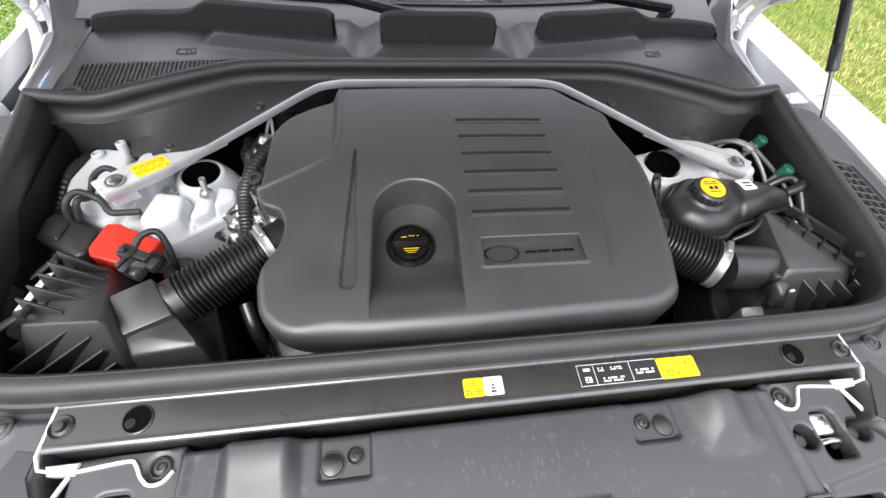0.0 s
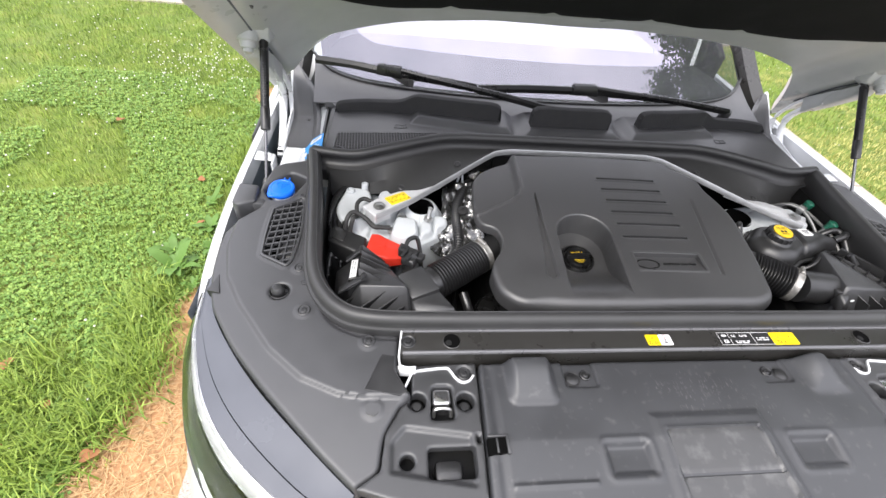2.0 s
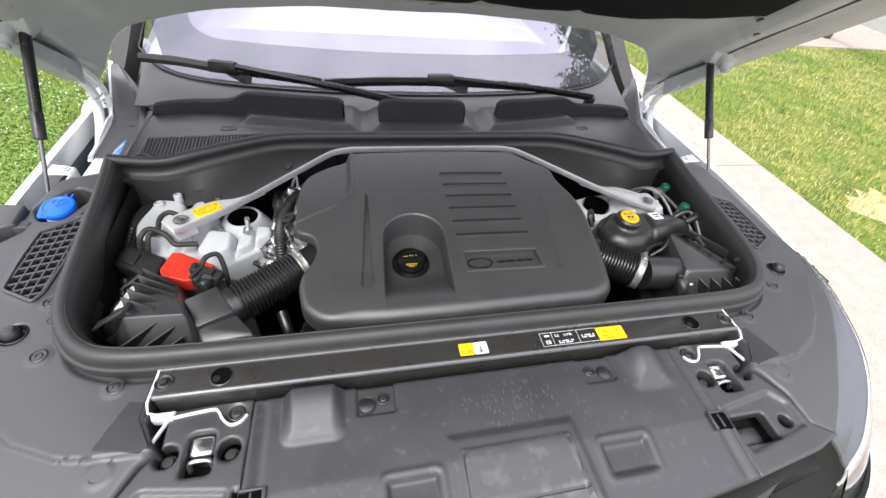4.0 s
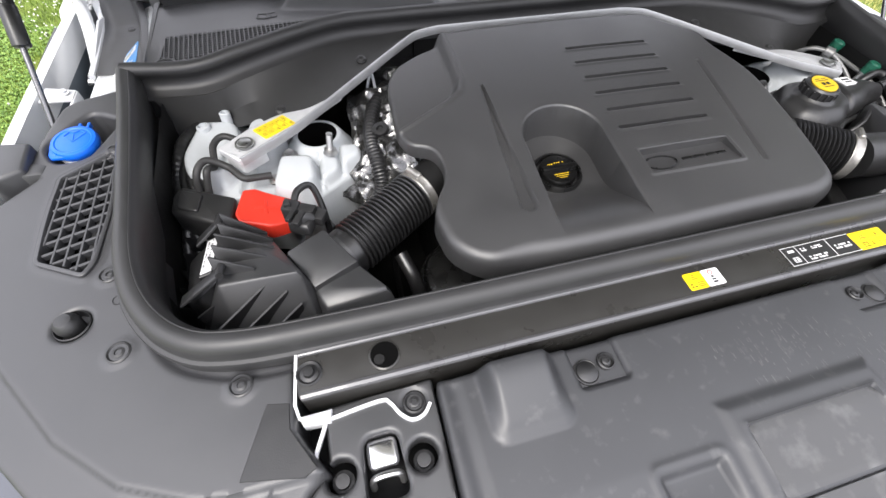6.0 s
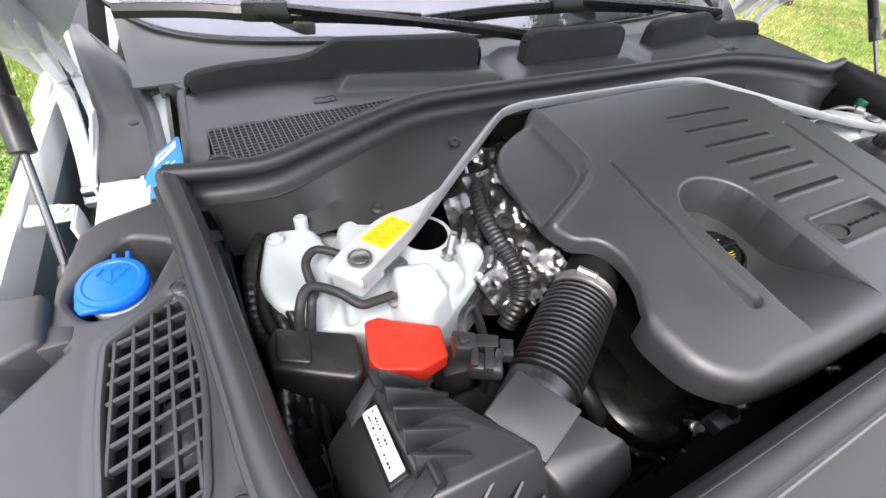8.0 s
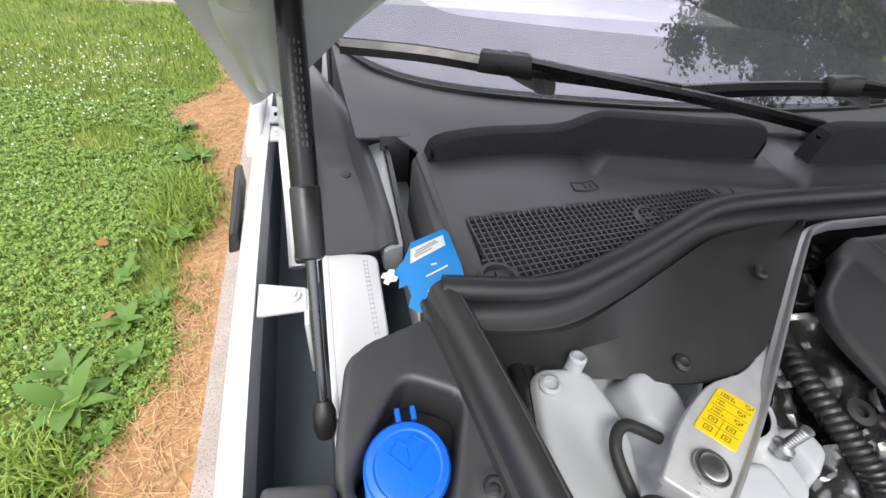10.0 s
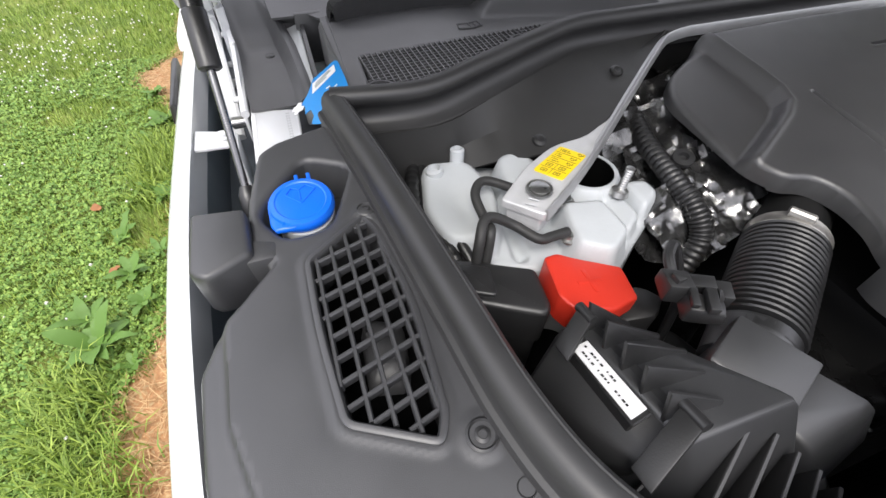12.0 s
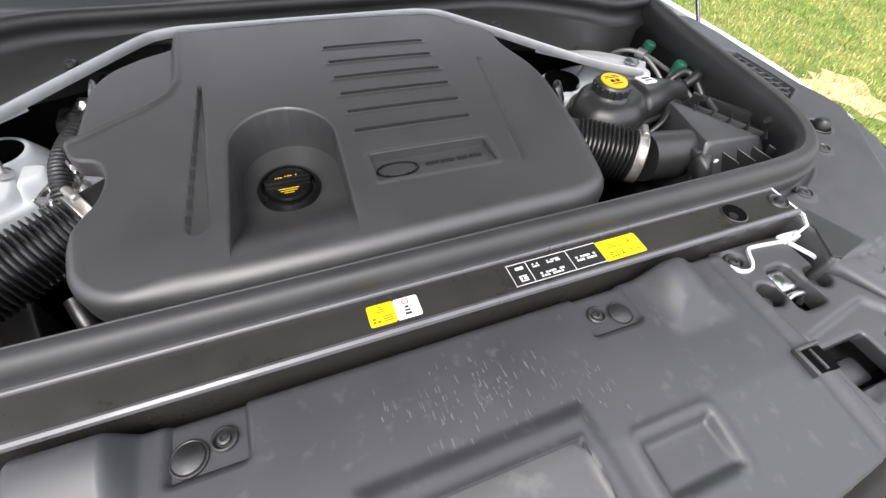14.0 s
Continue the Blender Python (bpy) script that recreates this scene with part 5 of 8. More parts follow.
def frame_shape(x, y):
    """Pressed frame of the inner skin: hollows between raised ribs."""
    e = abs(x)
    z = 0.018 * math.exp(-((e - 0.77) / 0.05) ** 2) * (1 if y < 0.8 else math.exp(-((y - 0.8) / 0.08) ** 2))
    z += 0.008 * math.exp(-((e - 0.86) / 0.018) ** 2)
    z -= 0.006 * math.exp(-((e - 0.815) / 0.007) ** 2) * (1 if y < 0.74 else math.exp(-((y - 0.74) / 0.04) ** 2))
    z -= 0.003 * math.exp(-((y - 0.755 + 0.02 * (e / 0.6) ** 2) / 0.006) ** 2) * (1 if e < 0.62 else 0)
    z += 0.004 * noise.noise((x * 6, y * 6, 0.0))
    return z


sheet("inner_skin", bonnet_grid(120, 80, 0.0, shape=frame_shape), 0.002, PRIMER, bonnet, "pale painted inner skin")
bm = bmesh.new()
upper = bonnet_grid(48, 30, 0.024)
rim = bonnet_grid(48, 30, 0.0)
ring_u = [r[0] for r in upper] + upper[-1][1:] + [r[-1] for r in upper[::-1]][1:] + upper[0][::-1][1:-1]
ring_l = [r[0] for r in rim] + rim[-1][1:] + [r[-1] for r in rim[::-1]][1:] + rim[0][::-1][1:-1]
loft(bm, upper)
loft(bm, [ring_l + ring_l[:1], ring_u + ring_u[:1]])
part("outer_skin", bm, WHITEP, bonnet)
rows = []
for j in range(31):
    r = []
    for i in range(61):
        x = 0.78 * (-1 + 2 * i / 60)
        tab = 0.012 * (1 if abs(abs(x) - 0.14) < 0.014 or abs(abs(x) - 0.40) < 0.014 else 0)
        a = 0.75 - 0.19 * max((abs(x) - 0.45) / 0.33, 0) ** 2 - tab
        y = a + (0.2 - a) * j / 30
        edge = min(j / 2, (60 - i) / 3, i / 3, 1)
        d = -0.012 * math.sqrt(max(edge, 0)) - 0.004 * noise.noise((x * 9, y * 9, 2.0))
        r.append((x, y + d * 0.61, bonnet_z(x, y) + d * 0.79))
    rows.append(r)
sheet("felt_liner", rows, 0.003, LINER, bonnet, "black felt sound liner")
for s in (-1, 1):
    bm = bmesh.new()
    run = [(0.874, 0.915), (0.868, 0.86), (0.860, 0.80), (0.865, 0.727), (0.862, 0.668), (0.858, 0.58), (0.855, 0.45), (0.85, 0.33)]
    tube(bm, [(s * x, y, bonnet_z(x, y) + frame_shape(x, y) - 0.0015) for x, y in run], 0.003, 8)
    part("sealant_seam", bm, INNERP, bonnet, "dark sealant seam along the fold")
    # dark discs on the skin paint the shade of open drain holes
    for x, y in ((0.83, 0.60), (0.80, 0.585)):
        bm = bmesh.new()
        lathe(bm, [(0.009, -0.002), (0.009, 0.0015), (0.0, 0.0015)], (s * x, y, bonnet_z(x, y) + frame_shape(x, y) - 0.001), (0, -0.61, -0.79), 14)
        part("drain_hole_shade", bm, DARKPL, bonnet)
    bm = bmesh.new()
    zb = bonnet_z(0.845, 0.715)
    hull(bm, [(s * x, y, zb + z) for x, y, z in ((0.822, 0.69, 0.035), (0.872, 0.69, 0.03), (0.822, 0.745, -0.005), (0.872, 0.745, -0.01), (0.83, 0.70, -0.006), (0.862, 0.70, -0.010), (0.845, 0.725, -0.022))], 0.005)
    part("strut_bracket", bm, PRIMER, bonnet)
    bm = bmesh.new()
    hull(bm, [(s * x, y, bonnet_z(0.875, y) + z) for x, y, z in ((0.905, 0.70, 0.0), (0.852, 0.70, 0.0), (0.902, 0.715, -0.045), (0.856, 0.715, -0.04), (0.902, 0.835, -0.052), (0.856, 0.835, -0.05), (0.905, 0.875, 0.0), (0.852, 0.875, 0.0), (0.878, 0.85, -0.062))], 0.008, 3)
    hull(bm, [(s * x, y, bonnet_z(0.875, y) + z) for x, y, z in ((0.876, 0.79, 0.0), (0.852, 0.79, 0.0), (0.874, 0.80, -0.05), (0.854, 0.80, -0.05), (0.874, 0.85, -0.06), (0.854, 0.85, -0.06), (0.876, 0.87, 0.0), (0.852, 0.87, 0.0))], 0.004, 2)
    hb = part("hinge_pocket", bm, PRIMER, bonnet, "pale painted hinge pocket")
    bm = bmesh.new()
    lathe(bm, [(0.026, -0.03), (0.0245, 0.0), (0.0215, 0.003), (0.019, 0.003), (0.0175, 0.016), (0.0145, 0.018), (0.012, 0.016), (0.012, 0.026), (0.008, 0.028), (0.0, 0.028)], (s * 0.878, 0.692, bonnet_z(0.878, 0.692) - 0.012), (0, -0.55, -0.83), 24)
    part("stepped_cup", bm, PRIMER, hb)

FAINT = material("faint_grey_print", (0.05, 0.05, 0.052), 0.5)

# ---- gas struts ----
for s in (-1, 1):
    g = thing("gas_strut", "black bonnet gas strut with a dark steel rod", "gas strut", "gas struts")
    a, b = Vector((s * 0.846, 0.492, 1.10)), Vector((s * 0.844, 0.712, 1.380 - 0.008 * s))
    bm = bmesh.new()
    tube(bm, [a, a.lerp(b, 0.5)], 0.0042, 12, smooth=0)
    part("rod", bm, DARKROD, g, "dark steel rod")
    bm = bmesh.new()
    tube(bm, [a.lerp(b, 0.46), a.lerp(b, 0.98)], 0.0105, 18, smooth=0)
    cyl = part("cylinder", bm, CAPBLK, g)
    bm = bmesh.new()
    tube(bm, [a.lerp(b, 0.38), a.lerp(b, 0.385), a.lerp(b, 0.53), a.lerp(b, 0.535)], 0.0117, 18, smooth=0, scales=[0.8, 1, 1, 0.9])
    part("sleeve", bm, RUBBER, g, "black rubber sleeve")
    bm = bmesh.new()
    lathe(bm, [(0.007, -0.012), (0.0095, -0.004), (0.0095, 0.010), (0.006, 0.02), (0.0045, 0.02)], a, b - a, 14)
    part("end_socket", bm, RUBBER, g)
    bm = bmesh.new()
    lathe(bm, [(0.0045, -0.012), (0.0095, 0.0), (0.0095, 0.012), (0.006, 0.018)], b, b - a, 14)
    part("end_socket", bm, RUBBER, g)
    bm = bmesh.new()
    tube(bm, [a + Vector((-s * 0.002, 0, -0.004)), a + Vector((-s * 0.03, 0.0, -0.012))], 0.005, 10, smooth=0)
    part("ball_stud", bm, STEEL, g)
    if s < 0:
        txt = bpy.data.curves.new("lettering", "FONT")
        txt.body, txt.size, txt.extrude, txt.align_x, txt.align_y = "BODY", 0.008, 0.0002, "CENTER", "CENTER"
        tmp = new("lettering", txt)
        me = bpy.data.meshes.new_from_object(tmp)
        bpy.data.objects.remove(tmp)
        d = (b - a).normalized()
        p = a.lerp(b, 0.905)
        face = (Vector((-0.84, 0.335, 1.446)) - p)
        nrm = (face - d * face.dot(d)).normalized()
        xx = d.cross(nrm)
        m = Matrix((xx, d, nrm)).transposed().to_4x4()
        me.transform(Matrix.Translation(p + nrm * 0.0106) @ m)
        finish("lettering", me, FAINT, cyl, "BODY in small pale capitals")
        bm = bmesh.new()
        for k in range(4):
            for j in range(12):
                u = (k - 1.5) * 0.0032
                q = a.lerp(b, 0.62 + 0.018 * j) + xx * u + nrm * math.sqrt(0.0105 ** 2 - u * u)
                w = 0.004 if (j * 3 + k * 5) % 4 else 0.002
                vs = [bm.verts.new(q + xx * dx + d * dy + nrm * 0.0002) for dx, dy in ((-0.0006, -w / 2), (0.0006, -w / 2), (0.0006, w / 2), (-0.0006, w / 2))]
                bm.faces.new(vs)
        part("small_print", bm, FAINT, cyl)

# ---- headlamps ----
for s in (-1, 1):
    lamp = thing("headlamp", "swept headlamp with a bright light bar behind clear lens", "headlamp", "headlamps")
    IN = smooth_path([(-0.876, 0.19, 1.108), (-0.866, 0.125, 1.105), (-0.85, 0.082, 1.102), (-0.80, 0.008, 1.098), (-0.734, -0.07, 1.094), (-0.63, -0.172, 1.09), (-0.572, -0.225, 1.088)], 6)
    MID = smooth_path([(-0.888, 0.175, 1.1), (-0.884, 0.09, 1.09), (-0.874, 0.035, 1.082), (-0.838, -0.06, 1.07), (-0.775, -0.145, 1.06), (-0.68, -0.225, 1.05), (-0.60, -0.265, 1.045)], 6)
    OUT = smooth_path([(-0.897, 0.15, 1.085), (-0.905, 0.06, 1.06), (-0.902, 0.0, 1.03), (-0.875, -0.1, 0.99), (-0.81, -0.20, 0.965), (-0.71, -0.285, 0.95), (-0.60, -0.325, 0.945)], 6)

    def mix(A, B, t, dz=0.0):
        return [(-s * (a.x * (1 - t) + b.x * t), a.y * (1 - t) + b.y * t, a.z * (1 - t) + b.z * t + dz) for a, b in zip(A, B)]
    sheet("housing", [mix(IN, MID, t, 0.004 * math.sin(math.pi * t)) for t in (0.0, 0.25, 0.5, 0.62)], 0.004, INNERP, lamp, "blue-grey upper housing")
    sheet("housing_lip", [mix(IN, MID, t, 0.002 + 0.003 * (t - 0.635)) for t in (0.64, 0.8, 0.97)], 0.004, INNERP, lamp)
    sheet("light_bar", [mix(MID, OUT, t, dz) for t, dz in ((-0.02, 0.0), (0.04, 0.006), (0.16, 0.007), (0.24, 0.002), (0.26, -0.008))], 0.004, BARSILVER, lamp, "bright silver light bar")
    bm = bmesh.new()
    hull(bm, [(-s * x, y, z) for x, y in ((-0.861, 0.170), (-0.873, 0.128), (-0.847, 0.122)) for z in (1.09, 1.1245 if s < 0 else 1.106)], 0.0015)
    part("corner_seal", bm, RUBBER, lamp, "black triangular corner seal")
    sheet("reflector", [mix(MID, OUT, t, -0.03 * math.sin(math.pi * t)) for t in (0.3, 0.5, 0.8, 1.0)], 0.003, DARKPL, lamp)
    ln = sheet("lens", [mix(MID, OUT, t, 0.012 * math.sin(math.pi * (0.2 + 0.8 * t))) for t in (0.0, 0.25, 0.5, 0.75, 1.0)], 0.003, LENS, lamp, "clear plastic lens")
    ln.visible_shadow = False

# ---- windscreen ----
screen = thing("windscreen", "curved laminated windscreen reflecting the sky", "windscreen")


def screen_point(u, v, lift=0.0):
    x = u * (0.82 - 0.10 * v)
    y = 0.93 + 0.12 * u * u + 0.85 * v
    return Vector((x, y - lift * 0.5, 1.160 + 0.53 * v - 0.03 * v * v + lift))


def foot_v(u):
    """How far the lower corners of the glass are rounded off."""
    return 0.09 * abs(u) ** 12


bm = bmesh.new()
rows = [[screen_point(-1 + i / 20, foot_v(-1 + i / 20) + (1 - foot_v(-1 + i / 20)) * j / 10) for i in range(41)] for j in range(11)]
loft(bm, rows)
bmesh.ops.recalc_face_normals(bm, faces=bm.faces)
bmesh.ops.solidify(bm, geom=bm.faces[:], thickness=0.005)
pane = part("pane", bm, GLASS, screen)
pane.visible_shadow = False
bm = bmesh.new()
edge = [screen_point(-1, v / 10, 0.004) for v in range(10, 0, -1)] + [screen_point(-1 + i / 20, foot_v(-1 + i / 20), 0.004) for i in range(41)] + [screen_point(1, v / 10, 0.004) for v in range(1, 11)]
sweep(bm, edge, [(-0.0028, -0.006), (-0.0028, 0.0005), (0.0028, 0.0005), (0.0028, -0.006)])
part("edge_trim", bm, RUBBER, screen, "black rubber edge trim")



def film_material(name, tint, body, amount, haze):
    m = bpy.data.materials.new(name)
    m.use_nodes = True
    n, l = m.node_tree.nodes, m.node_tree.links
    mx, sub, gl, du, tr = n.new("ShaderNodeMixShader"), n.new("ShaderNodeMixShader"), n.new("ShaderNodeBsdfGlossy"), n.new("ShaderNodeBsdfDiffuse"), n.new("ShaderNodeBsdfTransparent")
    gl.inputs["Color"].default_value, gl.inputs["Roughness"].default_value = (*tint, 1), 0.0
    du.inputs["Color"].default_value = (*body, 1)
    mx.inputs[0].default_value, sub.inputs[0].default_value = amount, haze
    l.new(tr.outputs[0], mx.inputs[1])
    l.new(gl.outputs[0], sub.inputs[1])
    l.new(du.outputs[0], sub.inputs[2])
    l.new(sub.outputs[0], mx.inputs[2])
    l.new(mx.outputs[0], n["Material Output"].inputs["Surface"])
    return m


FILM = film_material("lavender_heat_reflecting_film", (0.86, 0.82, 0.98), (0.55, 0.53, 0.62), 0.31, 0.10)
BAND = film_material("grey_glass_band", (0.62, 0.6, 0.70), (0.3, 0.3, 0.34), 0.26, 0.22)


def film_foot(u):
    """Lower edge of the coated field, with rounded corners."""
    t = min(max((abs(u) - 0.70) / 0.16, 0), 1)
    return 0.155 + 0.11 * (1 - math.sqrt(max(1 - t * t, 0)))


def film_rows(us, lo, hi, n):
    return [[screen_point(u, lo(u) + (hi(u) - lo(u)) * j / n, 0.0022) for u in us] for j in range(n + 1)]


def low_edge(u):
    return foot_v(u) + 0.012


US = [-0.86 + 1.72 * i / 60 for i in range(61)]
bm = bmesh.new()
loft(bm, film_rows(US, film_foot, lambda u: 0.96, 12))
film = part("reflecting_film", bm, FILM, screen, "lavender heat-reflecting film")
film.visible_shadow = False
bm = bmesh.new()
loft(bm, film_rows(US, low_edge, film_foot, 4))
for sg in (-1, 1):
    loft(bm, film_rows([sg * (0.86 + 0.125 * i / 6) for i in range(7)], low_edge, lambda u: 0.96, 12))
band = part("uncoated_band", bm, BAND, screen, "plain grey band round the coated glass")
band.visible_shadow = False
bm = bmesh.new()
loft(bm, [[screen_point(0.735 + 0.10 * t + 0.012 * k, 0.165 + 0.12 * t, -0.008) for k in (-1, 1)] for t in (0.0, 0.5, 1.0)])
part("corner_sticker", bm, WHITEL, screen, "small white paper sticker")
dash = thing("dashboard", "dark grey dashboard top behind the windscreen", "dashboard")
bm = bmesh.new()
slab(bm, fillet([(-0.78, 1.02), (0.78, 1.02), (0.80, 1.3), (0.70, 1.5), (-0.70, 1.5), (-0.80, 1.3)], 0.12), 0.9, 1.165, 0.03)
part("dash_top", bm, DASH, dash)
for x in (-0.38, 0.38):
    seat = tagged(new("front_seat"), "grey leather front seat with a headrest")
    seat.parent = car
    bm = bmesh.new()
    hull(bm, [(x + dx, y, z) for dx in (-0.25, 0.25) for y, z in ((2.3, 0.62), (2.45, 0.62), (2.5, 1.3), (2.62, 1.28))], 0.06, 3)
    part("backrest", bm, CREAM, seat)
    bm = bmesh.new()
    hull(bm, [(x + dx, y, z) for dx in (-0.25, 0.25) for y, z in ((1.8, 0.55), (1.8, 0.75), (2.4, 0.5), (2.4, 0.7))], 0.05, 3)
    part("cushion", bm, CREAM, seat)
    bm = bmesh.new()
    hull(bm, [(x + dx, y, z) for dx in (-0.13, 0.13) for y, z in ((2.52, 1.33), (2.52, 1.52), (2.62, 1.33), (2.62, 1.52))], 0.04, 3)
    part("headrest", bm, CREAM, seat)
cabin = thing("cabin_floor", "grey carpeted cabin floor with added panels that darken the cabin", "cabin", kind="structure")
bm = bmesh.new()
block(bm, -0.8, 1.5, 0.4, 0.8, 4.0, 0.5, 0.01)
part("carpet", bm, CREAM, cabin)
# panels added round the cabin to block outside light, side windows included
CABIN_DARK = material("cabin_darkening_grey", (0.05, 0.05, 0.052), 0.7, vary=0.2, scale=30, bump=0.2, bump_scale=300)
for s in (-1, 1):
    bm = bmesh.new()
    hull(bm, [(s * x, y, z) for x in (0.77, 0.80) for y, z in ((1.25, 0.5), (1.25, 1.24), (1.75, 1.52), (4.0, 1.52), (4.0, 0.5))], 0.006)
    part("side_light_block", bm, CABIN_DARK, cabin)
bm = bmesh.new()
block(bm, -0.77, 1.80, 1.66, 0.77, 4.0, 1.69, 0.01)
part("roof_light_block", bm, CABIN_DARK, cabin)
bm = bmesh.new()
block(bm, -0.77, 4.0, 0.5, 0.77, 4.04, 1.66, 0.01)
part("rear_light_block", bm, CABIN_DARK, cabin)

# ---- wipers ----
def wiper(tip, knob, end, pivot, kind_label):
    w = thing("wiper", kind_label, "wiper", "wipers")
    tip, knob, end, pivot = (Vector(p) for p in (tip, knob, end, pivot))
    bm = bmesh.new()
    sweep(bm, smooth_path([tip, tip.lerp(knob, 0.5) + Vector((0, 0, 0.004)), knob, knob.lerp(end, 0.5) + Vector((0, 0, 0.002)), end], 5), [(-0.009, -0.012), (-0.0095, 0.001), (-0.0065, 0.0035), (-0.0035, 0.010), (0.002, 0.0095), (0.009, 0.0), (0.009, -0.012)])
    part("blade", bm, CAPBLK, w)
    bm = bmesh.new()
    d = (end - tip).normalized()
    sd = d.cross(Vector((0, 0, 1))).normalized()
    hull(bm, [knob + d * u + sd * v + Vector((0, 0, z)) for u, v, z in ((-0.045, -0.014, -0.012), (0.045, -0.014, -0.012), (-0.045, 0.014, -0.012), (0.045, 0.014, -0.012), (-0.042, -0.010, 0.020), (0.035, -0.010, 0.022), (-0.042, 0.010, 0.020), (0.035, 0.010, 0.022))], 0.004)
    hull(bm, [knob + d * u + sd * v + Vector((0, 0, z)) for u, v, z in ((0.0, 0.010, -0.012), (0.045, 0.010, -0.012), (0.06, 0.022, -0.030), (0.085, 0.020, -0.030), (0.0, -0.004, 0.006), (0.045, -0.004, 0.006), (0.06, 0.008, -0.012), (0.085, 0.008, -0.012))], 0.003)
    part("connector", bm, CAPBLK, w)
    bm = bmesh.new()
    path = smooth_path([knob + d * 0.02 + Vector((0, 0, 0.012)), knob.lerp(pivot, 0.25) + Vector((0, -0.004, 0.012)), knob.lerp(pivot, 0.65) + Vector((0, 0, 0.008)), pivot], 6)
    n = len(path)
    sweep(bm, path, [(-0.009, -0.007), (-0.010, 0.003), (-0.004, 0.008), (0.004, 0.008), (0.010, 0.003), (0.009, -0.007)], scales=[0.75 + 0.6 * i / n for i in range(n)])
    part("arm", bm, CAPBLK, w)
    bm = bmesh.new()
    lathe(bm, [(0.016, -0.05), (0.016, 0.0), (0.013, 0.007), (0.0, 0.008)], pivot + Vector((0, 0, -0.004)), (0, -0.3, 1), 18)
    part("pivot_cap", bm, DARKPL, w)


wiper((-0.786, 1.045, 1.212), (-0.54, 0.953, 1.221), (-0.27, 0.872, 1.222), (-0.03, 0.788, 1.200), "black wiper parked across the passenger side of the windscreen")
wiper((-0.262, 0.886, 1.214), (0.083, 0.872, 1.232), (0.384, 0.891, 1.213), (0.585, 0.842, 1.205), "black wiper parked low behind the foam strips")

# ---- cowl ----
cowl = thing("cowl_panel", "black plastic cowl panel with an intake mesh", "cowl panel")
COWL = fillet([(-0.708, 0.575), (-0.63, 0.565), (-0.55, 0.58), (-0.46, 0.612), (-0.38, 0.642), (-0.28, 0.655), (0.28, 0.655), (0.38, 0.642), (0.46, 0.612), (0.55, 0.58), (0.63, 0.565), (0.708, 0.575), (0.712, 0.80), (0.66, 0.81), (-0.66, 0.81), (-0.712, 0.80)], 0.008, 3)
MESH = fillet([(-0.681, 0.666), (-0.31, 0.694), (-0.30, 0.675), (-0.36, 0.655), (-0.46, 0.618), (-0.55, 0.588), (-0.60, 0.576), (-0.655, 0.570), (-0.656, 0.588), (-0.684, 0.590)], 0.004, 3)


PLATFORM = fillet([(-0.485, 0.727), (-0.166, 0.672), (-0.15, 0.9), (-0.475, 0.9)], 0.014, 4)


def cowl_height(X, Y, D):
    z = 1.1615 + 0.03 * (Y - 0.68)
    for pts in (PLATFORM, [(0.02 - x, y) for x, y in PLATFORM]):
        z = z + 0.017 * ramp(polydist(X, Y, pts)[0], 0, 0.034)
    z = z + 0.016 * ramp(rbox(X, Y, -0.158, 0.667, 0.178, 0.9, 0.008), 0, 0.046)
    return z - roll(D, 0.0015)


field("cowl_top", COWL, 0.0038, cowl_height, 1.06, COWLPL, cowl, holes=[MESH], angle=50)
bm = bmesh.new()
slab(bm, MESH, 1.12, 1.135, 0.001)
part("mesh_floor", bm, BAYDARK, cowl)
mesh = tagged(new("intake_mesh"), "fine square plastic intake mesh")
mesh.parent = cowl
bm = bmesh.new()
for k in range(56):
    x = -0.688 + 0.0078 * k
    seg = clip_line(MESH, (x, 0.655), (-0.06, 1.0), 120, 0.1)
    if seg and math.dist(*seg) > 0.006:
        sweep(bm, [Vector((*seg[0], 1.1595)), Vector((*seg[1], 1.1615))], [(-0.0009, -0.008), (-0.0008, 0.0012), (0.0008, 0.0012), (0.0009, -0.008)])
for k in range(17):
    seg = clip_line(MESH, (-0.52, 0.568 + 0.0078 * k), (1.0, 0.085), 200, 0.35)
    if seg and math.dist(*seg) > 0.006:
        sweep(bm, [Vector((*seg[0], 1.1595)), Vector((*seg[1], 1.1605))], [(-0.0009, -0.008), (-0.0008, 0.001), (0.0008, 0.001), (0.0009, -0.008)])
tagged(part("lattice", bm, COWLPL, mesh), kind="stuff")
for x, y in ((-0.448, 0.646), (-0.674, 0.576), (-0.30, 0.69)):
    bm = bmesh.new()
    lathe(bm, [(0.022, -0.004), (0.021, 0.0), (0.016, 0.0012), (0.0145, -0.004), (0.0, -0.005)], (x, y, 1.1615), n=24)
    f = part("fixing_dish", bm, PLASTIC, cowl)
    bm = bmesh.new()
    block(bm, x - 0.009, y - 0.0015, 1.156, x + 0.009, y + 0.0015, 1.161, 0.0006)
    block(bm, x - 0.0015, y - 0.009, 1.156, x + 0.0015, y + 0.009, 1.1612, 0.0006)
    part("cross_head", bm, DARKPL, f)
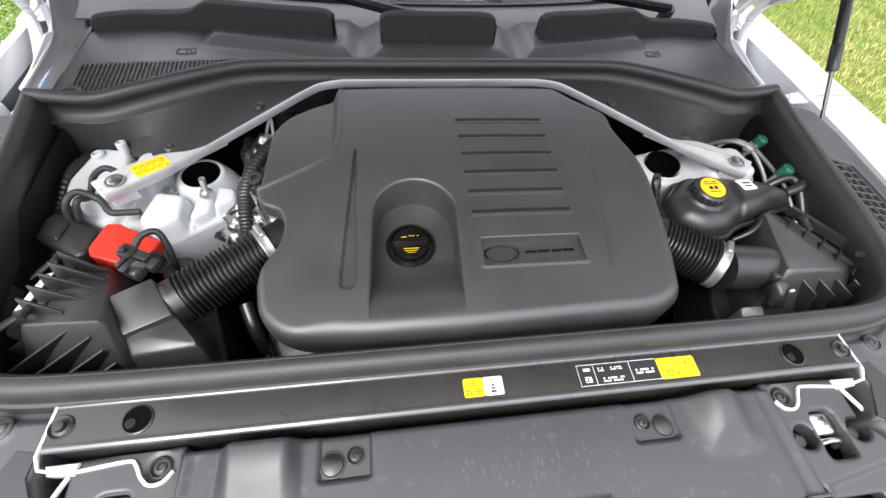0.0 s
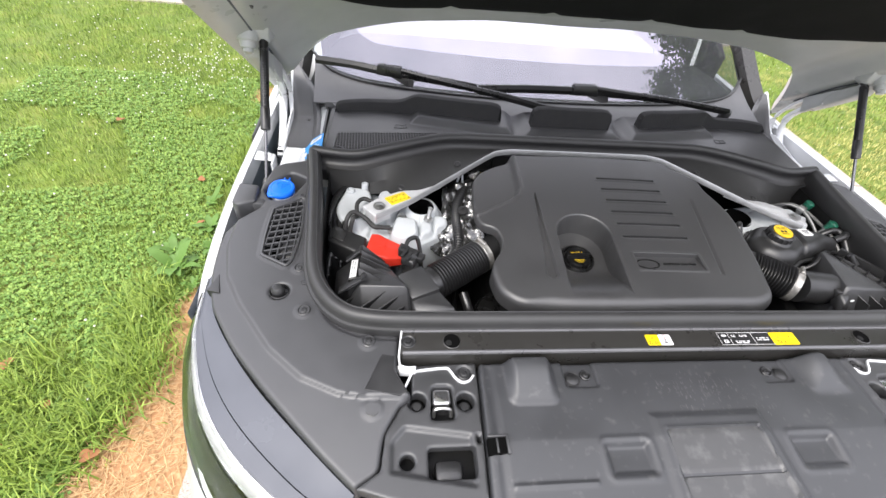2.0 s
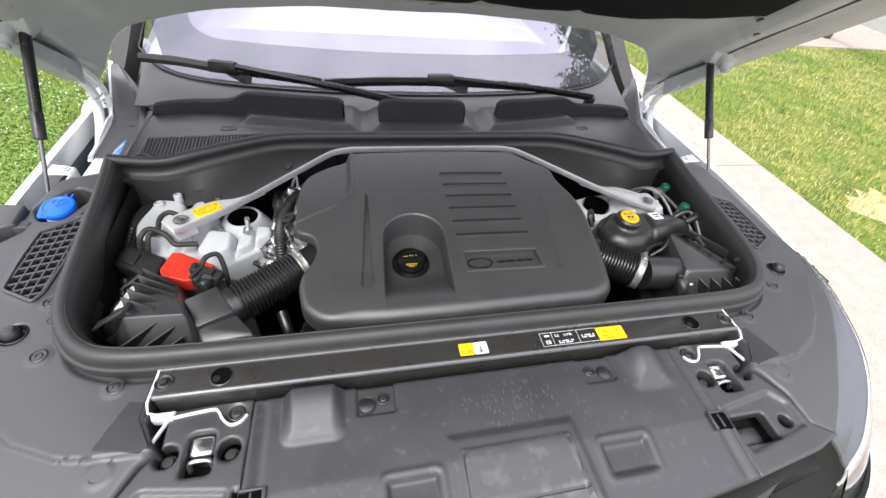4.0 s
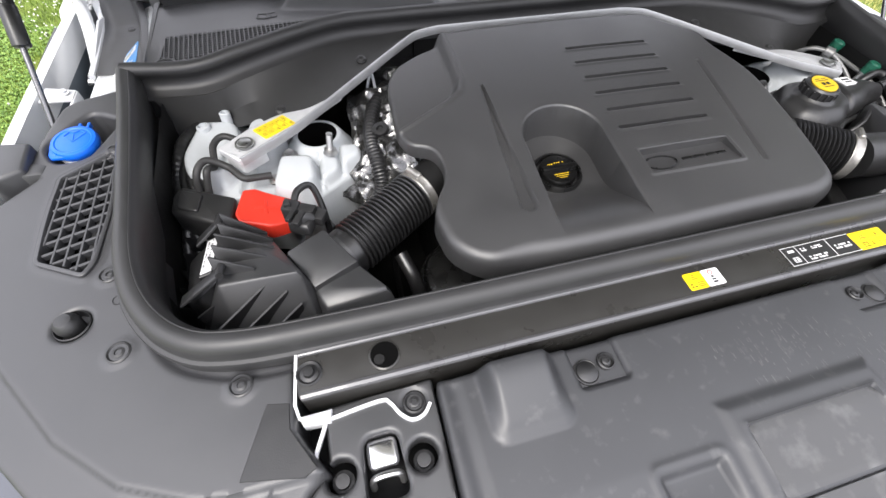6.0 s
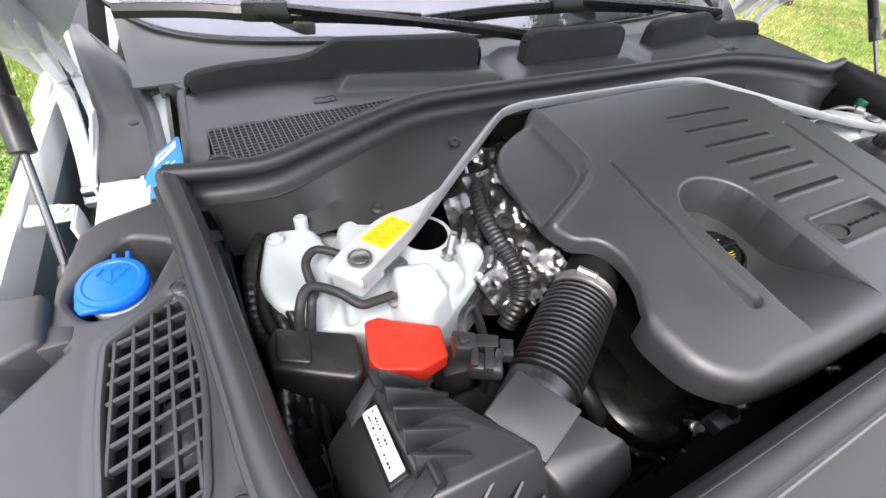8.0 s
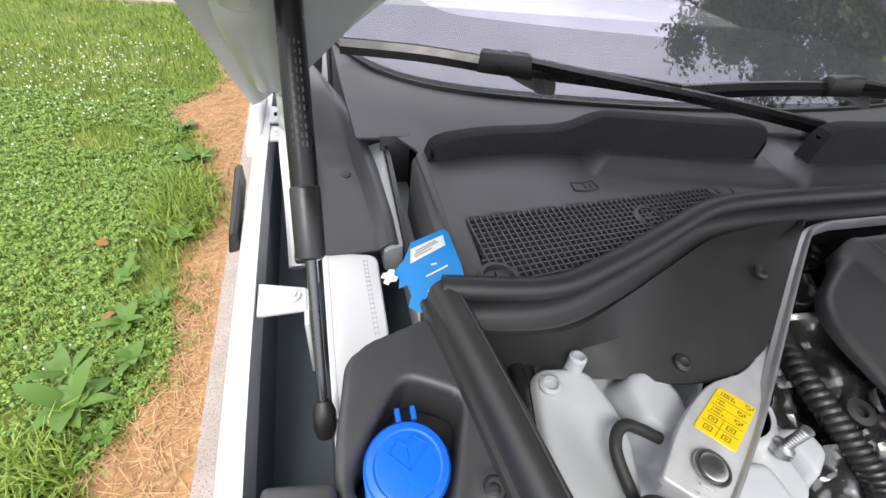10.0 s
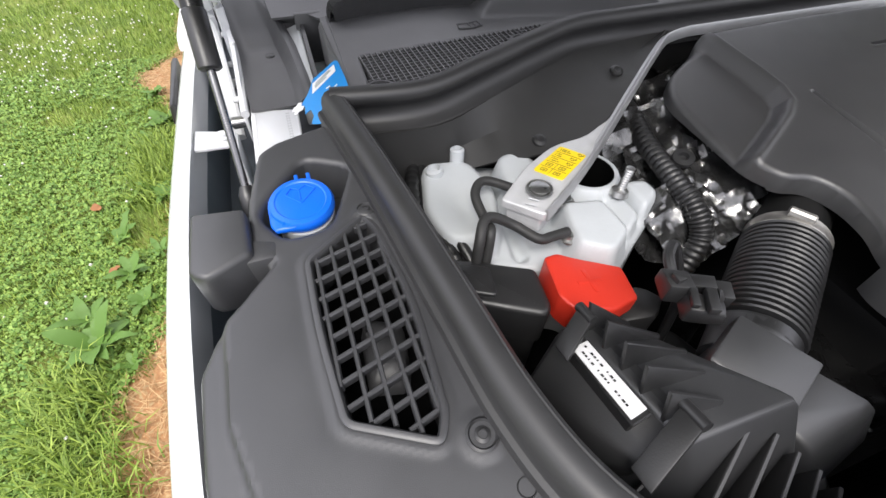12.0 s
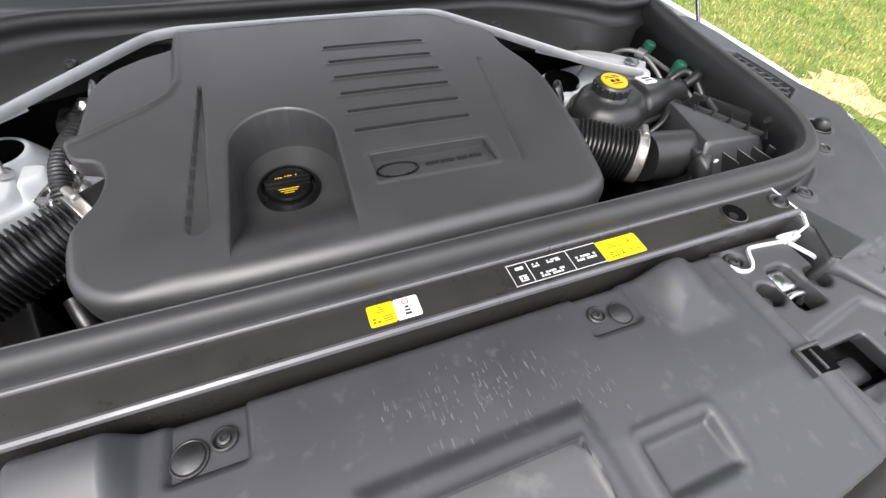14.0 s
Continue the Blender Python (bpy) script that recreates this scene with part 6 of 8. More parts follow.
for sx in (-0.506, 0.506):
    bm = bmesh.new()
    for a, b in (((-0.018, -0.008), (0.0, -0.01)), ((0.0, -0.01), (0.018, -0.006)), ((-0.016, 0.008), (0.0, 0.007)), ((0.0, 0.007), (0.016, 0.01)), ((-0.018, -0.008), (-0.016, 0.008)), ((0.018, -0.006), (0.016, 0.01)), ((0.0, -0.01), (0.0, 0.007)), ((0.008, -0.004), (0.008, 0.004))):
        tube(bm, [(sx + a[0], 0.712 + a[1], 1.1635), (sx + b[0], 0.712 + b[1], 1.1635)], 0.0011, 6, smooth=0)
    part("moulded_symbol", bm, PLASTIC, cowl)
for pts in (((-0.695, 0.788, 1.165), (-0.688, 0.790, 1.190), (-0.62, 0.801, 1.196), (-0.55, 0.803, 1.197), (-0.505, 0.799, 1.203), (-0.465, 0.791, 1.224), (-0.43, 0.780, 1.229), (-0.32, 0.764, 1.229), (-0.222, 0.749, 1.228), (-0.212, 0.747, 1.195)),
            ((-0.118, 0.733, 1.20), (-0.106, 0.733, 1.234), (0.0, 0.733, 1.236), (0.113, 0.733, 1.234), (0.126, 0.733, 1.20)),
            ((0.233, 0.750, 1.195), (0.242, 0.751, 1.228), (0.34, 0.766, 1.229), (0.44, 0.782, 1.229), (0.47, 0.791, 1.222), (0.51, 0.799, 1.203), (0.55, 0.803, 1.197), (0.62, 0.803, 1.196), (0.69, 0.792, 1.190), (0.697, 0.790, 1.165))):
    bm = bmesh.new()
    path = smooth_path(pts, 4)
    rows = []
    for p, q in zip(path, path[1:] + [path[-1] * 2 - path[-2]]):
        d = Vector((q.x - p.x, q.y - p.y, 0)).normalized()
        nx, ny = -d.y, d.x
        rows.append([(p.x + nx * w, p.y + ny * w, max(z, 1.14)) for w, z in ((-0.0135, 1.14), (-0.0135, p.z - 0.008), (-0.011, p.z - 0.002), (-0.006, p.z), (0.006, p.z), (0.011, p.z - 0.002), (0.0135, p.z - 0.008), (0.0135, 1.14))])
    loft(bm, rows)
    for r in (rows[0], rows[-1]):
        bm.faces.new([bm.verts.new(p) for p in r])
    part("foam_strip", bm, FOAM, cowl, "black foam strip")
# scuttle between the cowl and the glass
rows = []
for t in range(7):
    v = t / 6
    rows.append([(u * (0.80 - 0.02 * (1 - v)), (0.80 + 0.082 * float(ramp(abs(u), 0.893, 0.905))) * (1 - v) + (0.928 + 0.12 * u * u + 0.85 * foot_v(u)) * v, 1.14 * (1 - v) + (1.158 + 0.52 * foot_v(u)) * v - 0.008 * math.sin(math.pi * v)) for u in [-1 + i / 40 for i in range(81)]])
sheet("scuttle", rows, 0.004, COWLPL, cowl)
for s in (-1, 1):
    bm = bmesh.new()
    hull(bm, [(s * x, y, z) for x, y, z in ((0.718, 0.585, 1.06), (0.718, 0.585, 1.145), (0.704, 0.585, 1.06), (0.704, 0.585, 1.16), (0.716, 0.80, 1.06), (0.716, 0.80, 1.155), (0.70, 0.80, 1.06), (0.70, 0.80, 1.168))], 0.003)
    part("end_wall", bm, COWLPL, cowl)
    # side trim beside the hinge
    trim = thing("cowl_side_trim", "black plastic side trim below the windscreen pillar", "trim panel", "cowl side trims")
    st = [(0.704, -0.837, 1.088, 1.086, -0.744, 1.096), (0.75, -0.840, 1.090, 1.087, -0.745, 1.102), (0.80, -0.842, 1.092, 1.087, -0.748, 1.108), (0.845, -0.844, 1.096, 1.087, -0.753, 1.114), (0.885, -0.846, 1.106, 1.092, -0.760, 1.122), (0.915, -0.848, 1.124, 1.112, -0.767, 1.133), (0.945, -0.850, 1.148, 1.140, -0.778, 1.147), (0.975, -0.853, 1.170, 1.168, -0.794, 1.163), (1.0, -0.855, 1.188, 1.190, -0.815, 1.180), (1.02, -0.857, 1.198, 1.203, -0.832, 1.194)]
    rows = []
    for a, b in zip(st, st[1:]):
        for k in range(5):
            f = k / 5
            y, xl, zl, zm, xr, zr = (p + (q - p) * f for p, q in zip(a, b))
            row = []
            for i in range(21):
                u = i / 20
                z = zl * max(1 - 5 * u, 0) ** 2 + zr * ramp(u, 0.68, 0.86) + zm * (1 - max(1 - 5 * u, 0) ** 2 - ramp(u, 0.68, 0.86)) - 0.004 * ramp(u, 0.9, 1.0)
                z += 0.0012 * noise.noise((u * 3.0, y * 14.0, 1.0))
                row.append((-s * (xl + (xr - xl) * u), y, float(z)))
            rows.append(row)
    sheet("panel", rows, 0.003, COWLPL, trim)
    screw(trim, -s * -0.798, 0.864, 1.0885, 0.008)
    bm = bmesh.new()
    sweep(bm, smooth_path([(-s * -0.846, 0.70, 1.086), (-s * -0.848, 0.80, 1.092), (-s * -0.851, 0.90, 1.108), (-s * -0.857, 0.98, 1.165), (-s * -0.860, 1.03, 1.20)], 5), ring(0.006, 10))
    part("side_tube", bm, WHITEP, trim, "white painted side tube")
    bm = bmesh.new()
    hull(bm, [(-s * x, y, z) for x, y, z in ((-0.765, 0.70, 1.05), (-0.765, 0.70, 1.088), (-0.7405, 0.70, 1.05), (-0.7405, 0.70, 1.094), (-0.768, 0.905, 1.05), (-0.768, 0.905, 1.112), (-0.7385, 0.905, 1.05), (-0.7385, 0.905, 1.122))], 0.004)
    part("ledge", bm, PRIMER, trim, "pale painted body ledge")
    bm = bmesh.new()
    sweep(bm, smooth_path([(-s * -0.7375, 0.69, 1.090), (-s * -0.7365, 0.80, 1.109), (-s * -0.7355, 0.895, 1.121)], 5), [(-0.003, -0.05), (-0.003, 0.006), (0.003, 0.006), (0.003, -0.05)])
    sweep(bm, smooth_path([(-s * -0.7355, 0.897, 1.122), (-s * -0.742, 0.906, 1.125), (-s * -0.770, 0.908, 1.127)], 5), [(-0.003, -0.005), (-0.003, 0.005), (0.003, 0.005), (0.003, -0.005)])
    part("edge_rubber", bm, RUBBER, trim, "black rubber edge")
    bm = bmesh.new()
    slab(bm, [(-s * x, y) for x, y in ((-0.738, 0.6), (-0.70, 0.6), (-0.70, 0.90), (-0.738, 0.90))], 1.02, 1.06, 0.002)
    part("gutter", bm, PRIMER, trim)
    bm = bmesh.new()
    block(bm, min(s * 0.70, s * 0.745), 0.882, 1.05, max(s * 0.70, s * 0.745), 0.892, 1.142, 0.002)
    part("gutter_end", bm, COWLPL, trim)

# ---- hang tag ----
tag = thing("hang_tag", "torn blue printed card tucked beside the seal", "card")
A, U, V = Vector((-0.79, 0.553, 1.104)), Vector((0.08, 0.0, 0.0664)), Vector((0.0, 0.12, 0.0096))
def card(name, pts, mat, lift, parent, label=""):
    bm = bmesh.new()
    n = U.cross(V).normalized()
    lo = [bm.verts.new(A + U * u + V * v + n * lift) for u, v in pts]
    hi = [bm.verts.new(A + U * u + V * v + n * (lift + 0.0006)) for u, v in pts]
    bm.faces.new(lo[::-1])
    bm.faces.new(hi)
    for i in range(len(pts)):
        bm.faces.new((lo[i - 1], lo[i], hi[i], hi[i - 1]))
    return part(name, bm, mat, parent, label)
main = card("card", [(0.7, -0.07), (0.97, 0.02), (0.985, 0.3), (0.965, 0.66), (0.93, 0.715), (0.86, 0.73), (0.55, 0.79), (0.50, 0.74), (0.42, 0.66), (0.26, 0.60), (0.33, 0.5), (0.30, 0.42), (0.40, 0.40), (0.42, 0.28), (0.36, 0.2), (0.45, 0.11)], CARD, 0.0, tag)
panel = card("panel", [(0.49, 0.58), (0.90, 0.545), (0.905, 0.655), (0.53, 0.72)], WHITEL, 0.0008, tag, "white text panel")
for u0, u1, v0 in ((0.58, 0.82, 0.655), (0.56, 0.84, 0.63), (0.56, 0.76, 0.605)):
    card("text_bar", [(u0, v0), (u1, v0 - 0.02), (u1, v0 - 0.006), (u0, v0 + 0.014)], PRIMER, 0.0016, panel)
for u0, u1, v0 in ((0.62, 0.86, 0.36), (0.60, 0.93, 0.22), (0.70, 0.76, 0.44), (0.8, 0.92, 0.12), (0.8, 0.92, 0.09), (0.8, 0.9, 0.06)):
    card("text_bar", [(u0, v0), (u1, v0 - 0.02), (u1, v0 - 0.006), (u0, v0 + 0.014)], WHITEL, 0.0008, tag)
card("torn_edge", [(0.17, 0.65), (0.22, 0.63), (0.25, 0.65), (0.31, 0.61), (0.29, 0.56), (0.33, 0.52), (0.30, 0.49), (0.23, 0.52), (0.20, 0.50), (0.15, 0.55), (0.18, 0.58), (0.13, 0.62)], WHITEL, 0.002, tag, "crumpled white torn paper")


# ---- white tank moulding below the brace ----
def smax(a, b, k=0.012):
    h = np.clip(0.5 + 0.5 * (a - b) / k, 0, 1)
    return b + (a - b) * h + k * h * (1 - h)


def lobe(X, Y, pts, top, r):
    d = polydist(X, Y, pts)[0]
    return top - roll(np.maximum(d, 0), r) - 4.0 * np.maximum(-d, 0)


TANK = fillet([(-0.672, 0.45), (-0.655, 0.50), (-0.60, 0.535), (-0.54, 0.515), (-0.47, 0.485), (-0.40, 0.465), (-0.384, 0.42), (-0.376, 0.378), (-0.42, 0.350), (-0.487, 0.306), (-0.505, 0.298), (-0.53, 0.325), (-0.575, 0.338), (-0.655, 0.372)], 0.012, 4)
WELL = disc(-0.452, 0.437, 0.033, 24)


def tank_height(X, Y, D):
    z = 1.060 - roll(D, 0.008) + 0.0 * X
    bowl = lobe(X, Y, fillet([(-0.668, 0.43), (-0.645, 0.515), (-0.585, 0.505), (-0.574, 0.44), (-0.60, 0.372), (-0.655, 0.378)], 0.02), 1.092, 0.010)
    z = smax(z, bowl - 0.013 * np.exp(-(((X + 0.618) / 0.026) ** 2 + ((Y - 0.435) / 0.038) ** 2)), 0.006)
    z = smax(z, lobe(X, Y, fillet([(-0.568, 0.425), (-0.56, 0.485), (-0.525, 0.492), (-0.508, 0.455), (-0.53, 0.41)], 0.016), 1.104, 0.012), 0.006)
    z = smax(z, lobe(X, Y, fillet([(-0.515, 0.395), (-0.466, 0.385), (-0.464, 0.333), (-0.498, 0.311), (-0.528, 0.332)], 0.010), 1.094, 0.007), 0.005)
    z = smax(z, lobe(X, Y, fillet([(-0.455, 0.40), (-0.428, 0.40), (-0.426, 0.358), (-0.455, 0.339)], 0.010), 1.080, 0.006), 0.004)
    z = smax(z, lobe(X, Y, fillet([(-0.420, 0.41), (-0.388, 0.405), (-0.386, 0.379), (-0.420, 0.360)], 0.010), 1.087, 0.008), 0.004)
    z = smax(z, lobe(X, Y, fillet([(-0.50, 0.475), (-0.44, 0.482), (-0.40, 0.46), (-0.40, 0.415), (-0.45, 0.395), (-0.50, 0.42)], 0.02), 1.074, 0.010), 0.006)
    z = smax(z, 1.0905 - 1.6 * np.maximum(np.hypot(X + 0.452, Y - 0.437) - 0.038, 0), 0.003)
    z = smax(z, lobe(X, Y, fillet([(-0.655, 0.42), (-0.595, 0.39), (-0.60, 0.365), (-0.655, 0.378)], 0.012), 1.07, 0.008), 0.006)
    d, t = strip(X, Y, (-0.458, 0.395), (-0.456, 0.335))
    z = z + 0.006 * (1 - ramp(d, 0.0012, 0.003))
    d, t = strip(X, Y, (-0.578, 0.36), (-0.566, 0.43))
    return z - 0.010 * (1 - ramp(d, 0.002, 0.012))


tank = thing("white_tank", "white moulded plastic tank below the strut brace", "tank")
field("body", TANK, 0.0026, tank_height, 0.93, CASTW, tank, holes=[WELL], angle=60)
# shade down the well is put into its black colour
bm = bmesh.new()
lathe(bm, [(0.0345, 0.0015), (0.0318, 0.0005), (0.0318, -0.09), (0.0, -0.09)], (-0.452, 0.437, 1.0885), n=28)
part("well", bm, CAVITY_SHADE, tank, "round well coloured black for its shade")
for x, y, z, ax, h, r in ((-0.600, 0.505, 1.068, (0.03, 0.12, 1), 0.036, 0.009), (-0.634, 0.490, 1.078, (-0.1, 0.05, 1), 0.018, 0.011), (-0.556, 0.505, 1.08, (0.5, 0.3, 0.6), 0.02, 0.006)):
    bm = bmesh.new()
    lathe(bm, [(r * 1.25, 0), (r, h * 0.4), (r, h), (r * 0.7, h + 0.002), (r * 0.6, h - 0.006), (0, h - 0.006)], (x, y, z), ax, 16)
    part("spout", bm, CASTW, tank)
bm = bmesh.new()
lathe(bm, [(0.012, 0), (0.010, 0.006), (0.0055, 0.008)] + [(0.0045 + 0.0008 * (i % 2), 0.009 + 0.0016 * i) for i in range(18)] + [(0, 0.038)], (-0.436, 0.392, 1.085), (0.12, 0.05, 1), 14)
part("stud", bm, STEEL, tank, "threaded steel stud")
bm = bmesh.new()
lathe(bm, [(0.013, 0), (0.013, 0.003), (0.008, 0.004), (0.0075, 0.010), (0.0, 0.011)], (-0.502, 0.405, 1.078), n=12)
part("bolt", bm, STEEL, tank)
bm = bmesh.new()
lathe(bm, [(0.010, 0), (0.010, 0.003), (0.0065, 0.004), (0.006, 0.009), (0.0, 0.0095)], (-0.527, 0.352, 1.078), n=12)
part("bolt", bm, STEEL, tank)

# ---- battery terminal covers ----
red = thing("terminal_cover", "red plastic battery terminal cover with a plus sign", "terminal cover")
bm = bmesh.new()
slab(bm, fillet([(-0.583, 0.280), (-0.573, 0.328), (-0.556, 0.331), (-0.540, 0.322), (-0.492, 0.301), (-0.500, 0.261), (-0.536, 0.253), (-0.577, 0.264)], 0.004, 3), 1.058, 0.979, 0.004, tilt=(-0.2, 0.0))
shell = part("shell", bm, RED, red)
bm = bmesh.new()
hull(bm, [(x, y, 1.087 - 0.2 * (x + 0.54) + dz) for x in (-0.556, -0.526) for y in (0.2875, 0.2925) for dz in (-0.006, 0.0007)], 0.0006)
hull(bm, [(x, y, 1.087 - 0.2 * (x + 0.54) + dz) for x in (-0.5435, -0.5385) for y in (0.276, 0.304) for dz in (-0.006, 0.0007)], 0.0006)
part("plus_sign", bm, RED, shell)

holder = thing("cable_holder", "dark plastic cable holder beside the red cover", "holder")
bm = bmesh.new()
hull(bm, [(-0.492, 0.300, 1.03), (-0.502, 0.262, 1.03), (-0.468, 0.250, 1.045), (-0.448, 0.268, 1.045), (-0.458, 0.292, 1.04), (-0.492, 0.300, 0.95), (-0.502, 0.262, 0.95), (-0.468, 0.250, 0.95), (-0.448, 0.268, 0.95)], 0.004)
part("body", bm, DARKPL, holder)

fuse = thing("fuse_box", "black plastic fuse box with a clipped lid", "fuse box")
bm = bmesh.new()
slab(bm, fillet([(-0.675, 0.347), (-0.663, 0.364), (-0.584, 0.322), (-0.590, 0.276), (-0.600, 0.268), (-0.675, 0.312)], 0.006, 3), 1.035, 1.087, 0.006)
part("lid", bm, DARKPL, fuse)
bm = bmesh.new()
slab(bm, fillet([(-0.663, 0.352), (-0.630, 0.336), (-0.636, 0.300), (-0.667, 0.317)], 0.006, 3), 1.08, 1.0915, 0.003)
part("lid_step", bm, DARKPL, fuse)
bm = bmesh.new()
slab(bm, fillet([(-0.67, 0.344), (-0.66, 0.36), (-0.588, 0.319), (-0.594, 0.278), (-0.602, 0.271), (-0.67, 0.314)], 0.006, 3), 0.95, 1.04, 0.004)
part("body", bm, DARKPL, fuse)


# ---- air filter boxes ----
def blade(pts, t=0.0022):
    """A thin stiffening fin on a triangle or quadrangle."""
    bm = bmesh.new()
    p = [Vector(q) for q in pts]
    n = (p[1] - p[0]).cross(p[2] - p[0]).normalized() * t
    hull(bm, [q + n for q in p] + [q - n for q in p], 0.0006, 1)
    return bm


airl = thing("air_filter_box", "black ribbed air filter box with a white label", "air filter", "air filter boxes")
# one plastic throughout: the lid's paler tone paints its lit top
bm = bmesh.new()
LID = [(-0.594, 0.246, 1.106), (-0.548, 0.250, 1.085), (-0.492, 0.128, 1.139), (-0.586, 0.130, 1.139)]
hull(bm, LID + [(-0.605, 0.25, 1.0), (-0.535, 0.255, 1.0), (-0.472, 0.125, 1.05), (-0.470, 0.12, 0.99), (-0.482, 0.072, 1.045), (-0.575, 0.076, 1.045), (-0.632, 0.118, 1.055), (-0.60, 0.07, 0.99), (-0.47, 0.07, 0.99), (-0.64, 0.12, 0.99)], 0.0035)
part("lid", bm, PLASTIC, airl)
bm = bmesh.new()
hull(bm, [(-0.425, 0.148, 1.101), (-0.390, 0.106, 1.091), (-0.473, 0.096, 1.091), (-0.484, 0.124, 1.102), (-0.378, 0.088, 1.045), (-0.462, 0.074, 1.045), (-0.378, 0.085, 0.97), (-0.49, 0.07, 0.97), (-0.42, 0.18, 0.97), (-0.485, 0.15, 0.97)], 0.004)
part("outlet_box", bm, PLASTIC, airl)
bm = bmesh.new()
slab(bm, fillet([(-0.648, 0.225), (-0.60, 0.252), (-0.43, 0.25), (-0.38, 0.11), (-0.40, 0.062), (-0.60, 0.06), (-0.65, 0.13)], 0.01, 3), 0.86, 1.0, 0.006)
part("base", bm, DARKPL, airl)
bm = bmesh.new()
hull(bm, [(-0.645, 0.22, 1.08), (-0.598, 0.250, 1.098), (-0.575, 0.235, 1.112), (-0.573, 0.15, 1.137), (-0.612, 0.125, 1.125), (-0.642, 0.15, 1.085), (-0.645, 0.22, 1.0), (-0.642, 0.15, 1.0), (-0.575, 0.235, 1.0), (-0.58, 0.14, 1.0)], 0.004)
part("flange", bm, DARKPL, airl)
# fins in the darker tone, their shaded flanks put into the colour
for k in range(5):
    t = k / 4
    a = Vector((-0.587, 0.232, 1.118)).lerp(Vector((-0.589, 0.146, 1.139)), t)
    tip = Vector((-0.551, 0.236, 1.0955)).lerp(Vector((-0.556, 0.148, 1.1375)), t) + Vector((0.016 * math.sin(math.pi * t), 0, 0))
    part("fin", blade([a + Vector((0.000, 0.012, 0.020)), a + Vector((0.000, -0.004, -0.03)), tip + Vector((0.010, -0.006, -0.010)), tip + Vector((0.012, -0.002, 0.0005))], 0.0018), DARKPL, airl)
for k in range(5):
    t = k / 4
    tip = Vector((-0.530, 0.127, 1.133)).lerp(Vector((-0.474, 0.070, 1.088)), t)
    foot = Vector((-0.602, 0.108, 1.072)).lerp(Vector((-0.520, 0.062, 1.048)), t)
    part("fin", blade([tip + Vector((0.004, 0.003, 0.0)), foot + Vector((-0.010, -0.030, 0.030)), foot + Vector((0.004, -0.010, -0.04)), tip + Vector((0.0, 0.006, -0.035))], 0.0016), DARKPL, airl)
part("fin", blade([(-0.545, 0.140, 1.136), (-0.622, 0.118, 1.098), (-0.615, 0.118, 1.05), (-0.55, 0.14, 1.09)], 0.0014), DARKPL, airl)
for p, q in (((-0.612, 0.226, 1.118), (-0.590, 0.240, 1.128)), ((-0.612, 0.128, 1.136), (-0.578, 0.142, 1.15))):
    bm = bmesh.new()
    p, q = Vector(p), Vector(q)
    ax = Vector((0.02, -0.96, 0.26)).normalized() * 0.009
    up = (q - p).normalized().cross(ax).normalized() * 0.002
    hull(bm, [e + k * ax + m * up for e in (p + (p - q) * 0.4, q) for k in (-1, 1) for m in (-1, 1)], 0.0012)
    tube(bm, [q - ax * 1.1, q + ax * 1.1], 0.0045, 12, smooth=0)
    part("clip", bm, DARKPL, airl)
bm = bmesh.new()
hull(bm, [(-0.611, 0.2265, 1.1100), (-0.594, 0.2275, 1.1130), (-0.5935, 0.154, 1.1338), (-0.610, 0.152, 1.1308), (-0.611, 0.2265, 1.085), (-0.594, 0.2275, 1.085), (-0.5935, 0.154, 1.10), (-0.610, 0.152, 1.10)], 0.001, 1)
part("label_pad", bm, DARKPL, airl)
bm = bmesh.new()
hull(bm, [(-0.6095, 0.2225, 1.1125), (-0.5955, 0.2235, 1.1155), (-0.595, 0.158, 1.1342), (-0.6085, 0.156, 1.1312), (-0.609, 0.2225, 1.1105), (-0.596, 0.223, 1.1135), (-0.595, 0.158, 1.1322), (-0.608, 0.156, 1.1292)], 0.0004, 1)
lb_ = part("label", bm, WHITEL, airl, "white printed label")
bm = bmesh.new()
for k in range(2):
    for j in range(16):
        if (j * 7 + k * 3) % 5 and not (k == 1 and j > 9):
            p0 = Vector((-0.6060 + 0.0048 * k, 0.2195 - 0.0038 * j, 1.1150 + 0.00103 * k + 0.00109 * j + 0.0004))
            w = 0.0006 + 0.0004 * ((j * 5 + k) % 3)
            vs = [bm.verts.new(p0 + Vector(d)) for d in ((0, 0, 0), (0.0016, 0, 0.00034), (0.0016, -2 * w, 0.00034 + 0.57 * w), (0, -2 * w, 0.57 * w))]
            bm.faces.new(vs)
part("print", bm, INK, lb_)
bm = bmesh.new()
hull(bm, [(-0.512, 0.178, 1.116), (-0.461, 0.201, 1.121), (-0.424, 0.144, 1.113), (-0.482, 0.120, 1.109), (-0.51, 0.18, 1.02), (-0.455, 0.205, 1.03), (-0.418, 0.146, 1.03), (-0.482, 0.118, 1.02)], 0.003)
tube(bm, [(-0.462, 0.168, 1.078), (-0.432, 0.188, 1.081)], 0.036, 28, smooth=0)
part("outlet_duct", bm, PLASTIC, airl)

airr = thing("air_filter_box", "black ribbed air filter box beside the coolant tank", "air filter", "air filter boxes")
# same split here: paler lid for lit faces, darker fins for shaded ones
bm = bmesh.new()
hull(bm, [(0.552, 0.268, 1.121), (0.595, 0.268, 1.106), (0.650, 0.145, 1.110), (0.606, 0.130, 1.131), (0.502, 0.132, 1.136), (0.482, 0.11, 1.06), (0.50, 0.075, 1.02), (0.655, 0.08, 1.04), (0.67, 0.15, 1.0), (0.59, 0.27, 1.0), (0.53, 0.25, 1.0), (0.48, 0.08, 0.98)], 0.005)
